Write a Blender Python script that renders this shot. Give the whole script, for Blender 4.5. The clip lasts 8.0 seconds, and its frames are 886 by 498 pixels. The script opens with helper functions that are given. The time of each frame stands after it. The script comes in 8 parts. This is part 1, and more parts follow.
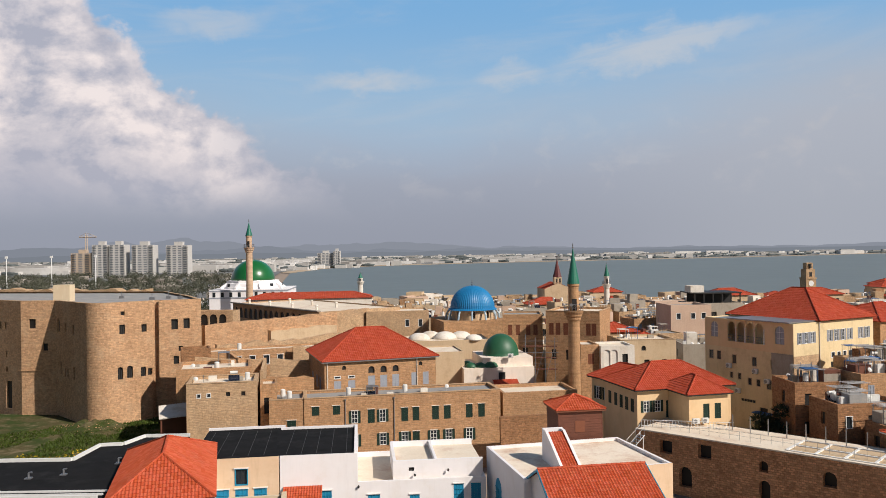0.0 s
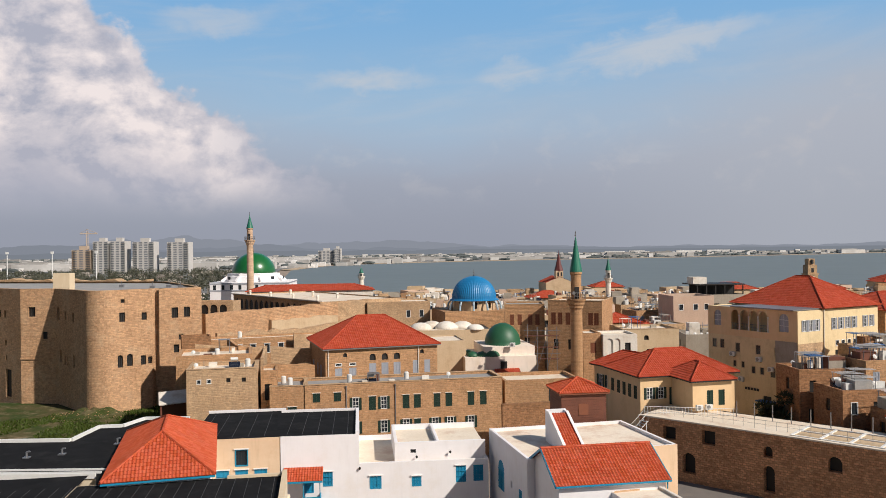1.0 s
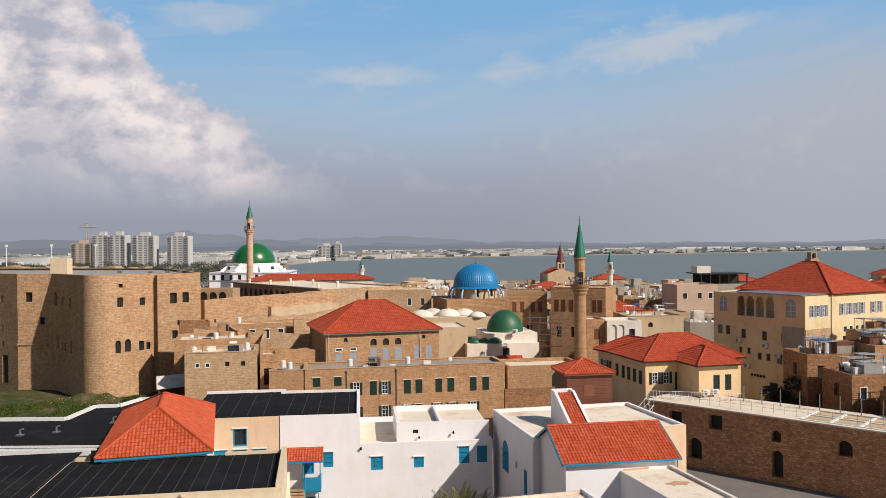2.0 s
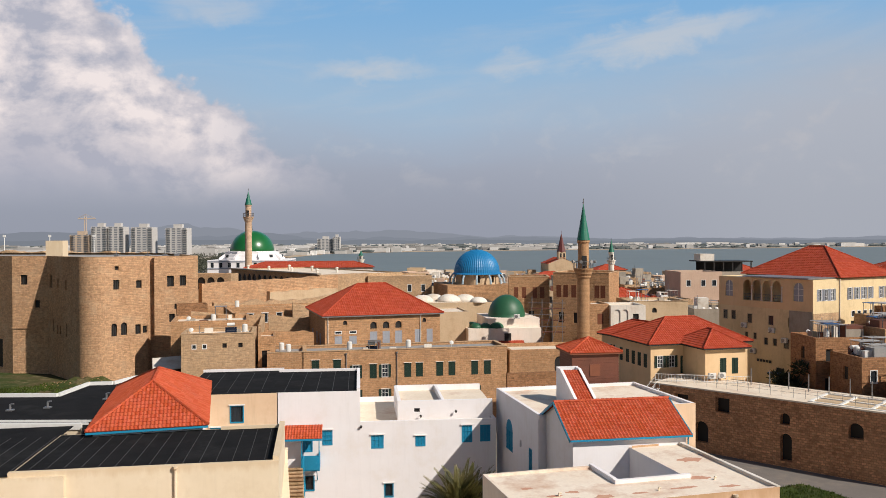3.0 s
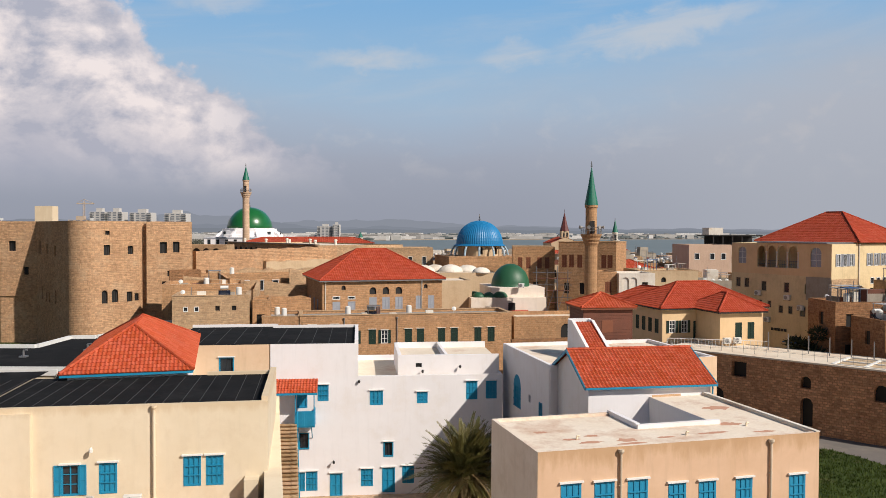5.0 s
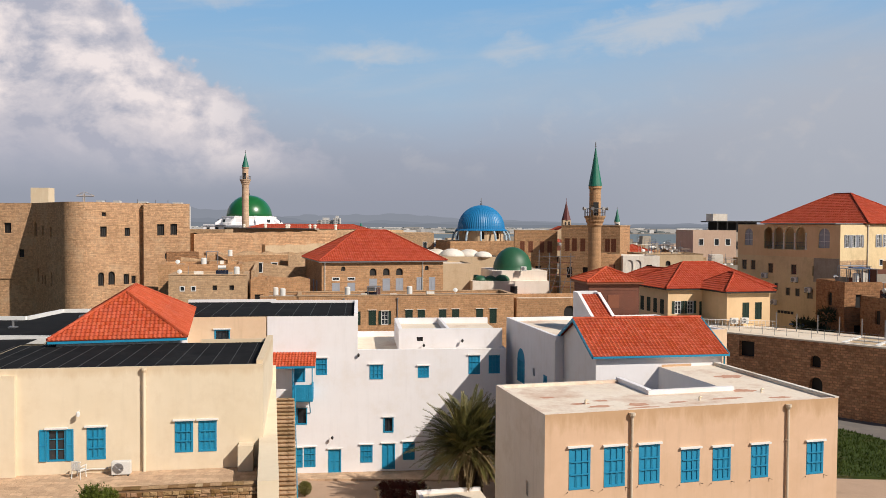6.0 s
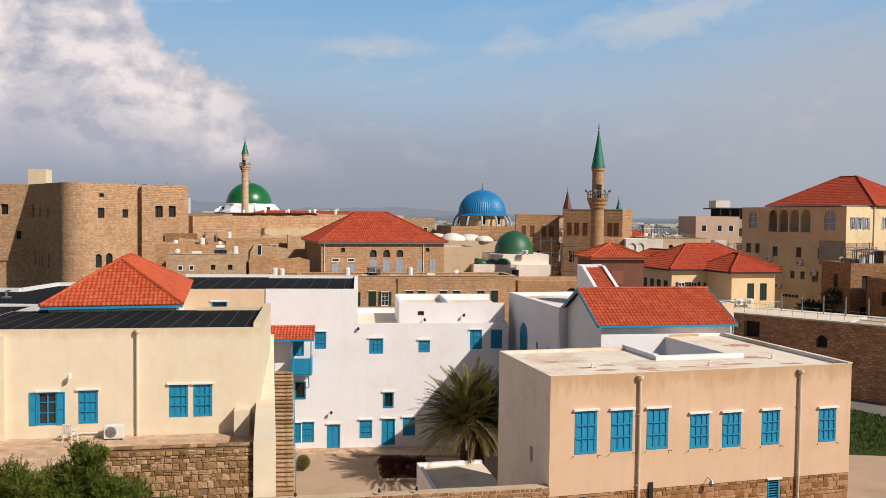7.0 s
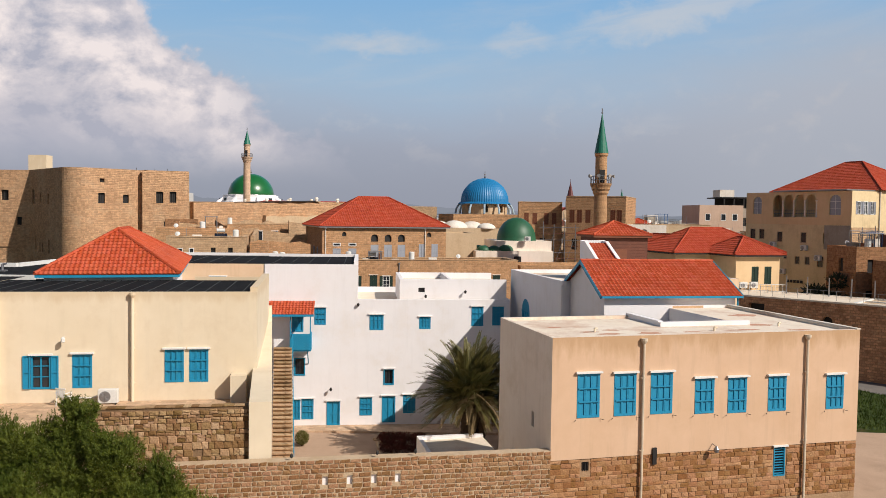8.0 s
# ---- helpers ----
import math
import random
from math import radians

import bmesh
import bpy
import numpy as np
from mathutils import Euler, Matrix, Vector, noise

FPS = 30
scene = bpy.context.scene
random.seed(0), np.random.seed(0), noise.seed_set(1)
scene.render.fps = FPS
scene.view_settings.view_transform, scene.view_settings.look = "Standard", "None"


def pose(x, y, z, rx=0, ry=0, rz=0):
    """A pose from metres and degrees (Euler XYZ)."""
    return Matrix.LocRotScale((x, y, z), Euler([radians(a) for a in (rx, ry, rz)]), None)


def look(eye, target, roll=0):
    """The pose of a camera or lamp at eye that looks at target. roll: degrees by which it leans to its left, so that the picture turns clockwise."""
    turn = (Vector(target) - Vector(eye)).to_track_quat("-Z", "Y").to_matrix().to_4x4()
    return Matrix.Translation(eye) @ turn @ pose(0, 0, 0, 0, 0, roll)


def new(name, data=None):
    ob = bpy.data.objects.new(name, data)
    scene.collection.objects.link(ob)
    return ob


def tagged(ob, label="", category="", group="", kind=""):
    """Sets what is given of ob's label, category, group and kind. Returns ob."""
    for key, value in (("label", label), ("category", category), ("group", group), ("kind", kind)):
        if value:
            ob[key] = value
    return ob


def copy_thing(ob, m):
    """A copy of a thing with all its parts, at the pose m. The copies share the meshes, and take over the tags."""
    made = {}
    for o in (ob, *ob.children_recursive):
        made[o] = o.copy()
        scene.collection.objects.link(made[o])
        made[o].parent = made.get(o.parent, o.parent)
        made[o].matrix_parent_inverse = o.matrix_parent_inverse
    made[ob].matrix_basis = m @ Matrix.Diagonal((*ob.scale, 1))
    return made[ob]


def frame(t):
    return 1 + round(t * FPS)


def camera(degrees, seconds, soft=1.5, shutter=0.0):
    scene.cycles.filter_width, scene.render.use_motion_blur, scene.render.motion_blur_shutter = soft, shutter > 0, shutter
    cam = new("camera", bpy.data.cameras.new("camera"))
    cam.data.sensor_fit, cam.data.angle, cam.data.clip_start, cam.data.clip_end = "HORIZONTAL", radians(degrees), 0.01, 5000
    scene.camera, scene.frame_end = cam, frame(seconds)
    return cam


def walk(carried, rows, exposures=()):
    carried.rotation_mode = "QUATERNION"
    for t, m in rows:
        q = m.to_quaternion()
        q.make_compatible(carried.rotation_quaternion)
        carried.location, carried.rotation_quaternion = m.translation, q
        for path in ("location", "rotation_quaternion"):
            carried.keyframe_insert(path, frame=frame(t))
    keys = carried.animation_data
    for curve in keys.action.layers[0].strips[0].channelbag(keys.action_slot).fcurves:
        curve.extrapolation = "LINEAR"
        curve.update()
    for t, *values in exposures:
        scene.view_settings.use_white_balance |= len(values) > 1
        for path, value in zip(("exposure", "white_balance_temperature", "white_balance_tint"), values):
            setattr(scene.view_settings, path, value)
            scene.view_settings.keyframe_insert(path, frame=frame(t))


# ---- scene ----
# camera: a drone sinks and drifts ahead over the old town
cam = camera(57.807, 8.0, soft=0.75)
# seconds, x, y, z, yaw to the left, pitch up, roll to the left (degrees)
PATH = [
    (0, 1.425, -12.111, 30.654, -0.012, 0.101, -0.843),
    (0.5, 1.370, -11.842, 29.836, 0.040, 0.057, -0.785),
    (1, 1.225, -11.372, 28.924, 0.041, 0.010, -0.690),
    (1.5, 1.080, -10.647, 28.031, 0.057, -0.095, -0.613),
    (3, 0.500, -7.794, 25.288, -0.024, -0.637, -0.177),
    (3.5, 0.386, -6.821, 24.404, -0.050, -0.832, -0.089),
    (4, 0.119, -5.466, 23.480, -0.132, -1.042, 0.061),
    (4.5, 0.147, -4.427, 22.505, -0.083, -1.191, 0.128),
    (6, 0.005, -1.706, 19.529, -0.013, -1.701, 0.360),
    (6.5, -0.074, -1.098, 18.642, -0.018, -1.912, 0.488),
    (7, -0.118, -0.591, 17.823, -0.019, -2.135, 0.631),
    (7.5, -0.126, -0.210, 17.045, 0.006, -2.322, 0.736),
    (8, 0.017, 0.074, 16.144, 0.169, -2.341, 0.780),
]
walk(cam, [(t, pose(x, y, z, 90 + pitch, 0, yaw) @ pose(0, 0, 0, 0, 0, roll)) for t, x, y, z, yaw, pitch, roll in PATH])

# ---- world, sun ----
SUN = Vector((0.64, -0.455, 0.62)).normalized()
SKY = 0.052
scene.view_settings.exposure = 0.0
world = bpy.data.worlds.new("sky")
scene.world = world
world.use_nodes = True


def sky_nodes():
    nt = world.node_tree
    nt.nodes.clear()
    N, K = nt.nodes.new, nt.links.new
    out, bg = N("ShaderNodeOutputWorld"), N("ShaderNodeBackground")
    K(bg.outputs[0], out.inputs[0])
    bg.inputs[1].default_value = SKY
    sky = N("ShaderNodeTexSky")
    sky.sky_type, sky.sun_disc = "NISHITA", False
    sky.sun_elevation = math.asin(SUN.z)
    sky.sun_rotation = math.atan2(SUN.x, SUN.y)
    sky.air_density, sky.dust_density, sky.ozone_density = 1.0, 1.2, 1.5
    tc, sep = N("ShaderNodeTexCoord"), N("ShaderNodeSeparateXYZ")
    K(tc.outputs["Generated"], sep.inputs[0])

    def m(op, a, b=None, c=None, clamp=False):
        n = N("ShaderNodeMath")
        n.operation, n.use_clamp = op, clamp
        for i, v in enumerate((a, b, c)):
            if v is None:
                continue
            if isinstance(v, (int, float)):
                n.inputs[i].default_value = v
            else:
                K(v, n.inputs[i])
        return n.outputs[0]

    def ramp(v, lo, hi):
        n = N("ShaderNodeMapRange")
        n.interpolation_type = "SMOOTHSTEP"
        K(v, n.inputs[0])
        n.inputs[1].default_value, n.inputs[2].default_value = lo, hi
        return n.outputs[0]

    def noise_at(vec, scale, detail=6, rough=0.55, dist=0.0):
        n = N("ShaderNodeTexNoise")
        n.inputs["Scale"].default_value, n.inputs["Detail"].default_value = scale, detail
        n.inputs["Roughness"].default_value, n.inputs["Distortion"].default_value = rough, dist
        K(vec, n.inputs["Vector"])
        return n.outputs[0]

    def mix(f, a, b):
        n = N("ShaderNodeMix")
        n.data_type = "RGBA"
        for i, v in ((0, f), (6, a), (7, b)):
            if isinstance(v, tuple):
                n.inputs[i].default_value = (*v, 1)
            elif isinstance(v, (int, float)):
                n.inputs[i].default_value = v
            else:
                K(v, n.inputs[i])
        return n.outputs[2]

    az = m("MULTIPLY", m("ARCTAN2", sep.outputs[0], sep.outputs[1]), 57.2958)
    el = m("MULTIPLY", m("ARCSINE", sep.outputs[2]), 57.2958)

    def field(ka, ke, off):
        n = N("ShaderNodeCombineXYZ")
        K(m("MULTIPLY", az, ka), n.inputs[0]), K(m("MULTIPLY", el, ke), n.inputs[1])
        n.inputs[2].default_value = off
        return n.outputs[0]

    def cen(v, k):
        return m("MULTIPLY", m("SUBTRACT", v, 0.5), k)

    g = 1 / SKY

    def lin(*c):
        return tuple(v * g for v in c)

    billow, wide = field(1.0, 1.35, 3.1), field(0.3, 1.1, 7.3)
    # bright haze over the bay and the plain, thinning upwards and round to the sides
    front = m("MULTIPLY", m("SUBTRACT", 1.0, ramp(m("ABSOLUTE", az), 45.0, 95.0)), m("SUBTRACT", 1.0, ramp(el, 24.0, 48.0)))
    blue = mix(ramp(el, 8.0, 18.0), lin(0.345, 0.50, 0.665), lin(0.20, 0.42, 0.70))
    base = mix(front, sky.outputs[0], blue)
    # thin streaks of cloud
    tilt = N("ShaderNodeCombineXYZ")
    K(m("MULTIPLY", az, 0.30), tilt.inputs[0])
    K(m("MULTIPLY", m("SUBTRACT", el, m("MULTIPLY", az, 0.10)), 1.5), tilt.inputs[1])
    tilt.inputs[2].default_value = 4.4
    n_str = noise_at(tilt.outputs[0], 0.24, 8, 0.62, 0.5)
    streak = m("MULTIPLY", m("MULTIPLY", ramp(n_str, 0.47, 0.74), 0.26), front)
    base = mix(streak, base, lin(0.54, 0.565, 0.61))
    # grey deck low down, standing higher towards the open sea
    n_low = noise_at(wide, 0.16, 6, 0.55, 0.3)
    top = m("SUBTRACT", m("ADD", cen(n_low, 5.0), el), m("MULTIPLY", m("MAXIMUM", az, 0.0), 0.13))
    top = m("SUBTRACT", top, m("MULTIPLY", m("MAXIMUM", m("MULTIPLY", az, -1.0), 0.0), 0.06))
    deck = m("MULTIPLY", m("SUBTRACT", 1.0, ramp(top, 3.6, 12.2)), front)
    haze = mix(ramp(el, 0.0, 10.0), lin(0.308, 0.328, 0.395), lin(0.402, 0.445, 0.54))
    haze = mix(m("MULTIPLY", ramp(az, 2.0, 26.0), 0.55), haze, lin(0.455, 0.475, 0.525))
    n_puff = noise_at(billow, 0.30, 8, 0.6, 0.25)
    puff = m("MULTIPLY", m("MULTIPLY", ramp(n_puff, 0.52, 0.70), ramp(el, 2.5, 6.0)), 0.42)
    haze = mix(puff, haze, lin(0.52, 0.51, 0.535))
    base = mix(deck, base, haze)
    # a few separate wisps: azimuth, elevation, half width, half height, slope, strength
    for a0, e0, hw, hh, sl, amp in ((-5.0, 11.9, 5.2, 1.0, 0.03, 0.62), (5.0, 12.2, 3.0, 1.1, 0.02, 0.50), (15.0, 13.6, 8.5, 1.7, 0.16, 0.60), (-16.0, 15.6, 4.5, 1.2, 0.0, 0.40), (15.0, 6.5, 2.2, 0.9, 0.0, 0.30)):
        da = m("SUBTRACT", az, a0)
        u = m("MULTIPLY", da, 1.0 / hw)
        v = m("MULTIPLY", m("SUBTRACT", m("SUBTRACT", el, e0), m("MULTIPLY", da, sl)), 1.0 / hh)
        v = m("ADD", v, cen(n_puff, 2.6))
        r2 = m("ADD", m("MULTIPLY", u, u), m("MULTIPLY", v, v))
        w = m("MULTIPLY", m("MULTIPLY", m("SUBTRACT", 1.0, ramp(r2, 0.0, 1.0)), ramp(n_str, 0.30, 0.62)), amp)
        base = mix(w, base, lin(0.60, 0.60, 0.615))
    # heaped cloud inland: a ragged rim, relief from light on its seaward side
    lift = N("ShaderNodeVectorMath")
    lift.operation = "ADD"
    K(billow, lift.inputs[0])
    lift.inputs[1].default_value = (1.0, 1.35, 0.0)
    n_big = noise_at(billow, 0.17, 5, 0.5, 0.2)
    n_det = noise_at(billow, 0.42, 10, 0.60, 0.3)
    rim = m("MAXIMUM", m("MINIMUM", m("SUBTRACT", 9.6, m("MULTIPLY", m("ADD", az, 15.0), 0.64)), 17.2), 3.0)
    over = m("SUBTRACT", m("ADD", m("ADD", rim, cen(n_big, 10.0)), cen(n_det, 4.5)), el)
    heap = m("MULTIPLY", m("MULTIPLY", ramp(over, -0.2, 1.2), ramp(el, 1.6, 5.6)), front)
    heap = m("MULTIPLY", heap, m("SUBTRACT", 1.0, ramp(m("ADD", az, cen(n_big, 12.0)), -17.0, -1.0)))
    h_a, h_b = noise_at(billow, 0.17, 10, 0.60, 0.2), noise_at(lift.outputs[0], 0.17, 10, 0.60, 0.2)
    relief = m("ADD", 0.55, m("MULTIPLY", m("SUBTRACT", h_a, h_b), 4.3))
    relief = m("ADD", relief, cen(n_det, 0.9), clamp=True)
    deep = m("SUBTRACT", 1.0, m("MULTIPLY", ramp(m("ADD", over, m("MULTIPLY", m("ADD", az, 24.0), 0.25)), 6.5, 12.5), 0.88))
    deep = m("MULTIPLY", deep, m("SUBTRACT", 1.0, m("MULTIPLY", ramp(az, -19.0, -8.0), 0.6)))
    brow = m("ADD", 0.58, m("MULTIPLY", ramp(over, 0.8, 3.6), 0.42))
    white = mix(m("MULTIPLY", m("MULTIPLY", relief, deep), brow), lin(0.43, 0.435, 0.515), lin(0.90, 0.80, 0.78))
    base = mix(m("MULTIPLY", heap, 0.95), base, white)
    K(base, bg.inputs[0])


sky_nodes()
sun = new("sun", bpy.data.lights.new("sun", "SUN"))
sun.data.energy, sun.data.angle, sun.data.color = 5.0, radians(0.53), (1.0, 0.915, 0.815)
sun.matrix_world = look(SUN * 100, (0, 0, 0))


# ---- materials ----
def material(name, col, col2=None, rough=0.85, metal=0.0, scale=0.6, fine=9.0, bump=0.15, brick=None, stain=None, spread=0.5, island=0.0, objrand=0.0, streaks=0.0, speck=0.35, runoff=None, rugged=0.4, stain_from=0.52):
    """A plaster, stone or metal surface: two tones at two scales, courses of stone where brick=(length, height, joint colour, joint width), stains."""
    mt = bpy.data.materials.new(name)
    mt.use_nodes = True
    nt = mt.node_tree
    N, K = nt.nodes.new, nt.links.new
    bs = nt.nodes["Principled BSDF"]
    bs.inputs["Roughness"].default_value, bs.inputs["Metallic"].default_value = rough, metal
    if rough > 0.7:
        bs.inputs["Specular IOR Level"].default_value = 0.2
    tc = N("ShaderNodeTexCoord")
    col2 = col2 or tuple(c * 0.7 for c in col)

    def nz(scale_, detail=5, vec=None, rough_=0.6):
        n = N("ShaderNodeTexNoise")
        n.inputs["Scale"].default_value, n.inputs["Detail"].default_value, n.inputs["Roughness"].default_value = scale_, detail, rough_
        K(vec or tc.outputs["Object"], n.inputs["Vector"])
        return n.outputs[0]

    def rng(v, lo, hi, a=0.0, b=1.0):
        n = N("ShaderNodeMapRange")
        K(v, n.inputs[0])
        for i, q in enumerate((lo, hi, a, b)):
            n.inputs[i + 1].default_value = q
        return n.outputs[0]

    def mixc(f, a, b, mode="MIX"):
        n = N("ShaderNodeMix")
        n.data_type, n.blend_type = "RGBA", mode
        for i, v in ((0, f), (6, a), (7, b)):
            if isinstance(v, tuple):
                n.inputs[i].default_value = (*v, 1)
            elif isinstance(v, (int, float)):
                n.inputs[i].default_value = v
            else:
                K(v, n.inputs[i])
        return n.outputs[2]

    big, small = nz(scale), nz(fine, 4)
    c = mixc(rng(big, 0.5 - spread * 0.4, 0.5 + spread * 0.4), col, col2)
    height = small
    if brick:
        ln, ht, jc, jw = brick
        br = N("ShaderNodeTexBrick")
        wob = N("ShaderNodeVectorMath")
        wob.operation = "MULTIPLY_ADD"
        dn = N("ShaderNodeTexNoise")
        dn.inputs["Scale"].default_value = 1.1 / ln
        K(tc.outputs["UV"], dn.inputs["Vector"])
        K(dn.outputs["Color"], wob.inputs[0])
        wob.inputs[1].default_value = (0.35 * ln, 0.22 * ht, 0)
        K(tc.outputs["UV"], wob.inputs[2])
        K(wob.outputs[0], br.inputs["Vector"])
        br.inputs["Scale"].default_value = 1.0
        br.inputs["Brick Width"].default_value, br.inputs["Row Height"].default_value = ln, ht
        br.inputs["Mortar Size"].default_value, br.inputs["Mortar Smooth"].default_value = jw, 0.3
        br.inputs["Color1"].default_value, br.inputs["Color2"].default_value = (1 - 0.45 * rugged, 1 - 0.46 * rugged, 1 - 0.48 * rugged, 1), (1 + 0.40 * rugged, 1 + 0.37 * rugged, 1 + 0.33 * rugged, 1)
        br.inputs["Mortar"].default_value = (1, 1, 1, 1)
        br.inputs["Bias"].default_value = 0.0
        c = mixc(1.0, c, br.outputs["Color"], "MULTIPLY")
        c = mixc(rng(br.outputs["Fac"], 0, 1, 0, 0.6), c, jc)
        h = N("ShaderNodeMath")
        h.operation = "MULTIPLY_ADD"
        K(br.outputs["Fac"], h.inputs[0])
        h.inputs[1].default_value = -0.9
        K(small, h.inputs[2])
        height = h.outputs[0]
    if brick:
        pit = nz(0.62 / brick[1], 5, None, 0.85)
        c = mixc(rng(pit, 0.50, 0.68, 0.0, 0.2 + 0.7 * rugged), c, tuple(q * 0.42 for q in col2))
        c = mixc(rng(pit, 0.46, 0.34, 0.0, 0.15 + 0.6 * rugged), c, tuple(min(0.8, q * 1.45) for q in col))
    c = mixc(rng(small, 0.3, 0.75, 0.0, speck), c, tuple(q * 0.72 for q in col2))
    if stain:
        c = mixc(rng(nz(0.35, 7, None, 0.7), stain_from, stain_from + 0.2, 0.0, 0.7), c, stain)
    if streaks:
        st = N("ShaderNodeMapping")
        st.inputs["Scale"].default_value = (2.4, 2.4, 0.22)
        K(tc.outputs["Object"], st.inputs["Vector"])
        c = mixc(rng(nz(1.0, 6, st.outputs[0], 0.65), 0.52, 0.78, 0.0, streaks), c, tuple(q * 0.55 for q in col2))
    if runoff:
        # dirt washed down from a roof edge: (edge height, reach, colour)
        sep, mp = N("ShaderNodeSeparateXYZ"), N("ShaderNodeMapping")
        K(tc.outputs["Object"], sep.inputs[0])
        mp.inputs["Scale"].default_value = (1.5, 1.5, 0.35)
        K(tc.outputs["Object"], mp.inputs["Vector"])
        down = rng(sep.outputs[2], runoff[0] - runoff[1], runoff[0], -0.32, 0.24)
        sm = N("ShaderNodeMath")
        K(down, sm.inputs[0]), K(nz(1.0, 7, mp.outputs[0], 0.68), sm.inputs[1])
        c = mixc(rng(sm.outputs[0], 0.44, 0.70, 0.0, 0.62), c, runoff[2])
    if island or objrand:
        g = N("ShaderNodeNewGeometry") if island else N("ShaderNodeObjectInfo")
        src = g.outputs["Random Per Island"] if island else g.outputs["Random"]
        k = island or objrand
        hsv = N("ShaderNodeHueSaturation")
        K(c, hsv.inputs["Color"])
        K(rng(src, 0, 1, 1 - k, 1 + k), hsv.inputs["Value"])
        K(rng(src, 0, 1, 1 + k * 0.3, 1 - k * 0.3), hsv.inputs["Saturation"])
        turn = N("ShaderNodeMath")
        turn.operation = "MULTIPLY_ADD"
        K(src, turn.inputs[0])
        turn.inputs[1].default_value = 37.0
        turn.inputs[2].default_value = 0.3
        frac = N("ShaderNodeMath")
        frac.operation = "FRACT"
        K(turn.outputs[0], frac.inputs[0])
        K(rng(frac.outputs[0], 0, 1, 0.5 - 0.025 * k, 0.5 + 0.02 * k), hsv.inputs["Hue"])
        c = hsv.outputs[0]
    K(c, bs.inputs["Base Color"])
    if bump:
        bp = N("ShaderNodeBump")
        bp.inputs["Strength"].default_value, bp.inputs["Distance"].default_value = min(1.0, bump * 3), 0.08 if brick else 0.03
        K(height, bp.inputs["Height"])
        K(bp.outputs[0], bs.inputs["Normal"])
    return mt


M = {}
M["plaster_peach"] = material("peach plaster", (0.72, 0.54, 0.375), (0.66, 0.465, 0.305), 0.9, scale=0.45, fine=2.2, bump=0.03, stain=(0.55, 0.37, 0.22), streaks=0.3, speck=0.12)
M["plaster_cream"] = material("cream plaster", (0.76, 0.655, 0.50), (0.70, 0.59, 0.43), 0.9, scale=0.4, fine=2.2, bump=0.03, stain=(0.63, 0.51, 0.36), streaks=0.12, speck=0.08, runoff=(12.2, 0.8, (0.60, 0.46, 0.30)))
M["plaster_white"] = material("white plaster", (0.82, 0.80, 0.815), (0.775, 0.745, 0.75), 0.9, scale=0.35, fine=2.2, bump=0.03, stain=(0.74, 0.69, 0.65), streaks=0.14, speck=0.06)
M["roof_screed"] = material("pale roof screed", (0.80, 0.71, 0.59), (0.72, 0.61, 0.48), 0.9, scale=0.4, fine=5, bump=0.08, stain=(0.52, 0.33, 0.23))
M["roof_grey"] = material("grey roof felt", (0.36, 0.35, 0.34), (0.26, 0.26, 0.26), 0.9, scale=0.4, fine=5, bump=0.08, stain=(0.45, 0.40, 0.34))
M["roof_felt_joint"] = material("felt joint", (0.075, 0.075, 0.078), (0.05, 0.05, 0.05), 0.8, scale=1, fine=6, bump=0)
M["roof_black"] = material("black roof felt", (0.010, 0.010, 0.011), (0.018, 0.018, 0.019), 0.95, scale=0.5, fine=4, bump=0.1, stain=(0.032, 0.032, 0.032))
M["roof_black"].node_tree.nodes["Principled BSDF"].inputs["Specular IOR Level"].default_value = 0.06
M["stone_citadel"] = material("citadel sandstone", (0.64, 0.395, 0.235), (0.52, 0.305, 0.17), 0.95, scale=0.16, fine=4.0, bump=0.5, brick=(0.50, 0.27, (0.52, 0.345, 0.21), 0.02), stain=(0.60, 0.42, 0.27), streaks=0.42, speck=0.3, rugged=0.5)
M["stone_town"] = material("ochre stone", (0.58, 0.34, 0.185), (0.46, 0.255, 0.13), 0.95, scale=0.3, fine=5, bump=0.35, brick=(0.42, 0.25, (0.54, 0.38, 0.23), 0.022), stain=(0.35, 0.215, 0.125), streaks=0.22, rugged=0.42)
M["stone_pale"] = material("pale stone", (0.61, 0.42, 0.26), (0.50, 0.32, 0.185), 0.95, scale=0.3, fine=5, bump=0.25, brick=(0.38, 0.22, (0.52, 0.39, 0.26), 0.018), stain=(0.36, 0.26, 0.17), streaks=0.3)
M["stone_red"] = material("red-brown stone", (0.43, 0.225, 0.115), (0.32, 0.16, 0.08), 0.95, scale=0.35, fine=4, bump=0.35, brick=(0.42, 0.23, (0.36, 0.24, 0.145), 0.022), stain=(0.26, 0.15, 0.085), streaks=0.25, rugged=0.7)
M["stone_piece"] = material("hewn stone", (0.45, 0.235, 0.105), (0.31, 0.155, 0.07), 0.95, scale=2.2, fine=16, bump=0.7, objrand=0.30, speck=0.85)
M["stone_piece_pale"] = material("weathered hewn stone", (0.50, 0.32, 0.165), (0.29, 0.17, 0.08), 0.95, scale=1.3, fine=14, bump=0.9, objrand=0.46, speck=0.85)
M["stone_joined"] = material("coursed stone", (0.45, 0.235, 0.105), (0.31, 0.155, 0.07), 0.95, scale=2.2, fine=16, bump=0.7, island=0.30, speck=0.85)
M["stone_joined_pale"] = material("coursed weathered stone", (0.50, 0.32, 0.165), (0.29, 0.17, 0.08), 0.95, scale=1.3, fine=14, bump=0.9, island=0.46, speck=0.85)
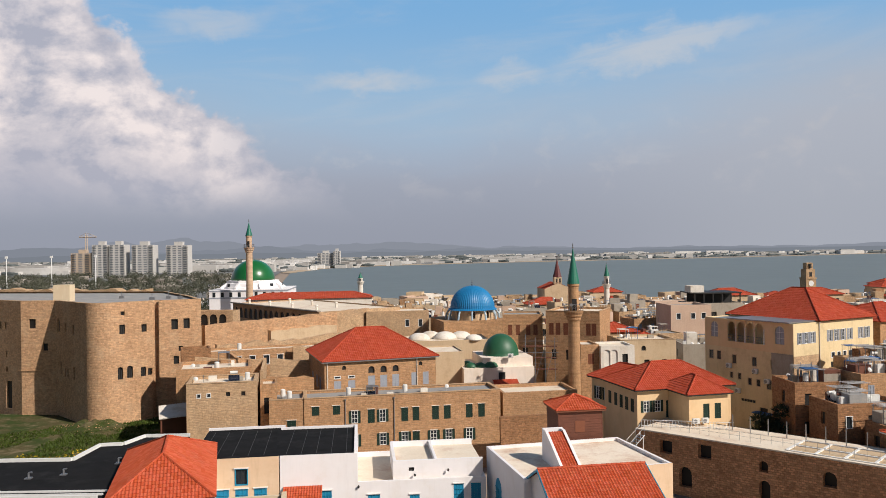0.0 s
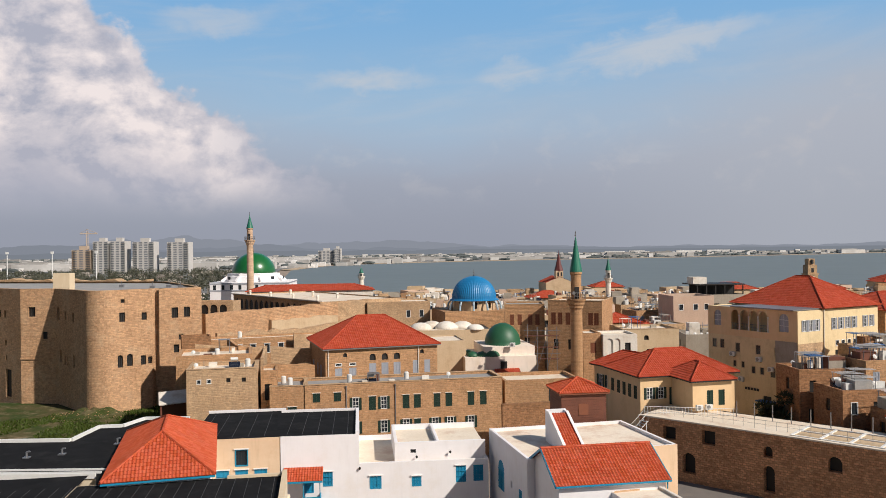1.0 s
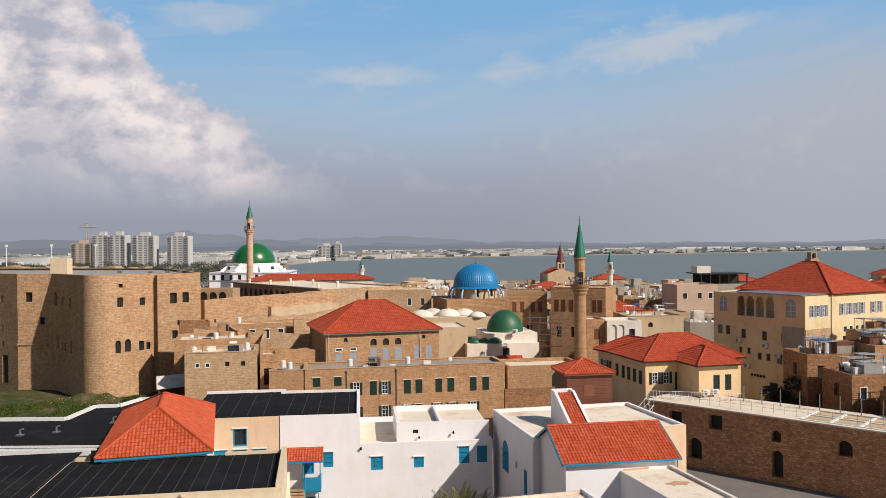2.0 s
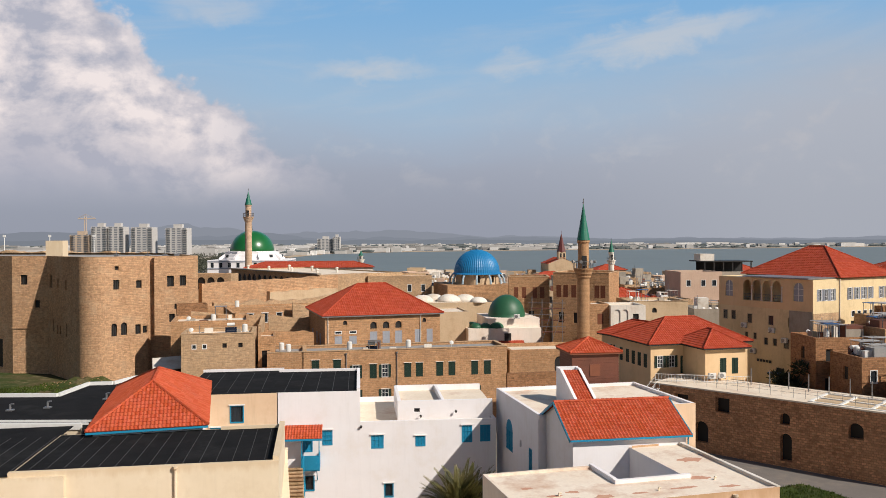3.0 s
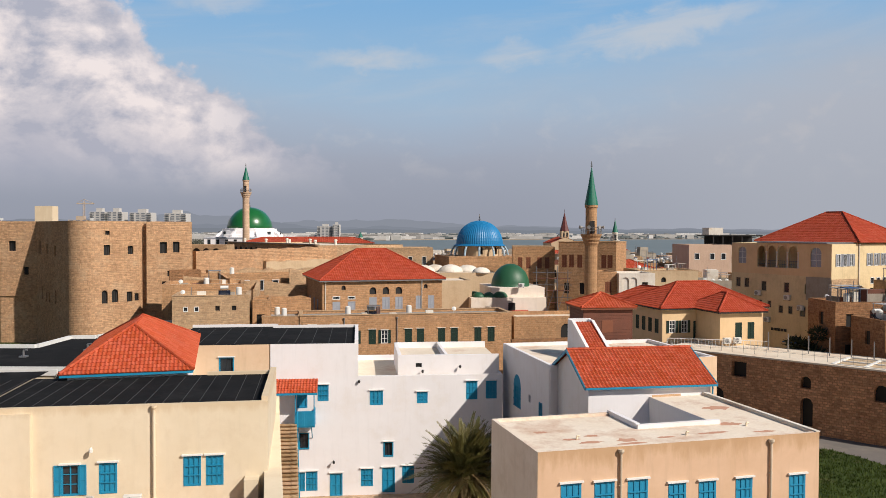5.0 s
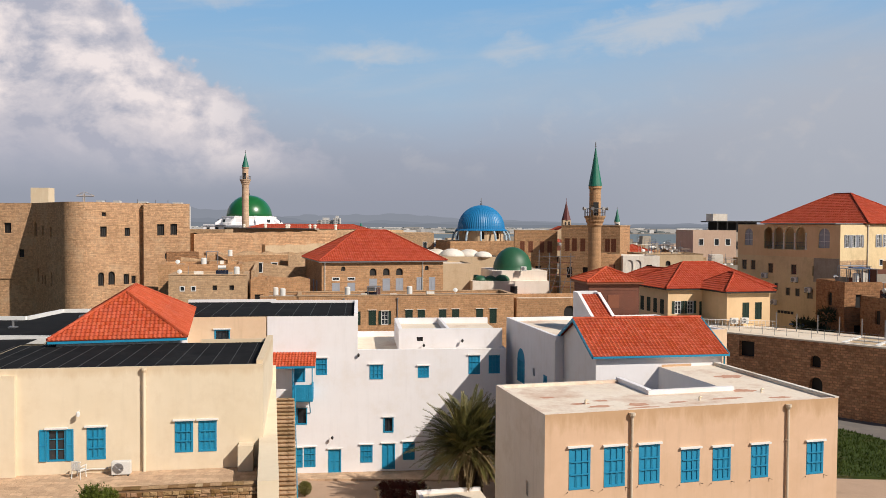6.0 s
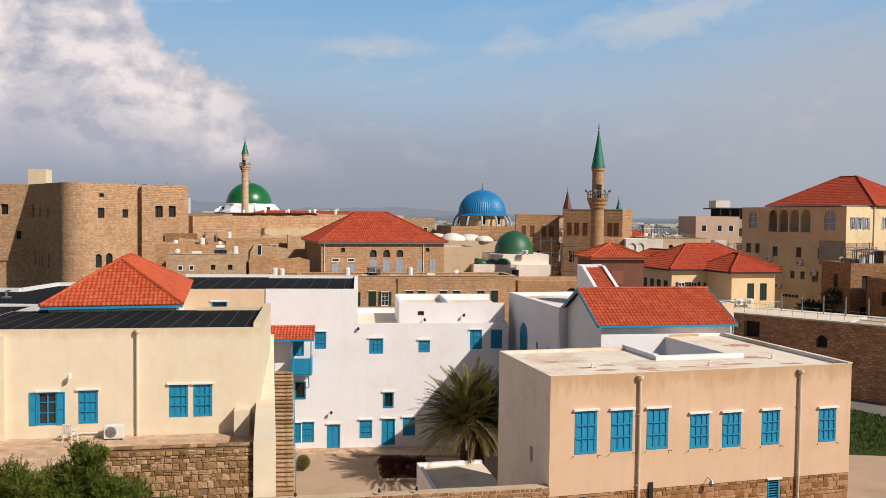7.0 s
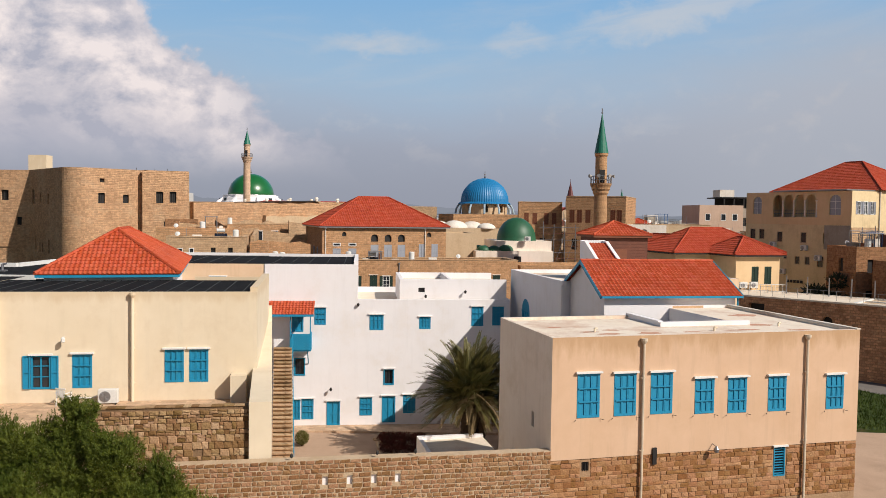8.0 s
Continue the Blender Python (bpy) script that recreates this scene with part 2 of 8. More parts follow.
M["stone_piece_brown"] = material("brown hewn stone", (0.44, 0.245, 0.125), (0.285, 0.152, 0.076), 0.95, scale=2.2, fine=16, bump=0.7, objrand=0.30, speck=0.8)
M["stone_joined_brown"] = material("coursed brown stone", (0.44, 0.245, 0.125), (0.285, 0.152, 0.076), 0.95, scale=2.2, fine=16, bump=0.7, island=0.30, speck=0.8)
M["stair_stone"] = material("worn stair stone", (0.62, 0.44, 0.27), (0.42, 0.27, 0.15), 0.95, scale=2.6, fine=12, bump=0.6, objrand=0.22, speck=0.8)
M["mortar"] = material("mortar", (0.60, 0.46, 0.32), (0.45, 0.33, 0.21), 0.95, scale=1, fine=12, bump=0.4)
M["tile"] = material("red clay tile", (0.51, 0.098, 0.042), (0.43, 0.08, 0.034), 0.8, scale=0.7, fine=7, bump=0.15, island=0.10, stain=(0.38, 0.09, 0.05))
M["tile_far"] = material("red roof tile", (0.45, 0.076, 0.036), (0.37, 0.06, 0.029), 0.85, scale=0.3, fine=3, bump=0.12, island=0.09, stain=(0.32, 0.06, 0.034), speck=0.2)
M["blue"] = material("turquoise blue paint", (0.010, 0.27, 0.46), (0.009, 0.22, 0.39), 0.55, scale=1.5, fine=20, bump=0.03)
M["green"] = material("dark green paint", (0.007, 0.032, 0.020), (0.006, 0.024, 0.015), 0.55, scale=1.5, fine=20, bump=0.03)
M["greyblue"] = material("grey blue paint", (0.36, 0.38, 0.43), (0.30, 0.32, 0.37), 0.6, scale=1.5, fine=20, bump=0.03)
M["brownpaint"] = material("red-brown shutter paint", (0.22, 0.07, 0.03), (0.17, 0.055, 0.025), 0.6, scale=1.5, fine=20, bump=0.03)
M["whitepaint"] = material("white paint", (0.80, 0.80, 0.78), (0.72, 0.71, 0.69), 0.6, scale=1.5, fine=15, bump=0.03)
# near-black: shade painted inside openings, also the colour of black fittings
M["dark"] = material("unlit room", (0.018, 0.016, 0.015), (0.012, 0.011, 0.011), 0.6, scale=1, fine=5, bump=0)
M["pane"] = material("window glass", (0.035, 0.042, 0.05), (0.02, 0.025, 0.03), 0.12, scale=0.5, fine=3, bump=0)
M["dome_green"] = material("green dome paint", (0.012, 0.135, 0.035), (0.010, 0.105, 0.028), 0.28, scale=0.3, fine=3, bump=0.04)
M["dome_dkgreen"] = material("dull green dome paint", (0.02, 0.115, 0.055), (0.018, 0.085, 0.04), 0.5, scale=0.3, fine=3, bump=0.05, streaks=0.2)
M["dome_blue"] = material("bright blue ribbed metal", (0.010, 0.20, 0.44), (0.008, 0.155, 0.37), 0.45, scale=0.3, fine=3, bump=0.04)
M["paleblue"] = material("pale blue weathered paint", (0.30, 0.46, 0.58), (0.40, 0.46, 0.50), 0.7, scale=0.8, fine=4, bump=0.04, streaks=0.3)
M["spire_green"] = material("green spire sheet", (0.012, 0.17, 0.105), (0.010, 0.12, 0.08), 0.5, scale=0.5, fine=5, bump=0.04)
M["spire_red"] = material("maroon spire sheet", (0.14, 0.03, 0.025), (0.10, 0.02, 0.02), 0.6, scale=0.5, fine=5, bump=0.04)
M["stone_minaret"] = material("minaret stone", (0.50, 0.30, 0.16), (0.40, 0.23, 0.12), 0.9, scale=0.3, fine=4, bump=0.2, brick=(0.7, 0.35, (0.42, 0.27, 0.15), 0.02), stain=(0.35, 0.22, 0.13))
M["stone_minaret_pale"] = material("pale minaret stone", (0.66, 0.47, 0.33), (0.56, 0.38, 0.26), 0.9, scale=0.3, fine=4, bump=0.2, brick=(0.7, 0.35, (0.6, 0.45, 0.32), 0.02))
M["metal"] = material("grey metal", (0.35, 0.35, 0.36), (0.26, 0.26, 0.27), 0.45, metal=0.7, scale=2, fine=12, bump=0.05)
M["pipe"] = material("cream rainwater pipe", (0.66, 0.56, 0.43), (0.56, 0.46, 0.34), 0.6, scale=2, fine=12, bump=0.04)
M["acwhite"] = material("white appliance enamel", (0.74, 0.74, 0.72), (0.64, 0.63, 0.60), 0.5, scale=2, fine=14, bump=0.02)
M["wood"] = material("red-brown boards", (0.17, 0.055, 0.03), (0.12, 0.04, 0.022), 0.7, scale=0.9, fine=10, bump=0.1)
M["paving"] = material("pink stone paving", (0.62, 0.44, 0.30), (0.52, 0.355, 0.235), 0.9, scale=0.6, fine=6, bump=0.15, brick=(0.6, 0.4, (0.42, 0.30, 0.20), 0.02))
M["gravel"] = material("sandy court gravel", (0.49, 0.345, 0.245), (0.41, 0.285, 0.20), 0.95, scale=0.4, fine=14, bump=0.2, stain=(0.31, 0.215, 0.148))
M["road"] = material("pale street paving", (0.36, 0.285, 0.23), (0.30, 0.235, 0.185), 0.95, scale=0.4, fine=9, bump=0.15, stain=(0.25, 0.19, 0.15))
# darker and greyer than the other street paving
M["lane"] = material("grey worn lane paving", (0.20, 0.18, 0.165), (0.16, 0.145, 0.135), 0.95, scale=0.4, fine=9, bump=0.12, stain=(0.26, 0.22, 0.18))
M["grass"] = material("rough grass", (0.050, 0.076, 0.016), (0.032, 0.05, 0.011), 0.95, scale=0.35, fine=5, bump=0.3, stain=(0.17, 0.12, 0.065))
M["blade"] = material("grass blades", (0.066, 0.092, 0.013), (0.04, 0.065, 0.010), 0.8, scale=0.4, fine=5, bump=0, island=0.35)
M["flower"] = material("yellow blossom", (0.60, 0.42, 0.02), (0.5, 0.33, 0.02), 0.8, scale=1, fine=5, bump=0)
M["leaf"] = material("tamarisk foliage", (0.135, 0.15, 0.017), (0.055, 0.085, 0.009), 0.78, scale=0.5, fine=4, bump=0, island=0.5)
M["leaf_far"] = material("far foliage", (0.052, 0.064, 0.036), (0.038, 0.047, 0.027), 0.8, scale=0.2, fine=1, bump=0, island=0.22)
# haze over the distant trees is put into these greyed colours
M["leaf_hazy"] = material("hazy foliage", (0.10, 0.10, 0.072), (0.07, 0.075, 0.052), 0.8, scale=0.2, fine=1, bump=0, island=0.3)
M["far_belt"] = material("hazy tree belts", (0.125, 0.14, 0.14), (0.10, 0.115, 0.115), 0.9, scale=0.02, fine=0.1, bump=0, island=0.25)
M["palm"] = material("palm leaflets", (0.215, 0.17, 0.050), (0.07, 0.08, 0.020), 0.5, scale=0.6, fine=5, bump=0, island=0.35)
M["palmdry"] = material("dry palm leaflets", (0.30, 0.22, 0.10), (0.22, 0.15, 0.07), 0.7, scale=0.6, fine=5, bump=0, island=0.3)
M["bark"] = material("palm bark", (0.12, 0.085, 0.055), (0.08, 0.055, 0.035), 0.95, scale=1.5, fine=9, bump=0.4)
M["bed"] = material("dark red bed plants", (0.17, 0.035, 0.025), (0.09, 0.035, 0.02), 0.8, scale=2, fine=10, bump=0, island=0.4)
M["water"] = material("grey-green sea", (0.155, 0.170, 0.158), (0.125, 0.142, 0.135), 0.5, scale=0.004, fine=0.03, bump=0.05, spread=0.8)
M["sand"] = material("beach sand", (0.46, 0.36, 0.26), (0.38, 0.29, 0.2), 0.95, scale=0.01, fine=0.1, bump=0)
# haze over the plain is painted into its colour
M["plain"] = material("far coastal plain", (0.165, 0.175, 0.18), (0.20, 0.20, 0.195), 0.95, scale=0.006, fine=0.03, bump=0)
M["hill"] = material("far blue hills", (0.29, 0.315, 0.37), (0.265, 0.29, 0.35), 1.0, scale=0.002, fine=0.01, bump=0)
M["farwhite"] = material("far white walls", (0.62, 0.60, 0.58), (0.42, 0.40, 0.38), 0.9, scale=0.02, fine=0.1, bump=0, island=0.5)
M["suburb"] = material("suburb house walls", (0.40, 0.355, 0.31), (0.29, 0.255, 0.22), 0.9, scale=0.03, fine=0.3, bump=0, island=0.5)
M["tower_white"] = material("apartment render", (0.56, 0.54, 0.52), (0.48, 0.46, 0.44), 0.9, scale=0.05, fine=0.5, bump=0)
M["tower_beige"] = material("beige apartment render", (0.52, 0.42, 0.33), (0.46, 0.36, 0.28), 0.9, scale=0.05, fine=0.5, bump=0)
M["lime"] = material("worn white limewash", (0.79, 0.75, 0.69), (0.68, 0.61, 0.52), 0.9, scale=0.35, fine=3, bump=0.12, stain=(0.50, 0.40, 0.29), streaks=0.35)
M["sandplaster"] = material("sand plaster", (0.60, 0.46, 0.31), (0.52, 0.38, 0.24), 0.9, scale=0.35, fine=4, bump=0.1, stain=(0.38, 0.27, 0.17), streaks=0.35)
M["yellow"] = material("pale yellow plaster", (0.77, 0.615, 0.375), (0.70, 0.545, 0.32), 0.9, scale=0.35, fine=4, bump=0.06, stain=(0.50, 0.38, 0.23), streaks=0.35)
M["greyplaster"] = material("grey cement render", (0.42, 0.37, 0.31), (0.32, 0.28, 0.23), 0.9, scale=0.35, fine=4, bump=0.1, stain=(0.24, 0.20, 0.16), streaks=0.35)
M["pinkplaster"] = material("pinkish plaster", (0.60, 0.44, 0.34), (0.52, 0.37, 0.28), 0.9, scale=0.35, fine=4, bump=0.1, streaks=0.3)
M["tarp"] = material("blue awning cloth", (0.03, 0.12, 0.32), (0.02, 0.09, 0.25), 0.7, scale=1, fine=6, bump=0.05)
M["panel"] = material("solar glass", (0.015, 0.02, 0.035), (0.012, 0.016, 0.03), 0.12, scale=1, fine=4, bump=0)
M["chrome"] = material("car paint", (0.45, 0.46, 0.47), (0.40, 0.41, 0.42), 0.3, metal=0.4, scale=1, fine=5, bump=0)

# hills take no light: they glow in a painted haze colour
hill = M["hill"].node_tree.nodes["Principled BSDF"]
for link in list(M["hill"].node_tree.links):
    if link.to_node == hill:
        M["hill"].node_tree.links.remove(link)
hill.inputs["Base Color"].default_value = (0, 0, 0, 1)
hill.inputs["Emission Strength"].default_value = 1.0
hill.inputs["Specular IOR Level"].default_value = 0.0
M["plaster_tan"] = material("tan plaster", (0.665, 0.46, 0.318), (0.605, 0.405, 0.265), 0.9, scale=0.5, fine=2.4, bump=0.04, stain=(0.57, 0.38, 0.24), streaks=0.28, speck=0.12, runoff=(11.0, 1.7, (0.43, 0.265, 0.135)))
M["plaster_worn"] = material("worn pale plaster", (0.84, 0.74, 0.65), (0.79, 0.675, 0.57), 0.9, scale=0.5, fine=2.4, bump=0.04, stain=(0.62, 0.50, 0.38), streaks=0.3, speck=0.12)
M["mortar_red"] = material("earthy mortar", (0.42, 0.275, 0.165), (0.32, 0.20, 0.115), 0.95, scale=1, fine=12, bump=0.4)
M["mortar_dark"] = material("washed-out dark mortar", (0.30, 0.19, 0.11), (0.18, 0.11, 0.06), 0.95, scale=1, fine=12, bump=0.5)
M["rust"] = material("rusty water stain", (0.50, 0.23, 0.15), (0.60, 0.36, 0.25), 0.9, scale=1.2, fine=9, bump=0.08)
M["farpane"] = material("far window bands", (0.22, 0.23, 0.25), (0.18, 0.19, 0.21), 0.5, scale=0.5, fine=3, bump=0)
M["yard"] = material("trodden earth and weeds", (0.11, 0.085, 0.04), (0.038, 0.06, 0.012), 0.95, scale=0.28, fine=2.5, bump=0.4, spread=0.25, stain=(0.30, 0.23, 0.15), speck=0.6)
M["stone_rampart"] = material("reddish rampart stone", (0.74, 0.40, 0.225), (0.47, 0.235, 0.125), 0.95, rugged=0.75, scale=0.4, fine=5, bump=0.5, brick=(0.44, 0.25, (0.30, 0.16, 0.09), 0.03), stain=(0.44, 0.24, 0.13), streaks=0.25)
M["plaster_villa"] = material("warm yellow villa plaster", (0.76, 0.55, 0.33), (0.69, 0.48, 0.27), 0.9, scale=0.4, fine=2.2, bump=0.03, stain=(0.58, 0.42, 0.24), streaks=0.2, speck=0.08)
M["roof_stained"] = material("pale roof screed with rusty stains", (0.84, 0.75, 0.64), (0.78, 0.66, 0.53), 0.9, scale=0.4, fine=5, bump=0.08, stain=(0.50, 0.29, 0.19), spread=0.6, stain_from=0.475)
M["shrub"] = material("olive shrub leaves", (0.17, 0.155, 0.03), (0.11, 0.105, 0.02), 0.7, scale=0.5, fine=4, bump=0, island=0.4)


# ---- builders ----
def finish(bm, name, mat, smooth=False):
    """A mesh with metre-sized coordinates laid on each face by its own direction."""
    bm.normal_update()
    uv = bm.loops.layers.uv.new("uv")
    for f in bm.faces:
        n = f.normal
        f.smooth = smooth
        if abs(n.z) > 0.8:
            for l in f.loops:
                l[uv].uv = (l.vert.co.x, l.vert.co.y)
        else:
            k = math.hypot(n.x, n.y) or 1
            tx, ty = -n.y / k, n.x / k
            for l in f.loops:
                p = l.vert.co
                l[uv].uv = (p.x * tx + p.y * ty, p.z)
    me = bpy.data.meshes.new(name)
    bm.to_mesh(me)
    bm.free()
    me.materials.append(mat)
    return me


def part(name, bm, mat, parent=None, label="", at=None, smooth=False):
    me = bm if isinstance(bm, bpy.types.Mesh) else finish(bm, name, mat, smooth)
    ob = new(name, me)
    if parent:
        ob.parent = parent
    if at is not None:
        ob.matrix_basis = at
    if label:
        ob["label"] = label
    return ob


def thing(name, label, category, at=None, group="", kind=""):
    ob = new(name)
    ob.empty_display_size = 0.5
    if at is not None:
        ob.matrix_basis = at
    return tagged(ob, label, category, group, kind)


def face(bm, *ps):
    return bm.faces.new([bm.verts.new(p) for p in ps])


def box(bm, x0, x1, y0, y1, z0, z1):
    v = [bm.verts.new((x, y, z)) for z in (z0, z1) for y in (y0, y1) for x in (x0, x1)]
    for q in ((0, 2, 3, 1), (4, 5, 7, 6), (0, 1, 5, 4), (1, 3, 7, 5), (3, 2, 6, 7), (2, 0, 4, 6)):
        bm.faces.new([v[i] for i in q])


def ring_prism(bm, pts, z0, z1, top=True):
    """A closed upright wall along pts (counter-clockwise), with a lid."""
    lo, hi = [bm.verts.new((x, y, z0)) for x, y in pts], [bm.verts.new((x, y, z1)) for x, y in pts]
    n = len(pts)
    for i in range(n):
        bm.faces.new((lo[i], lo[(i + 1) % n], hi[(i + 1) % n], hi[i]))
    if top:
        bm.faces.new(hi)


def lathe(bm, profile, cx=0.0, cy=0.0, n=24, cap=True, rib=0.0, ribs=0):
    """Turns (radius, height) pairs round an upright axis."""
    rings = []
    for r, z in profile:
        ring = []
        for i in range(n):
            a = 2 * math.pi * i / n
            q = r * (1 + (rib * (1 if i % 2 else -1) if ribs else 0))
            ring.append(bm.verts.new((cx + q * math.cos(a), cy + q * math.sin(a), z)))
        rings.append(ring)
    for a, b in zip(rings, rings[1:]):
        for i in range(n):
            j = (i + 1) % n
            bm.faces.new((a[i], a[j], b[j], b[i]))
    if cap:
        bm.faces.new(rings[-1])
        bm.faces.new(rings[0][::-1])


def dome_profile(r, h, steps=9, neck=0.0):
    return [(r * math.cos(t * math.pi / 2 / steps) if t < steps else 0.02, neck + h * math.sin(t * math.pi / 2 / steps)) for t in range(steps + 1)]


def tube(bm, a, b, r, n=6, r2=None):
    a, b = Vector(a), Vector(b)
    d = (b - a).normalized()
    e = d.cross(Vector((0, 0, 1)) if abs(d.z) < 0.95 else Vector((1, 0, 0))).normalized()
    f = d.cross(e)
    rings = []
    for p, q in ((a, r), (b, r if r2 is None else r2)):
        rings.append([bm.verts.new(p + q * (math.cos(2 * math.pi * i / n) * e + math.sin(2 * math.pi * i / n) * f)) for i in range(n)])
    for i in range(n):
        j = (i + 1) % n
        bm.faces.new((rings[0][j], rings[0][i], rings[1][i], rings[1][j]))
    bm.faces.new(rings[0]), bm.faces.new(rings[1][::-1])


def panel(bm, p0, u, w, z0, z1, holes=(), deep=0.28):
    """One wall face from p0 along u (its outside to the right of u), with openings (a0, a1, b0, b1, arched) cut through it and their reveals."""
    u = Vector((u[0], u[1], 0)).normalized()
    inn = Vector((-u.y, u.x, 0))
    p0 = Vector((p0[0], p0[1], 0))

    def P(a, z, d=0.0):
        q = p0 + u * a + inn * d
        return (q.x, q.y, z)

    xs = sorted({0.0, w, *(h[0] for h in holes), *(h[1] for h in holes)})
    zs = sorted({z0, z1, *(h[2] for h in holes), *(h[3] for h in holes)})
    for a0, a1 in zip(xs, xs[1:]):
        for b0, b1 in zip(zs, zs[1:]):
            mx, mz = (a0 + a1) / 2, (b0 + b1) / 2
            if any(h[0] < mx < h[1] and h[2] < mz < h[3] for h in holes):
                continue
            face(bm, P(a0, b0), P(a1, b0), P(a1, b1), P(a0, b1))
    for h in holes:
        a0, a1, b0, b1 = h[:4]
        arch = len(h) > 4 and h[4]
        r = (a1 - a0) / 2
        ztop = b1 - r if arch else b1
        face(bm, P(a0, b0), P(a0, b0, deep), P(a0, ztop, deep), P(a0, ztop))
        face(bm, P(a1, b0), P(a1, ztop), P(a1, ztop, deep), P(a1, b0, deep))
        face(bm, P(a0, b0), P(a1, b0), P(a1, b0, deep), P(a0, b0, deep))
        if not arch:
            face(bm, P(a0, b1), P(a0, b1, deep), P(a1, b1, deep), P(a1, b1))
        else:
            c, n = (a0 + a1) / 2, 8
            arc = [(c - r * math.cos(math.pi * i / n), ztop + r * math.sin(math.pi * i / n)) for i in range(n + 1)]
            for (x, z), (x2, z2) in zip(arc, arc[1:]):
                corner = a0 if x2 <= c + 1e-6 else a1
                face(bm, P(x, z), P(x2, z2), P(corner, b1))
                face(bm, P(x, z), P(x, z, deep), P(x2, z2, deep), P(x2, z2))


WIN = {}


def window_meshes(style, w, h):
    """The pieces of a window of one style and size, its foot at the origin, its outside towards -y: a list of (name, mesh)."""
    key = (style, round(w, 2), round(h, 2))
    if key in WIN:
        return WIN[key]
    out = []
    hw = w / 2

    def frame_bm(t=0.07, y0=-0.02, y1=0.10, head=True):
        bm = bmesh.new()
        box(bm, -hw, -hw + t, y0, y1, 0, h), box(bm, hw - t, hw, y0, y1, 0, h)
        box(bm, -hw + t, hw - t, y0, y1, h - t, h), box(bm, -hw + t, hw - t, y0, y1, 0, t)
        return bm

    def leaf(x0, x1, y0, z0, z1, panels, cols=1):
        """One shutter leaf: a board with sunk panels between its rails and stiles."""
        bm = bmesh.new()
        t = min(0.055, (x1 - x0) * 0.16)
        pw, ph = (x1 - x0 - t * (cols + 1)) / cols, (z1 - z0 - t * (panels + 1)) / panels
        xs = sorted([x0 + i * (pw + t) for i in range(cols + 1)] + [x0 + i * (pw + t) + t for i in range(cols + 1)])
        zs = sorted([z0 + i * (ph + t) for i in range(panels + 1)] + [z0 + i * (ph + t) + t for i in range(panels + 1)])
        f, s, e = y0 - 0.015, y0 + 0.022, y0 + 0.035
        for i in range(len(xs) - 1):
            for j in range(len(zs) - 1):
                a, b, c, d = xs[i], xs[i + 1], zs[j], zs[j + 1]
                if i % 2 and j % 2:
                    face(bm, (a, s, c), (b, s, c), (b, s, d), (a, s, d))
                    face(bm, (a, f, c), (b, f, c), (b, s, c), (a, s, c)), face(bm, (a, s, d), (b, s, d), (b, f, d), (a, f, d))
                    face(bm, (a, f, c), (a, s, c), (a, s, d), (a, f, d)), face(bm, (b, s, c), (b, f, c), (b, f, d), (b, s, d))
                else:
                    face(bm, (a, f, c), (b, f, c), (b, f, d), (a, f, d))
        face(bm, (x0, f, z0), (x0, f, z1), (x0, e, z1), (x0, e, z0)), face(bm, (x1, f, z1), (x1, f, z0), (x1, e, z0), (x1, e, z1))
        face(bm, (x0, f, z1), (x1, f, z1), (x1, e, z1), (x0, e, z1)), face(bm, (x1, f, z0), (x0, f, z0), (x0, e, z0), (x1, e, z0))
        bmesh.ops.remove_doubles(bm, verts=bm.verts[:], dist=0.0008)
        return bm

    if style in ("blue", "green", "greyblue", "brown"):
        mat = {"blue": M["blue"], "green": M["green"], "greyblue": M["greyblue"], "brown": M["brownpaint"]}[style]
        out.append(("frame", finish(frame_bm(), "frame", mat)))
        inner = w - 0.14
        n = 3 if style == "blue" and w > 0.7 else 2
        for i in range(n):
            x0 = -hw + 0.07 + inner * i / n
            out.append(("shutter", finish(leaf(x0 + 0.004, x0 + inner / n - 0.004, 0.0, 0.07, h - 0.07, 3), "shutter", mat)))
        if style == "blue" and h > 1.25:
            for k in (0.36, 0.66):
                bm = bmesh.new()
                box(bm, -hw + 0.05, hw - 0.05, -0.055, -0.02, h * k - 0.028, h * k + 0.028)
                out.append(("batten", finish(bm, "batten", mat)))
    elif style in ("blueopen", "greenopen", "greyopen"):
        mat = {"blueopen": M["blue"], "greenopen": M["green"], "greyopen": M["greyblue"]}[style]
        fr = M["blue"] if style == "blueopen" else M["whitepaint"]
        bm = frame_bm(0.08)
        box(bm, -0.03, 0.03, 0.02, 0.08, 0.08, h - 0.08)
        for k in (0.36, 0.68):
            box(bm, -hw + 0.08, hw - 0.08, 0.03, 0.07, h * k - 0.02, h * k + 0.02)
        out.append(("frame", finish(bm, "frame", fr)))
        bm = bmesh.new()
        box(bm, -hw + 0.08, hw - 0.08, 0.085, 0.1, 0.08, h - 0.08)
        out.append(("pane", finish(bm, "pane", M["pane"])))
        lw = hw * 0.78
        for x0, x1 in ((-hw - lw, -hw - 0.01), (hw + 0.01, hw + lw)):
            out.append(("shutter", finish(leaf(x0, x1, -0.05, 0.02, h - 0.02, 2), "shutter", mat)))
    elif style == "arch":
        r = hw
        bm = bmesh.new()
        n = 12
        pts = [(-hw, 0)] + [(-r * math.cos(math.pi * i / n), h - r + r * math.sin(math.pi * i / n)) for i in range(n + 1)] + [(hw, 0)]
        bm.faces.new([bm.verts.new((x, 0.12, z)) for x, z in pts])
        out.append(("pane", finish(bm, "pane", M["greyblue"])))
        bm = bmesh.new()
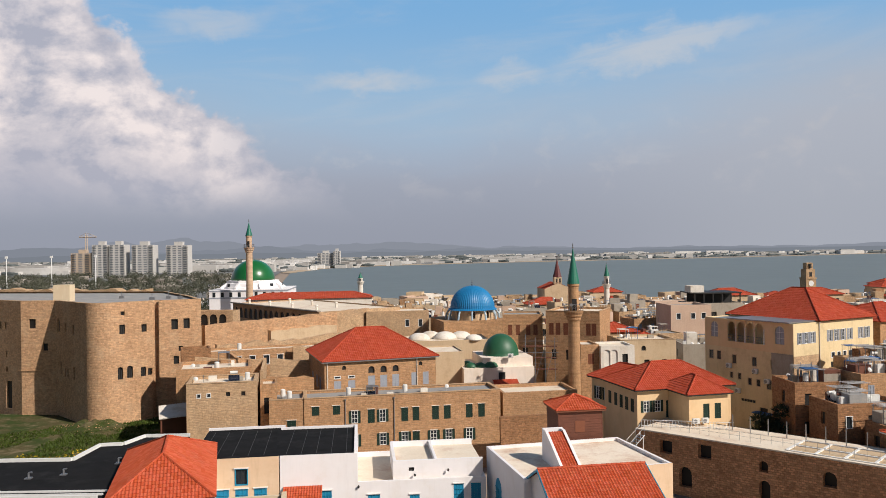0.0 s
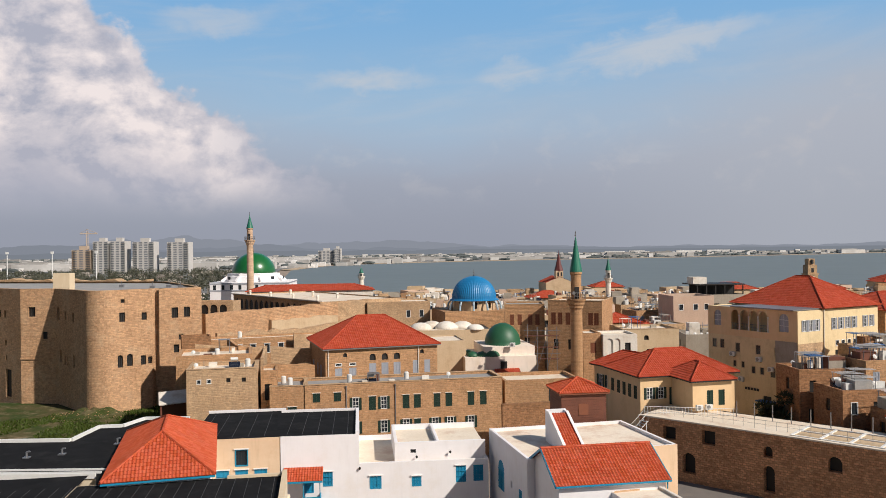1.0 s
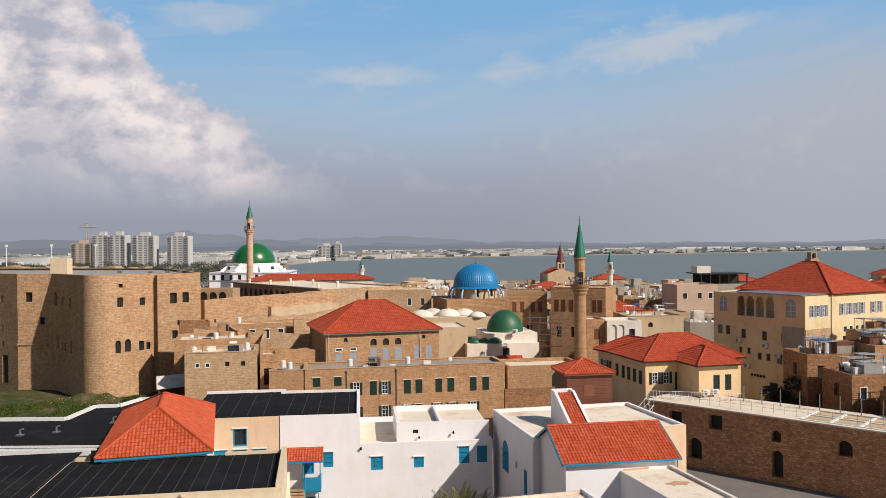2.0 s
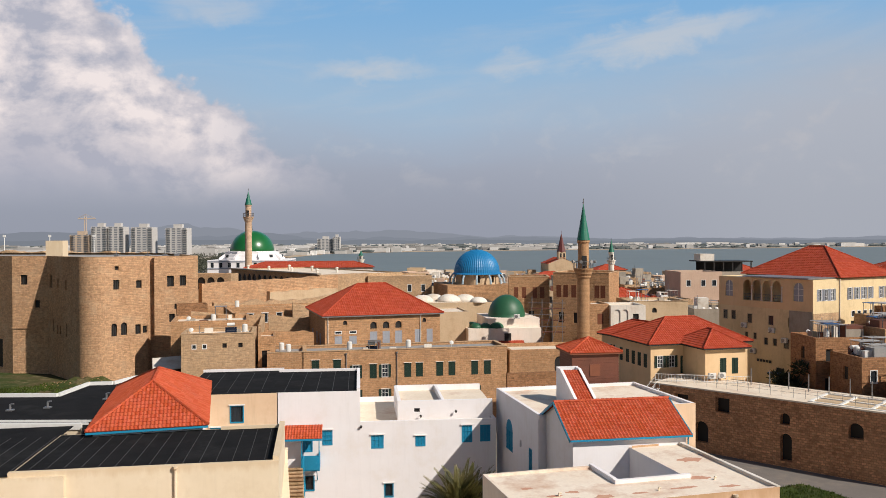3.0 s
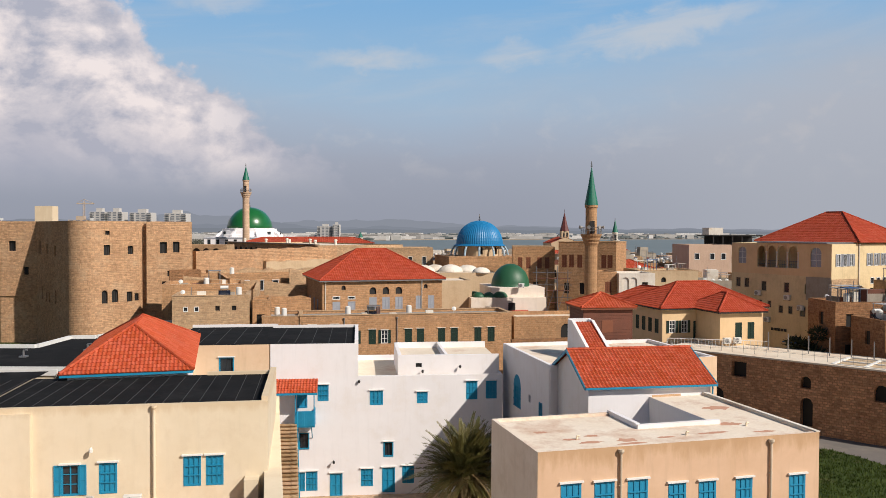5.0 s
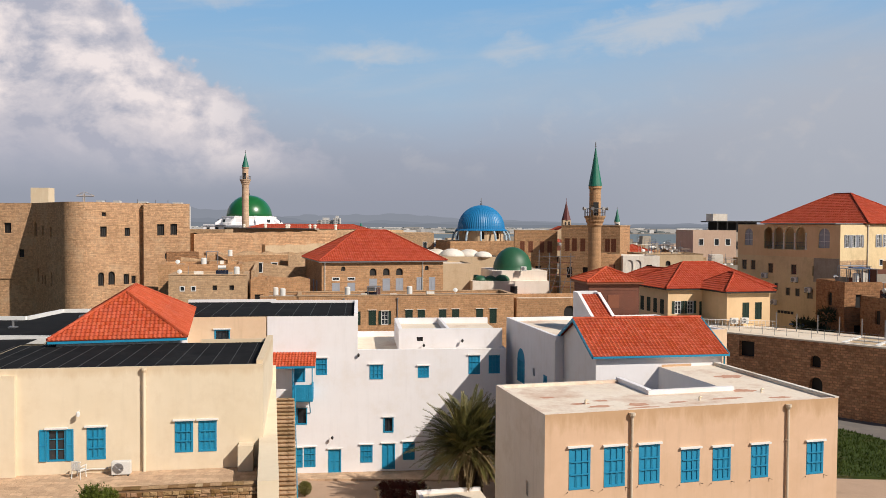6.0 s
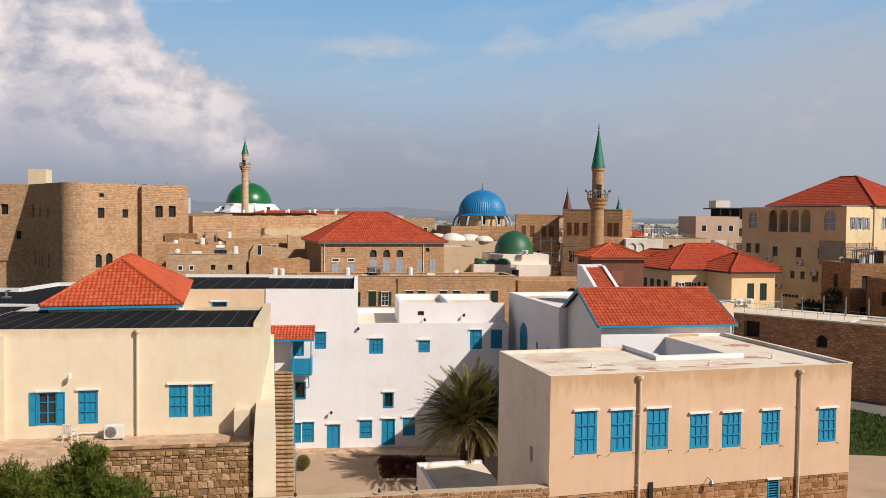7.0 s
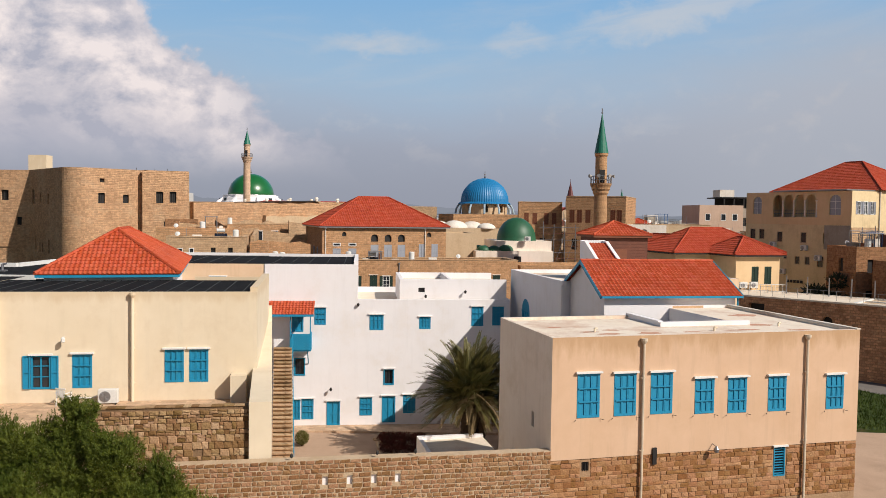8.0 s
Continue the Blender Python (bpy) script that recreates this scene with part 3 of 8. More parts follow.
        box(bm, -0.03, 0.03, 0.04, 0.10, 0, h), box(bm, -hw, hw, 0.04, 0.10, h - r - 0.03, h - r + 0.03)
        box(bm, -hw, hw, 0.04, 0.10, (h - r) / 2 - 0.025, (h - r) / 2 + 0.025)
        out.append(("frame", finish(bm, "frame", M["whitepaint"])))
    elif style in ("bluearch",):
        r = hw
        n = 12
        pts = [(-hw, 0)] + [(-r * math.cos(math.pi * i / n), h - r + r * math.sin(math.pi * i / n)) for i in range(n + 1)] + [(hw, 0)]
        bm = bmesh.new()
        bm.faces.new([bm.verts.new((x, 0.02, z)) for x, z in pts])
        for k in (-0.5, 0, 0.5):
            box(bm, k * hw - 0.03, k * hw + 0.03, -0.03, 0.02, 0, h - r)
        for k in (0.0, 0.33, 0.66, 1.0):
            box(bm, -hw, hw, -0.03, 0.02, k * (h - r) - 0.03, k * (h - r) + 0.03)
        out.append(("shutter", finish(bm, "shutter", M["blue"])))
    elif style == "vent":
        # a near-black sheet paints the shade behind the slats
        bm = bmesh.new()
        box(bm, -hw, hw, 0.1, 0.12, 0, h)
        out.append(("pane", finish(bm, "pane", M["dark"])))
        bm = frame_bm(0.05, -0.02, 0.08)
        k = int(h / 0.12)
        out.append(("frame", finish(bm, "frame", M["blue"])))
        for i in range(1, k):
            bm = bmesh.new()
            box(bm, -hw + 0.05, hw - 0.05, 0.0, 0.05, h * i / k - 0.02, h * i / k + 0.015)
            out.append(("slat", finish(bm, "slat", M["blue"])))
    elif style in ("bluedark",):
        out.append(("frame", finish(frame_bm(0.09, -0.04), "frame", M["blue"])))
        bm = bmesh.new()
        box(bm, -hw + 0.09, hw - 0.09, 0.12, 0.14, 0.09, h - 0.09)
        out.append(("pane", finish(bm, "pane", M["pane"])))
        bm = bmesh.new()
        for k in range(1, 4):
            tube(bm, (-hw + w * k / 4, 0.05, 0.08), (-hw + w * k / 4, 0.05, h - 0.08), 0.014, 4)
        out.append(("grille", finish(bm, "grille", M["dark"])))
    elif style == "bluedoor":
        out.append(("frame", finish(frame_bm(0.09, -0.03), "frame", M["blue"])))
        bm = leaf(-hw + 0.09, 0.0, 0.02, 0.02, h - 0.09, 2)
        out.append(("leaf", finish(bm, "leaf", M["blue"])))
        bm = leaf(0.006, hw - 0.09, 0.03, 0.02, h - 0.09, 2)
        out.append(("leaf", finish(bm, "leaf", M["blue"])))
    elif style == "white":
        bm = frame_bm(0.09, -0.04)
        out.append(("frame", finish(bm, "frame", M["whitepaint"])))
        bm = bmesh.new()
        box(bm, -hw + 0.09, hw - 0.09, 0.1, 0.12, 0.09, h - 0.09)
        out.append(("pane", finish(bm, "pane", M["pane"])))
    elif style == "stoneframe":
        out.append(("frame", finish(frame_bm(0.08, -0.03, 0.14), "frame", M["sandplaster"])))
        bm = bmesh.new()
        box(bm, -hw + 0.08, hw - 0.08, 0.1, 0.12, 0.08, h - 0.08)
        out.append(("pane", finish(bm, "pane", M["pane"])))
    elif style == "loggia":
        bm = bmesh.new()
        for z in (0.45, 0.9):
            tube(bm, (-hw, 0.12, z), (hw, 0.12, z), 0.03, 4)
        for k in range(5):
            tube(bm, (-hw + w * (k + 0.5) / 5, 0.12, 0), (-hw + w * (k + 0.5) / 5, 0.12, 0.9), 0.02, 4)
        out.append(("railing", finish(bm, "railing", M["metal"])))
        bm = bmesh.new()
        lathe(bm, [(0.17, 0), (0.17, 0.12), (0.11, 0.2), (0.10, h - hw - 0.25), (0.16, h - hw - 0.1), (0.18, h - hw)], hw + 0.15, -0.02, 8)
        out.append(("column", finish(bm, "column", M["lime"])))
    elif style == "blank":
        bm = bmesh.new()
        box(bm, -hw, hw, 0.16, 0.26, 0, h)
        out.append(("infill", finish(bm, "infill", M["lime"])))
    else:  # "dark": an unglazed or shaded opening, its shade painted as a near-black sheet
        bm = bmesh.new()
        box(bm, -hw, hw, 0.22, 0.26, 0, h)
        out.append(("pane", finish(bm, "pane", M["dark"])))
    WIN[key] = out
    return out


HEAD = {}


def head_mesh(w, mat):
    key = (round(w, 2), mat.name)
    if key not in HEAD:
        bm = bmesh.new()
        box(bm, -w / 2 - 0.09, w / 2 + 0.09, -0.13, 0.05, 0.0, 0.08)
        HEAD[key] = finish(bm, "lintel", mat)
    return HEAD[key]


class House:
    """A building on a rectangle: origin at its front left corner, front along +x turned by ang, depth towards +y."""

    def __init__(self, name, label, category, x, y, ang, w, d, z0, z1, wall, roof, parapet=0.3, thick=0.28, group=""):
        self.at = pose(x, y, 0, 0, 0, ang)
        self.ob = thing(name, label, category, self.at, group)
        self.w, self.d, self.z0, self.z1, self.par, self.thick = w, d, -0.5, z1, parapet, thick
        self.wall, self.roof = wall, roof
        self.holes = {"f": [], "r": [], "b": [], "l": []}
        self.wins = []

    def win(self, side, c, z, w, h, style, lintel=None, arch=False):
        self.holes[side].append((c - w / 2, c + w / 2, z, z + h, arch))
        self.wins.append((side, c, z, w, h, style, lintel))
        return self

    def row(self, side, cs, z, w, h, style, lintel=None, arch=False):
        for c in cs:
            self.win(side, c, z, w, h, style, lintel, arch)
        return self

    def side(self, side):
        w, d = self.w, self.d
        return {"f": ((0, 0), (1, 0), w, 0), "r": ((w, 0), (0, 1), d, 90), "b": ((w, d), (-1, 0), w, 180), "l": ((0, d), (0, -1), d, 270)}[side]

    def build(self, flat=True, coping=None, base=None):
        bm = bmesh.new()
        for s in "frbl":
            p0, u, ln, _ = self.side(s)
            panel(bm, p0, u, ln, self.z0, self.z1, self.holes[s])
        w, d, t, zr = self.w, self.d, self.thick, self.z1 - self.par
        if flat:
            for a, b in (((0, 0), (w, 0)), ((w, 0), (w, d)), ((w, d), (0, d)), ((0, d), (0, 0))):
                ia = (min(max(a[0], t), w - t), min(max(a[1], t), d - t))
                ib = (min(max(b[0], t), w - t), min(max(b[1], t), d - t))
                if self.par > 0.02:
                    face(bm, (*ia, zr), (*ib, zr), (*ib, self.z1), (*ia, self.z1))
                face(bm, (*a, self.z1), (*b, self.z1), (*ib, self.z1), (*ia, self.z1))
        self.walls = part("wall", bm, self.wall, self.ob)
        if flat:
            bm = bmesh.new()
            face(bm, (t, t, zr), (w - t, t, zr), (w - t, d - t, zr), (t, d - t, zr))
            part("roof", bm, self.roof, self.ob)
        if coping:
            bm = bmesh.new()
            o, i = 0.05, t + 0.05
            for x0, x1, y0, y1 in ((-o, w + o, -o, i), (-o, w + o, d - i, d + o), (-o, i, i, d - i), (w - i, w + o, i, d - i)):
                box(bm, x0, x1, y0, y1, self.z1 + 0.004, self.z1 + 0.09)
            part("coping", bm, coping, self.ob)
        for s, c, z, ww, hh, style, lintel in self.wins:
            p0, u, ln, rot = self.side(s)
            m = pose(p0[0] + u[0] * c, p0[1] + u[1] * c, z, 0, 0, rot)
            pieces = window_meshes(style, ww, hh)
            kind = "door" if "door" in style else "window"
            first = part(kind, pieces[0][1], None, self.ob, at=m)
            for nm, me in pieces[1:]:
                part(nm, me, None, first)
            if lintel:
                part("lintel", head_mesh(ww, lintel), None, first, at=pose(0, 0, hh))
        return self

    def world(self, u, v, z):
        return self.at @ Vector((u, v, z))


def slope(bm, a, b, c, d, tile=0.26, course=0.36, lift=0.075):
    """Courses of curved tiles over the slope a, b (eave), c, d (ridge); d may equal c on a hip end. Runs up from the eave."""
    a, b, c, d = (Vector(p) for p in (a, b, c, d))
    along = (b - a).normalized()
    nrm = (b - a).cross(d - a).normalized()
    up = nrm.cross(along)
    length = (d - a).dot(up)
    rows = max(2, round(length / course))
    for k in range(rows):
        e = []
        for f in (k / rows, (k + 1) / rows):
            e.append((a + (d - a) * f, b + (c - b) * f))
        (l0, r0), (l1, r1) = e
        s0, s1 = (l0 - a).dot(along), (r0 - a).dot(along)
        t0, t1 = (l1 - a).dot(along), (r1 - a).dot(along)
        step = tile / 4
        n = max(1, math.ceil((s1 - s0) / step))
        shift = random.uniform(-0.012, 0.012)
        b0, b1 = (l0 - a).dot(up) - 0.05 + shift, (l1 - a).dot(up)
        lo, hi, base = [], [], []
        for i in range(n + 1):
            s = min(s0 + i * step, s1)
            wave = 0.5 + 0.5 * math.cos(2 * math.pi * s / tile)
            q = min(max(s, t0), t1) if t1 > t0 else (t0 + t1) / 2
            pl = a + along * s + up * b0
            ph = a + along * q + up * b1
            lo.append(pl + nrm * (lift * (0.55 + 0.75 * wave)))
            hi.append(ph + nrm * (lift * 0.75 * wave))
            base.append(pl - nrm * 0.01)
        for i0 in range(0, n, 4):
            cut = range(i0, min(i0 + 4, n) + 1)
            vl, vh, vb = [bm.verts.new(lo[i]) for i in cut], [bm.verts.new(hi[i]) for i in cut], [bm.verts.new(base[i]) for i in cut]
            for j in range(len(vl) - 1):
                bm.faces.new((vl[j], vl[j + 1], vh[j + 1], vh[j]))
                bm.faces.new((vb[j], vb[j + 1], vl[j + 1], vl[j]))


def ridge_line(bm, a, b, r=0.11):
    a, b = Vector(a), Vector(b)
    n = max(1, round((b - a).length / 0.4))
    for i in range(n):
        p, q = a + (b - a) * (i / n), a + (b - a) * ((i + 1.06) / n)
        tube(bm, p, q, r * 1.1, 6, r * 0.9)


def hip_roof(parent, w, d, z, rise, over=0.35, mat=None, trim=None, along="x", inset=None, inset_back=None, tile=0.26, course=0.36, ridge_label=""):
    """A hipped roof over a w by d rectangle of the parent's own frame."""
    x0, x1, y0, y1 = -over, w + over, -over, d + over
    W, D = x1 - x0, y1 - y0
    if along == "x":
        k = inset or D / 2
        r0, r1 = (x0 + k, (y0 + y1) / 2, z + rise), (x1 - k, (y0 + y1) / 2, z + rise)
        quads = [((x0, y0, z), (x1, y0, z), r1, r0), ((x1, y0, z), (x1, y1, z), r1, r1), ((x1, y1, z), (x0, y1, z), r0, r1), ((x0, y1, z), (x0, y0, z), r0, r0)]
    else:
        k = inset or W / 2
        r0, r1 = ((x0 + x1) / 2, y0 + k, z + rise), ((x0 + x1) / 2, y1 - (inset_back or k), z + rise)
        quads = [((x0, y0, z), (x1, y0, z), r0, r0), ((x1, y0, z), (x1, y1, z), r1, r0), ((x1, y1, z), (x0, y1, z), r1, r1), ((x0, y1, z), (x0, y0, z), r0, r1)]
    bm = bmesh.new()
    for q in quads:
        slope(bm, *q, tile=tile, course=course)
    roof = part("roof", bm, mat or M["tile"], parent)
    roof["kind"] = "stuff"
    bm = bmesh.new()
    up = Vector((0, 0, 0.06))
    ridge_line(bm, Vector(r0) + up, Vector(r1) + up)
    for c, r in (((x0, y0, z), r0), ((x1, y0, z), r1 if along == "x" else r0), ((x1, y1, z), r1), ((x0, y1, z), r0 if along == "x" else r1)):
        ridge_line(bm, Vector(c) + up, Vector(r) + up)
    part("ridge_tiles", bm, mat or M["tile"], roof)
    if trim:
        bm = bmesh.new()
        box(bm, x0, x1, y0, y0 + 0.05, z - 0.2, z - 0.01), box(bm, x0, x1, y1 - 0.05, y1, z - 0.2, z - 0.01)
        box(bm, x0, x0 + 0.05, y0 + 0.05, y1 - 0.05, z - 0.2, z - 0.01), box(bm, x1 - 0.05, x1, y0 + 0.05, y1 - 0.05, z - 0.2, z - 0.01)
        box(bm, x0 + 0.05, x1 - 0.05, y0 + 0.05, y1 - 0.05, z - 0.06, z - 0.03)
        part("fascia", bm, trim, roof)
    return roof


# ---- ground, sea, distance ----
def sheet(name, label, category, pts, z, mat, kind="structure", thick=0.0):
    bm = bmesh.new()
    if thick:
        ring_prism(bm, pts, z - thick, z)
    else:
        face(bm, *[(x, y, z) for x, y in pts])
    ob = part(name, bm, mat)
    return tagged(ob, label, category, kind=kind)


sheet("ground", "sandy town ground under the old houses", "ground", [(-4800, -600), (4800, -600), (4800, 4900), (-4800, 4900)], -0.5, M["road"])
sheet("courtyard", "sandy gravel courtyard of the white house", "ground", [(-13.2, 40), (6, 40), (6, 63), (-13.2, 61)], 0.0, M["gravel"], thick=0.4)
bm = bmesh.new()
box(bm, -11.2, 5.6, 58.9, 61.6, 0.0, 0.14)
tagged(part("pavement", bm, M["paving"], at=pose(0, 0, 0.004, 0, 0, 0)), "pink stone pavement along the white facade", "pavement", kind="structure")
sheet("street", "grey paved lane below the long stone wall", "road", [(14, 30), (60, 20), (60, 58), (38.5, 76), (26, 88), (20, 90), (18.5, 48)], 1.6, M["lane"], thick=1.8)
sheet("gravel_path", "pinkish gravel path beside the house", "path", [(20, 30), (60, 24), (60, 53.5), (28.4, 55.0), (22.5, 56.2)], 1.63, M["gravel"], thick=0.1)
sheet("yard", "overgrown yard below the citadel", "ground", [(-120, 70), (-26, 70), (-26, 100), (-44, 126), (-120, 140)], 2.4, M["yard"], thick=2.6)


def sea():
    """The bay: an open sheet of water, its far shore bending towards the right."""
    near = [(-196, 1000), (-135, 640), (-60, 345), (60, 315), (400, 310), (900, 320), (4000, 320)]
    far = [(4000, 4000), (1700, 2800), (1000, 2300), (600, 2080), (300, 1960), (100, 1850), (-60, 1740), (-150, 1640), (-208, 1560), (-222, 1400), (-226, 1180)]
    bm = bmesh.new()
    bm.faces.new([bm.verts.new((x, y, -0.2)) for x, y in near + far])
    bmesh.ops.triangulate(bm, faces=bm.faces[:])
    tagged(part("water", bm, M["water"]), "grey-green calm bay under haze", "water", kind="structure")
    bm = bmesh.new()
    sand = [(x - 20, y + 26) for x, y in far]
    for (a, b), (c, d) in zip(zip(far, far[1:]), zip(sand, sand[1:])):
        face(bm, (*a, -0.1), (*b, -0.1), (*d, 1.0), (*c, 1.0))
    tagged(part("beach", bm, M["sand"]), "pale sandy beach round the bay", "beach", kind="structure")
    bm = bmesh.new()
    bm.faces.new([bm.verts.new((x, y, 0.6)) for x, y in [(-4700, 420), (-130, 420), (-150, 640), (-212, 1000), *sand[::-1], (4000, 4800), (-4700, 4800)]])
    bmesh.ops.triangulate(bm, faces=bm.faces[:])
    tagged(part("coastal_plain", bm, M["plain"]), "flat built-up coastal plain, haze put into its colour", "ground", kind="structure")


sea()


def hills():
    """Three ranges behind one another, paler with distance: haze put into the glow colour."""
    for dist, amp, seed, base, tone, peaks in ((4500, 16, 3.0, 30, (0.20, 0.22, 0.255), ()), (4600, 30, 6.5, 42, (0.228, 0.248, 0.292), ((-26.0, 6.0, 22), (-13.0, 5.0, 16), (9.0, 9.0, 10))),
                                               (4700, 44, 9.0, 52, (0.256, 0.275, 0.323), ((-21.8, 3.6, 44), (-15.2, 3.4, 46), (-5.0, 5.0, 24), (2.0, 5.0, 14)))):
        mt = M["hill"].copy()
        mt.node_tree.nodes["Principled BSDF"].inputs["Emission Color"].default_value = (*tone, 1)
        bm = bmesh.new()
        prev = None
        for i in range(361):
            deg = -48 + 96 * i / 360
            a = radians(deg)
            left = 1.0 - 0.55 * min(1.0, max(0.0, (deg + 8) / 20))
            h = base * (0.35 + 0.65 * left) + amp * left * noise.fractal(Vector((i * 0.05 + seed, seed, 0)), 0.9, 2.0, 7)
            h += sum(q * math.exp(-((deg - c) / w) ** 2) for c, w, q in peaks)
            p = (dist * math.sin(a), dist * math.cos(a), 0.0), (dist * math.sin(a), dist * math.cos(a), max(8.0, h))
            if prev:
                face(bm, prev[0], p[0], p[1], prev[1])
            prev = p
        tagged(part("backdrop", bm, mt), "low hills along the horizon glowing in blue-grey haze tones", "hills", kind="structure")


hills()


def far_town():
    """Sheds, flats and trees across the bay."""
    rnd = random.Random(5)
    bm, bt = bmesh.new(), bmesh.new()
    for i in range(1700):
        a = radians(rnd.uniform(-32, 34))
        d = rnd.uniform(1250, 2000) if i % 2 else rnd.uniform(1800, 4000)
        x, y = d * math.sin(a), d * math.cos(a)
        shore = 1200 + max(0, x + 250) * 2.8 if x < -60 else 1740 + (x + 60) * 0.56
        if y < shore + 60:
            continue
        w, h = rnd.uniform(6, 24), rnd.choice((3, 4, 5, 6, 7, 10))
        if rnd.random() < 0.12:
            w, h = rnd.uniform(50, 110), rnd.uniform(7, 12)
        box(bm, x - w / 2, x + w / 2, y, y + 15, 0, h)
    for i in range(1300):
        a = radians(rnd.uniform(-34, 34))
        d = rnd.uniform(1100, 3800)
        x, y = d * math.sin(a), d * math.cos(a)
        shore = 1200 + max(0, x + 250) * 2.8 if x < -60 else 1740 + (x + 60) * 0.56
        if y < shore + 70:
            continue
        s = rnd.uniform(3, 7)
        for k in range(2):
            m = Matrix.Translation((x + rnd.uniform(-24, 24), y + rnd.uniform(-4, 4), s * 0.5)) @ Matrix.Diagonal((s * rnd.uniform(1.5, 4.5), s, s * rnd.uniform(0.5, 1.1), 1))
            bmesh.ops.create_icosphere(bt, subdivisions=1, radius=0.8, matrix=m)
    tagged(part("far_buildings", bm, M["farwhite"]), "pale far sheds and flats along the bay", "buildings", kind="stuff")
    tagged(part("far_trees", bt, M["far_belt"]), "dark far tree belts across the bay, haze put into their colour", "trees", kind="stuff")


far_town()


def apartment(x, y, w, d, h, mat, label, floors=15):
    ob = thing("apartment_block", label, "building", pose(x, y, 0, 0, 0, 0), "apartment blocks")
    bm = bmesh.new()
    box(bm, 0, w, 0, d, 0, h), box(bm, w * 0.3, w * 0.7, d * 0.3, d * 0.7, h, h + 5)
    part("wall", bm, mat, ob)
    cols = max(3, int(w / 7))
    me = None
    for f in range(floors):
        for c in range(cols):
            if me is None:
                bm = bmesh.new()
                box(bm, 0, w / cols * 0.62, -0.25, 0.05, 0, h / floors * 0.5)
                me = finish(bm, "window", M["farpane"])
            part("window", me, None, ob, at=pose(w * (c + 0.2) / cols, 0, h * (f + 0.3) / floors))
    bm = bmesh.new()
    for f in range(floors):
        box(bm, -0.8, w * 0.22, -1.6, 0, h * (f + 0.1) / floors, h * (f + 0.22) / floors)
        box(bm, w * 0.78, w + 0.8, -1.6, 0, h * (f + 0.1) / floors, h * (f + 0.22) / floors)
    part("balcony_front", bm, mat, ob)
    return ob


# ---- the near peach house ----
def pipe_down(parent, u, z0, z1, y=-0.10, r=0.06, mat=None):
    bm = bmesh.new()
    tube(bm, (u, y, z0), (u, y, z1), r, 8)
    lathe(bm, [(0.07, z1 - 0.08), (0.15, z1 + 0.05), (0.15, z1 + 0.16)], u, y, 10)
    for k in range(3):
        z = z0 + (z1 - z0) * (k + 0.5) / 3
        box(bm, u - 0.10, u + 0.10, y - 0.02, 0.02, z, z + 0.05)
    return part("rainwater_pipe", bm, mat or M["pipe"], parent)


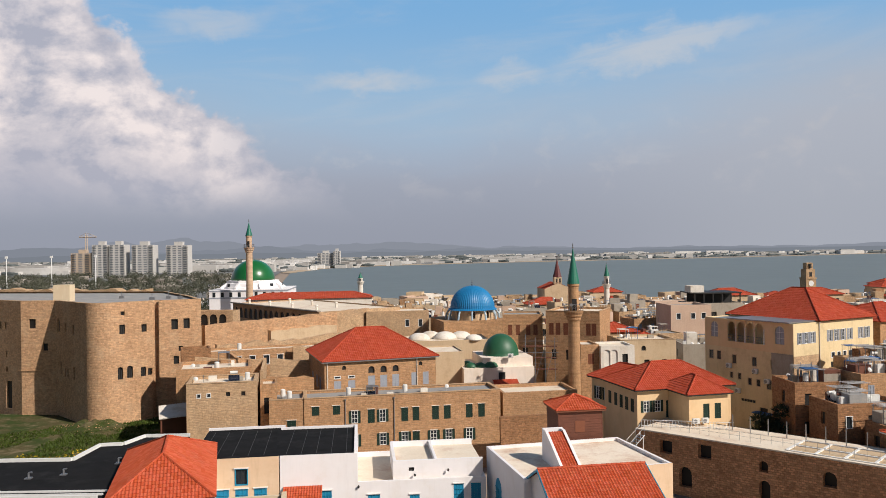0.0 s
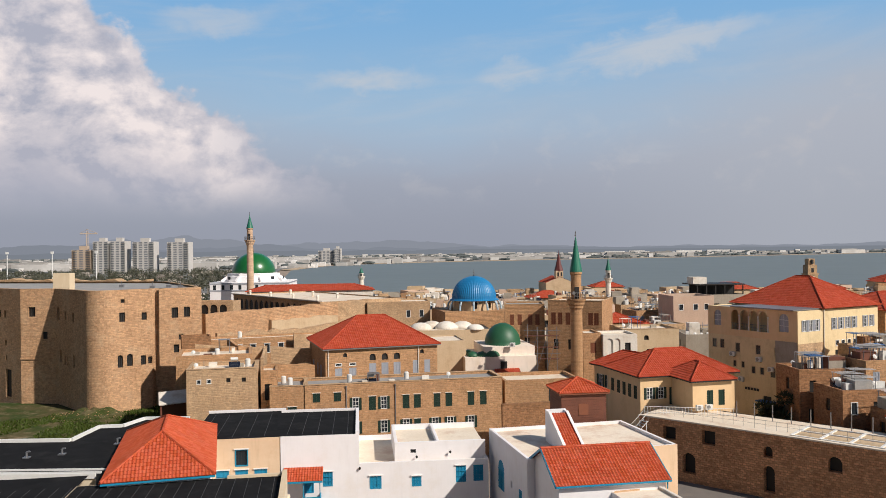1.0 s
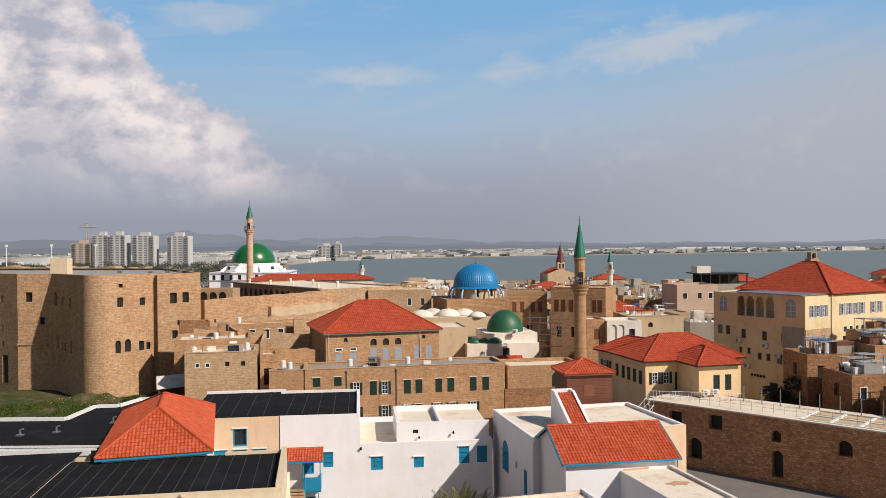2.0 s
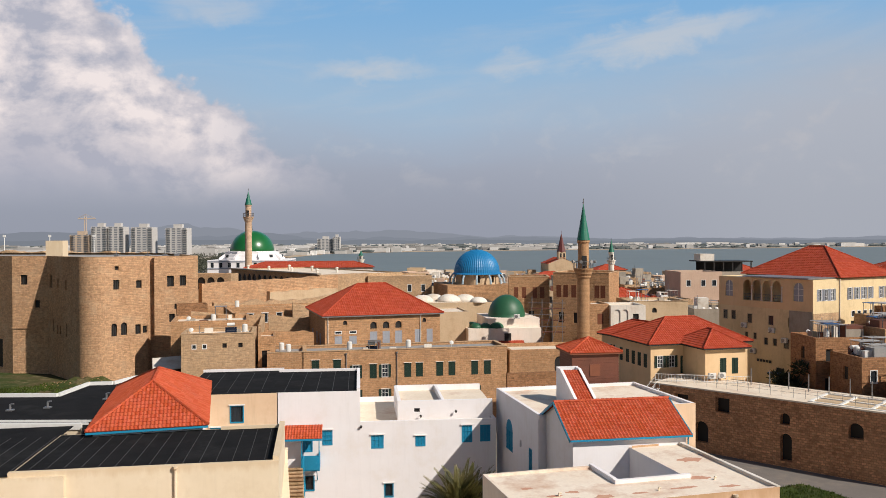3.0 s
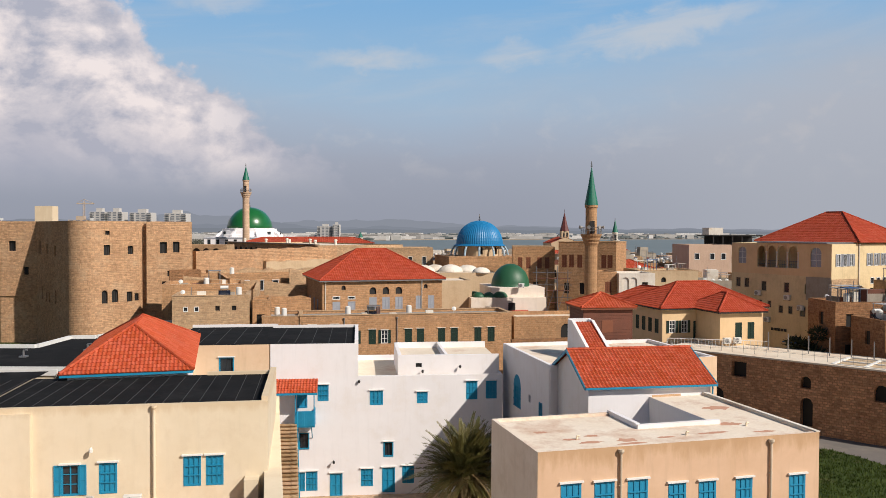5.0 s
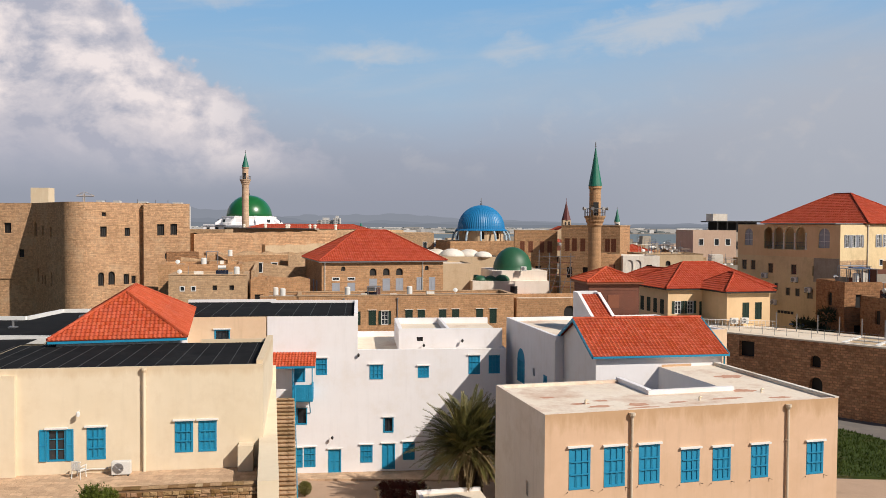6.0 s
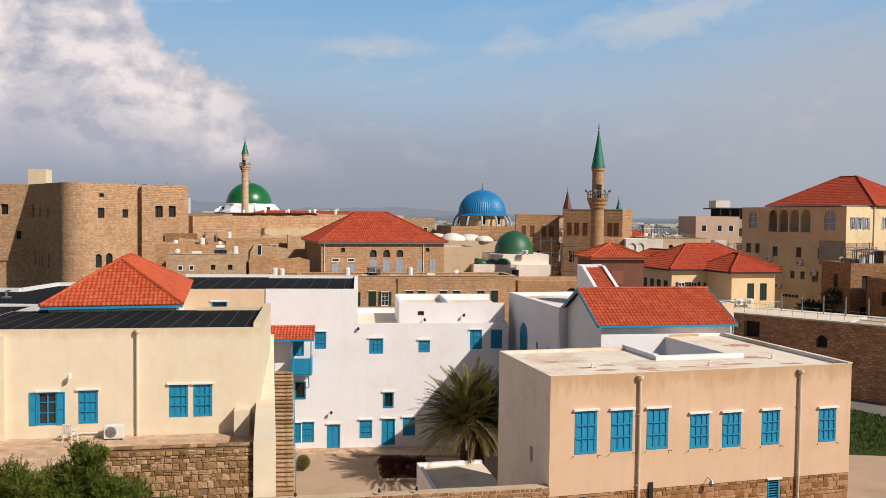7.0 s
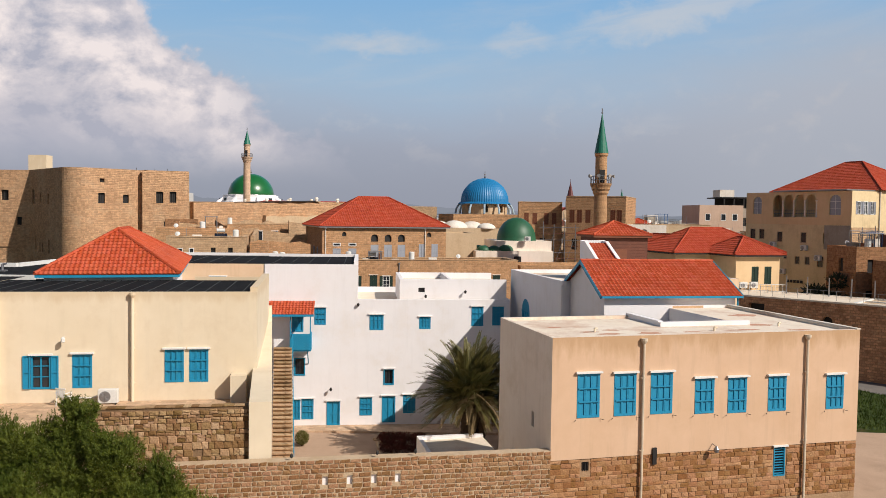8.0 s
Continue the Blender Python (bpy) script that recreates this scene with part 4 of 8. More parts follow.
def stone_courses(parent, p0, u, length, z0, z1, ln, ht, mat, joined, limit=300, gap=0.03, proud=0.05, seed=1, skip=(), vary=0.25, rubble=0.0):
    """Single hewn stones in uneven courses on a wall face; past the limit they are joined."""
    rnd = random.Random(seed)
    u = Vector((u[0], u[1], 0)).normalized()
    rot = math.degrees(math.atan2(u.y, u.x))
    kinds = []
    for hk in (1 - vary, 1.0, 1 + vary):
        base = []
        for k in range(5):
            bm = bmesh.new()
            w, h = ln * (0.55 + 0.2 * k), ht * hk - gap
            c = 0.014
            j = lambda q=0.016: rnd.uniform(-q, q)
            ring = ((0, 0), (w, 0), (w, h), (0, h))
            mid = [(x + j(0.026), z + j(0.022)) for x, z in ring]
            back = [bm.verts.new((x, 0.02, z)) for x, z in mid]
            edge = [bm.verts.new((x, -proud * 0.55, z)) for x, z in mid]
            front = [bm.verts.new((x + (c if x < w / 2 else -c) + j(), -proud + j(0.012), z + (c if z < h / 2 else -c) + j())) for x, z in ring]
            centre = bm.verts.new((w / 2 + j(0.05), -proud - abs(j(0.02)), h / 2 + j(0.03)))
            for p, q in ((back, edge), (edge, front)):
                for i in range(4):
                    e = (i + 1) % 4
                    bm.faces.new((p[i], p[e], q[e], q[i]))
            for i in range(4):
                bm.faces.new((front[i], front[(i + 1) % 4], centre))
            base.append((finish(bm, "stone", mat), w))
        kinds.append((base, ht * hk))
    n, z, extra = 0, z0, bmesh.new()
    while z < z1 - 0.08:
        base, step = rnd.choice(kinds)
        sz = 1.0
        if z + step > z1:
            sz = (z1 - z) / step
            step = z1 - z
        s = 0.0
        gaps = sorted(k for k in skip if k[2] < z + step and z < k[3])
        while s < length - 0.06:
            me, w = rnd.choice(base)
            if s == 0.0 and rnd.random() < 0.5:
                me, w = base[0]
            ahead = next((k for k in gaps if k[1] + 0.03 > s), None)
            left = (ahead[0] - 0.025 if ahead else length) - s
            if ahead and left < 0.07:
                s = ahead[1] + 0.03
                continue
            sx = left / w if left < w * 1.35 else 1.0
            w *= sx
            q = Vector((p0[0], p0[1], 0)) + u * s
            m = pose(q.x, q.y, z, 0, 0, rot) @ Matrix.Diagonal((sx, 1, sz, 1))
            places = [m]
            if rubble:
                m = m @ pose(0, rnd.uniform(-0.012, 0.016), 0, 0, rnd.gauss(0, 2.5), 0)
                split = rnd.uniform(0.35, 0.65)
                places = [m]
                if step > 0.17 and rnd.random() < rubble:
                    places = [m @ Matrix.Diagonal((1, 1, split - 0.03, 1)), m @ Matrix.Translation((0, 0, (step - gap) / sz * split)) @ Matrix.Diagonal((1, 1, 1 - split, 1))]
                elif rnd.random() < rubble * 0.12:
                    places = []
            for m in places:
                if n < limit:
                    part("stone", me, None, parent, at=m)
                    n += 1
                else:
                    for f in me.polygons:
                        extra.faces.new([extra.verts.new(m @ me.vertices[i].co) for i in f.vertices])
            s += w + gap
        z += step
    if extra.faces:
        bmesh.ops.remove_doubles(extra, verts=extra.verts[:], dist=0.0005)
        tagged(part("stones", extra, joined, parent), kind="stuff")
    else:
        extra.free()


def near_house():
    W, D, zs, zt = 15.75, 10.6, 5.65, 11.0
    ob = thing("courtyard_house", "peach plastered house on a brown stone base with blue shutters", "house", pose(4.67, 34.29, 0, 0, 0, 14.8))
    spec = [(1.72, 7.46, 1.06, 1.95), (3.47, 7.46, 1.06, 1.9), (5.26, 7.46, 1.08, 1.88), (7.43, 7.37, 0.98, 1.62), (9.13, 7.32, 0.98, 1.65), (11.25, 7.3, 0.97, 1.66), (14.43, 7.25, 0.98, 1.65)]
    holes = [(c - w / 2, c + w / 2, z, z + h) for c, z, w, h in spec]
    bm = bmesh.new()
    panel(bm, (0, 0), (1, 0), W, zs, zt, holes)
    panel(bm, (W, 0), (0, 1), D, zs, zt)
    panel(bm, (7.3, 6.95), (-1, 0), 7.3, 0, zt)
    panel(bm, (W, D), (-1, 0), W - 12.0, 0, zt)
    part("wall", bm, M["plaster_tan"], ob)
    # low kerb round the roof
    bm = bmesh.new()
    t = 0.22
    for a, b, ia, ib in (((0, 0), (W, 0), (t, t), (W - t, t)), ((W, 0), (W, D), (W - t, t), (W - t, D)), ((0, 6.95), (0, 0), (t, 6.95 - t), (t, t)), ((7.3, 6.95), (0, 6.95), (7.3, 6.95 - t), (t, 6.95 - t))):
        face(bm, (*a, zt), (*b, zt), (*ib, zt), (*ia, zt))
        face(bm, (*ia, zt), (*ib, zt), (*ib, zt - 0.14), (*ia, zt - 0.14))
    part("kerb", bm, M["roof_stained"], ob)
    bm = bmesh.new()
    panel(bm, (0, 6.95), (0, -1), 6.95, -0.5, zt, [(4.6, 4.95, 6.6, 7.3)])
    part("side_wall", bm, M["plaster_worn"], ob, "worn pale plastered side wall")
    bm = bmesh.new()
    zr = zt - 0.14
    face(bm, (t, t, zr), (W - t, t, zr), (W - t, 3.55, zr), (t, 3.55, zr))
    face(bm, (t, 3.55, zr), (7.3, 3.55, zr), (7.3, 6.95 - t, zr), (t, 6.95 - t, zr))
    face(bm, (11.9, 3.55, zr), (W - t, 3.55, zr), (W - t, D + 3.2, zr), (11.9, D + 3.2, zr))
    part("roof", bm, M["roof_stained"], ob)
    rnd = random.Random(8)
    for sx, sy, ra, rb in ((2.71, 2.28, 0.75, 0.13), (3.41, 1.52, 0.8, 0.16), (5.48, 1.46, 0.75, 0.28), (5.5, 0.85, 0.9, 0.15), (7.63, 1.54, 0.6, 0.12), (1.71, 3.97, 0.45, 0.14), (4.08, 2.69, 0.5, 0.14), (10.6, 1.7, 1.0, 0.16), (12.6, 3.2, 0.7, 0.3), (14.2, 6.9, 0.9, 0.4), (13.4, 1.3, 0.7, 0.18)):
        bm = bmesh.new()
        ring = [bm.verts.new((sx + ra * rnd.uniform(0.55, 1.1) * math.cos(q * math.pi / 8), sy + 1.5 * rb * rnd.uniform(0.55, 1.1) * math.sin(q * math.pi / 8), zr + 0.004)) for q in range(16)]
        bm.faces.new(ring)
        part("rust_stain", bm, M["rust"], ob, "rusty stain on the screed")
    # light well between the two wings
    bm = bmesh.new()
    panel(bm, (7.3, 3.55), (1, 0), 0.01, 2, zr)
    face(bm, (7.3, 3.55, 4), (7.3, 3.55, zr), (11.9, 3.55, zr), (11.9, 3.55, 4))
    face(bm, (7.3, 3.55, 4), (7.3, 6.95, 4), (7.3, 6.95, zr), (7.3, 3.55, zr))
    face(bm, (11.9, 3.55, 4), (11.9, 3.55, zr), (11.9, 13.4, zr), (11.9, 13.4, 4))
    face(bm, (7.3, 3.55, 5), (11.9, 3.55, 5), (11.9, 13.4, 5), (7.3, 13.4, 5))
    box(bm, 7.05, 12.1, 3.35, 3.6, zr, zr + 0.22), box(bm, 7.05, 7.32, 3.6, 6.95, zr, zr + 0.26)
    part("light_well", bm, M["plaster_white"], ob, "whitewashed light well")
    bm = bmesh.new()
    box(bm, W - 0.2, W + 0.05, 0, D + 3, zt + 0.004, zt + 0.06)
    part("coping", bm, M["lime"], ob)
    bm = bmesh.new()
    vents = [(1.48, 1.82, 5.1, 5.5), (11.2, 11.82, 4.2, 5.6)]
    panel(bm, (0, 0.05), (1, 0), W, 0, zs, vents)
    panel(bm, (W - 0.02, 0.05), (0, 1), D, 0, zs)
    base = part("base_wall", bm, M["mortar_red"], ob, "brown hewn stone base")
    for c, z, w, h in spec:
        pieces = window_meshes("blue", w, h)
        first = part("window", pieces[0][1], None, ob, at=pose(c, 0, z))
        for nm, me in pieces[1:]:
            part(nm, me, None, first)
        part("lintel", head_mesh(w, M["whitepaint"]), None, first, at=pose(0, 0, h))
        for sx in (-1, 1):
            bm = bmesh.new()
            tube(bm, (sx * (w / 2 + 0.04), 0, -0.08), (sx * (w / 2 + 0.16), -0.13, -0.10), 0.012, 4)
            part("catch", bm, M["dark"], first)
    first = part("window", window_meshes("vent", 0.62, 1.4)[1][1], None, ob, at=pose(11.51, 0.05, 4.2))
    part("pane", window_meshes("vent", 0.62, 1.4)[0][1], None, first)
    for nm, me in window_meshes("vent", 0.62, 1.4)[2:]:
        part(nm, me, None, first)
    part("lintel", head_mesh(0.62, M["whitepaint"]), None, first, at=pose(0, 0, 1.4))
    bm = bmesh.new()
    # first box: near-black sheet painted for the shade behind the bars
    box(bm, 1.48, 1.82, 0.15, 0.2, 5.1, 5.5)
    for k in range(3):
        box(bm, 1.52 + k * 0.1, 1.55 + k * 0.1, 0.02, 0.06, 5.1, 5.5)
    part("vent_grille", bm, M["dark"], ob)
    bm = bmesh.new()
    box(bm, 4.86, 5.06, -0.08, 0.0, 5.2, 5.95)
    part("drain_box", bm, M["dark"], ob)
    pipe_down(ob, 4.3, 1.0, 10.72)
    pipe_down(ob, 12.77, 1.0, 10.68)
    bm = bmesh.new()
    tube(bm, (7.9, 0, 5.95), (7.9, -0.32, 5.9), 0.02, 5)
    lathe(bm, [(0.02, 5.95), (0.13, 5.8), (0.10, 5.66), (0.02, 5.62)], 7.9, -0.34, 10)
    part("wall_lamp", bm, M["metal"], ob)
    for u, v in ((3.0, 2.2), (8.9, 1.6), (13.2, 2.6)):
        bm = bmesh.new()
        tube(bm, (u, v, zr), (u, v, zr + 0.18), 0.05, 6), tube(bm, (u, v, zr + 0.18), (u + 0.14, v, zr + 0.16), 0.05, 6)
        part("roof_pipe", bm, M["plaster_cream"], ob)
    stone_courses(base, (0, 0.05), (1, 0), W, 3.2, zs - 0.02, 0.36, 0.215, M["stone_piece"], M["stone_joined"], 300, gap=0.014, proud=0.03, seed=3, vary=0.2, skip=[(1.42, 1.88, 5.0, 5.55), (11.15, 11.87, 4.15, 5.7)])


near_house()


def low_front_wall():
    a, b = Vector((-14.0, 30.9)), Vector((4.66, 34.2))
    u = (b - a).normalized()
    rot = math.degrees(math.atan2(u.y, u.x))
    L = (b - a).length
    ob = thing("boundary_wall", "brown coursed stone boundary wall with loopholes", "wall", pose(a.x, a.y, 0, 0, 0, rot))
    holes = [(s, s + 0.22, 5.05, 5.42) for s in (9.25, 10.25, 11.25, 12.25)]
    bm = bmesh.new()
    panel(bm, (0, 0), (1, 0), L, 0, 6.1, holes, 0.4)
    face(bm, (0, 0, 6.1), (L, 0, 6.1), (L, 0.55, 6.1), (0, 0.55, 6.1))
    panel(bm, (L, 0.55), (-1, 0), L, 0, 6.1)
    core = part("core", bm, M["mortar"], ob)
    bm = bmesh.new()
    for h in holes:
        box(bm, h[0], h[1], 0.09, 0.15, h[2], h[3])
    part("loophole_backing", bm, M["plaster_white"], ob)
    bm = bmesh.new()
    for s in (8.0, 11.5, 13.1):
        lathe(bm, [(0.02, 6.2), (0.07, 6.26), (0.05, 6.36), (0.02, 6.4)], s, 0.1, 8)
    part("flood_lamp", bm, M["dark"], ob)
    stone_courses(core, (0, 0), (1, 0), L, 3.6, 6.13, 0.29, 0.195, M["stone_piece_brown"], M["stone_joined_brown"], 300, gap=0.04, proud=0.024, seed=8, skip=holes, vary=0.10)


low_front_wall()


# ---- the yellow house with its terrace ----
def air_conditioner(m, label="white outdoor air conditioner unit on the terrace"):
    ob = thing("air_conditioner", label, "air conditioner", m, "air conditioners")
    bm = bmesh.new()
    box(bm, -0.45, 0.45, -0.17, 0.17, 0.06, 0.72)
    bmesh.ops.bevel(bm, geom=bm.edges[:], offset=0.02, segments=1, affect="EDGES")
    part("casing", bm, M["acwhite"], ob)
    bm = bmesh.new()
    lathe(bm, [(0.0, 0), (0.26, 0.0), (0.26, 0.02), (0.0, 0.025)], 0, 0, 16)
    for k in range(8):
        a = k * math.pi / 4
        tube(bm, (0.05 * math.cos(a), 0.05 * math.sin(a), 0.035), (0.25 * math.cos(a), 0.25 * math.sin(a), 0.035), 0.008, 4)
    part("fan_grille", bm, M["metal"], ob, at=pose(-0.12, -0.172, 0.39, 90, 0, 0))
    for sx in (-0.35, 0.35):
        bm = bmesh.new()
        box(bm, sx - 0.03, sx + 0.03, -0.19, 0.19, 0, 0.06)
        part("foot", bm, M["dark"], ob)
    return ob


def plastic_chair(m):
    ob = thing("plastic_chair", "white plastic garden chair on the terrace", "chair", m)
    bm = bmesh.new()
    box(bm, -0.24, 0.24, -0.24, 0.22, 0.41, 0.45)
    bmesh.ops.bevel(bm, geom=bm.edges[:], offset=0.015, segments=1, affect="EDGES")
    part("seat", bm, M["acwhite"], ob)
    bm = bmesh.new()
    for k in range(5):
        x = -0.2 + 0.1 * k
        box(bm, x - 0.035, x + 0.035, 0.21, 0.24, 0.45, 0.84 - abs(k - 2) * 0.03)
    box(bm, -0.26, 0.26, 0.20, 0.25, 0.82, 0.88)
    part("backrest", bm, M["acwhite"], ob)
    for sx in (-0.22, 0.22):
        for sy in (-0.2, 0.2):
            bm = bmesh.new()
            tube(bm, (sx * 1.12, sy * 1.15, 0), (sx, sy, 0.42), 0.024, 6)
            part("leg", bm, M["acwhite"], ob)
        bm = bmesh.new()
        box(bm, sx * 1.2 - 0.03, sx * 1.2 + 0.03, -0.22, 0.24, 0.62, 0.65)
        box(bm, sx * 1.2 - 0.02, sx * 1.2 + 0.02, -0.2, -0.16, 0.42, 0.62)
        part("armrest", bm, M["acwhite"], ob)
    return ob


def yellow_house():
    H = House("terrace_house", "cream plastered house with blue shutters and black felt roof", "house", -24, 37.15, 9, 14.95, 9.6, 5.0, 12.1, M["plaster_cream"], M["roof_black"], 0.008, 0.05)
    H.win("f", 4.91, 7.65, 0.9, 1.62, "blueopen", M["whitepaint"]).win("f", 6.78, 7.68, 0.9, 1.64, "blue", M["whitepaint"])
    H.row("f", (11.02, 12.18), 7.88, 0.9, 1.62, "blue", M["whitepaint"])
    H.build()
    ob = H.ob
    bm = bmesh.new()
    box(bm, -16, 3.05, -0.28, 0.0, -0.5, 12.0), box(bm, -16, -0.01, 0.0, 9.6, -0.5, 12.05)
    part("west_wall", bm, M["plaster_cream"], ob)
    bm = bmesh.new()
    face(bm, (-16, -0.1, 12.07), (0.04, -0.1, 12.07), (0.04, 12.5, 12.07), (-16, 12.5, 12.07))
    part("west_roof", bm, M["roof_black"], ob)
    bm = bmesh.new()
    box(bm, 0, 14.95, 0.0, 0.3, 12.1, 12.28)
    part("kerb", bm, M["plaster_cream"], ob)
    bm = bmesh.new()
    box(bm, 14.6, 14.95, 0.3, 9.6, 12.1, 12.5), box(bm, 10.6, 14.6, 9.35, 9.6, 12.1, 12.3)
    part("parapet", bm, M["plaster_cream"], ob)
    bm = bmesh.new()
    box(bm, 0, 0.035, 0.35, 9.2, 0, 0.02)
    seam = finish(bm, "felt_seam", M["roof_felt_joint"])
    for k in range(30):
        part("felt_seam", seam, None, ob, at=pose(-13.5 + k * 0.95, 0, 12.1, 0, 0, 0))
    pipe_down(ob, 9.1, 7.0, 12.1, -0.12, 0.075, M["plaster_cream"])
    bm = bmesh.new()
    box(bm, 13.75, 14.5, -0.8, -0.01, 6.9, 8.3)
    part("low_wall", bm, M["plaster_cream"], ob)
    bm = bmesh.new()
    lathe(bm, [(0.02, 10.2), (0.10, 10.12), (0.10, 9.95), (0.03, 9.92)], 6.0, -0.3, 8)
    tube(bm, (6.0, 0, 10.15), (6.0, -0.3, 10.15), 0.02, 5)
    part("wall_lamp", bm, M["acwhite"], ob)
    bm = bmesh.new()
    pts = [(5.9, -0.08, 7.1), (6.5, -0.08, 7.22), (7.2, -0.08, 7.2), (7.6, -0.1, 7.35)]
    for p, q in zip(pts, pts[1:]):
        tube(bm, p, q, 0.035, 6)
    part("hose", bm, M["acwhite"], ob)
    air_conditioner(H.at @ pose(8.1, -0.55, 7.0))
    plastic_chair(H.at @ pose(6.15, -0.75, 7.0, 0, 0, 160))


yellow_house()


def terrace():
    a, b = Vector((-15.0, 31.75)), Vector((-8.0, 32.98))
    u = (b - a).normalized()
    rot = math.degrees(math.atan2(u.y, u.x))
    L = (b - a).length
    ob = thing("terrace_wall", "weathered rubble stone terrace wall", "wall", pose(a.x, a.y, 0, 0, 0, rot))
    bm = bmesh.new()
    panel(bm, (0, 0), (1, 0), L, 0, 8.2)
    panel(bm, (L, 0), (0, 1), 0.6, 0, 8.2)
    face(bm, (0, 0, 8.2), (L, 0, 8.2), (L, 0.5, 8.2), (0, 0.5, 8.2))
    panel(bm, (L, 0.5), (-1, 0), L, 6.5, 8.2)
    core = part("core", bm, M["mortar_dark"], ob)
    bm = bmesh.new()
    rnd = random.Random(14)
    s = 0.0
    while s < L - 0.3:
        w = rnd.uniform(0.28, 0.5)
        box(bm, s, min(s + w - 0.012, L), -0.05, 0.3, 8.204, 8.25 + rnd.uniform(-0.015, 0.015))
        s += w
    part("coping", bm, M["stone_joined_pale"], ob)
    stone_courses(core, (0, 0), (1, 0), L, 4.6, 8.18, 0.27, 0.21, M["stone_piece_pale"], M["stone_joined_pale"], 300, gap=0.02, seed=21, proud=0.05, vary=0.42, rubble=0.3)
    # plastered side wall that climbs from the terrace to the roof
    p, q = Vector((-7.06, 32.9)), Vector((-10.6, 49.26))
    d = (q - p).normalized()
    S = thing("side_wall", "cream plastered side wall climbing from terrace to roof", "wall", pose(p.x, p.y, 0, 0, 0, math.degrees(math.atan2(d.y, d.x))))
    bm = bmesh.new()
    prof = [(0, -0.5), (16.9, -0.5), (16.9, 10.5), (16.5, 10.4), (16.3, 10.0), (16.1, 9.6), (7.5, 8.5), (0, 8.4)]
    e, f = [bm.verts.new((x, 0, z)) for x, z in prof], [bm.verts.new((x, 0.92, z)) for x, z in prof]
    bm.faces.new(e), bm.faces.new(f[::-1])
    for i in range(8):
        j = (i + 1) % 8
        bm.faces.new((e[j], e[i], f[i], f[j]))
    part("plaster", bm, M["plaster_cream"], S)
    # paved floor behind it, and the stepped bank towards the bushes
    bm = bmesh.new()
    ring_prism(bm, [(-40, 28.2), (-16.5, 31.9), (-8.3, 33.3), (-9.5, 39.5), (-40, 34.6)], 4, 7.0)
    tagged(part("terrace_floor", bm, M["paving"]), "worn stone paved terrace", "terrace", kind="structure")
    sheet("garden_bank", "dry earth bank below the terrace", "ground", [(-45, 12), (-7, 12), (-7, 30.6), (-16.6, 30.2), (-26, 29.0), (-45, 27)], 3.2, M["gravel"], thick=3.6)


terrace()


# ---- black flat roofs and the tiled hip roof behind ----
def black_roofs():
    ob = thing("flat_roof_house", "low house with black felt roof and white copings", "house", pose(0, 0, 0))
    pts = [(-60, 50.0), (-25.6, 50.0), (-24.0, 46.2), (-22.5, 62), (-25, 71), (-29.7, 71), (-30.6, 67.6), (-32.8, 67.3), (-33.0, 61.8), (-60, 61.5)]
    bm = bmesh.new()
    ring_prism(bm, pts, 2.0, 11.9, top=False)
    part("wall", bm, M["plaster_cream"], ob)
    bm = bmesh.new()
    bm.faces.new([bm.verts.new((x, y, 11.8)) for x, y in pts])
    part("roof", bm, M["roof_black"], ob)
    bm = bmesh.new()
    for (ax, ay), (bx, by) in list(zip(pts, pts[1:]))[4:]:
        d = Vector((bx - ax, by - ay, 0)).normalized()
        n = Vector((-d.y, d.x, 0)) * 0.24
        v = [(ax, ay), (bx, by), (bx + n.x, by + n.y), (ax + n.x, ay + n.y)]
        ring_prism(bm, v, 11.7, 12.1)
    box(bm, -60, -25.6, 49.9, 50.1, 11.7, 12.12), box(bm, -60, -25.6, 51.0, 51.12, 11.8, 11.95), box(bm, -60, -25.6, 51.9, 52.02, 11.8, 11.95)
    part("coping", bm, M["whitepaint"], ob)
    bm = bmesh.new()
    for x, y in ((-31.5, 57), (-28.2, 60.5), (-34, 56)):
        tube(bm, (x, y, 11.8), (x, y, 12.3), 0.09, 6), tube(bm, (x, y, 12.3), (x + 0.3, y, 12.35), 0.07, 6)
        box(bm, x - 0.25, x + 0.25, y - 0.25, y + 0.25, 11.8, 11.9)
    part("roof_vent", bm, M["metal"], ob)
    # tiled pavilion
    P = thing("tiled_pavilion", "pavilion with orange-red hipped tile roof and blue eaves", "house", pose(-23.17, 46.24, 0, 0, 0, 15.5))
    bm = bmesh.new()
    box(bm, 0, 7.1, 0, 16.6, 6, 12.35)
    part("wall", bm, M["plaster_white"], P)
    hip_roof(P, 7.1, 16.6, 12.5, 2.5, 0.4, M["tile"], M["blue"], along="y", inset=4.3, inset_back=6.8)


black_roofs()


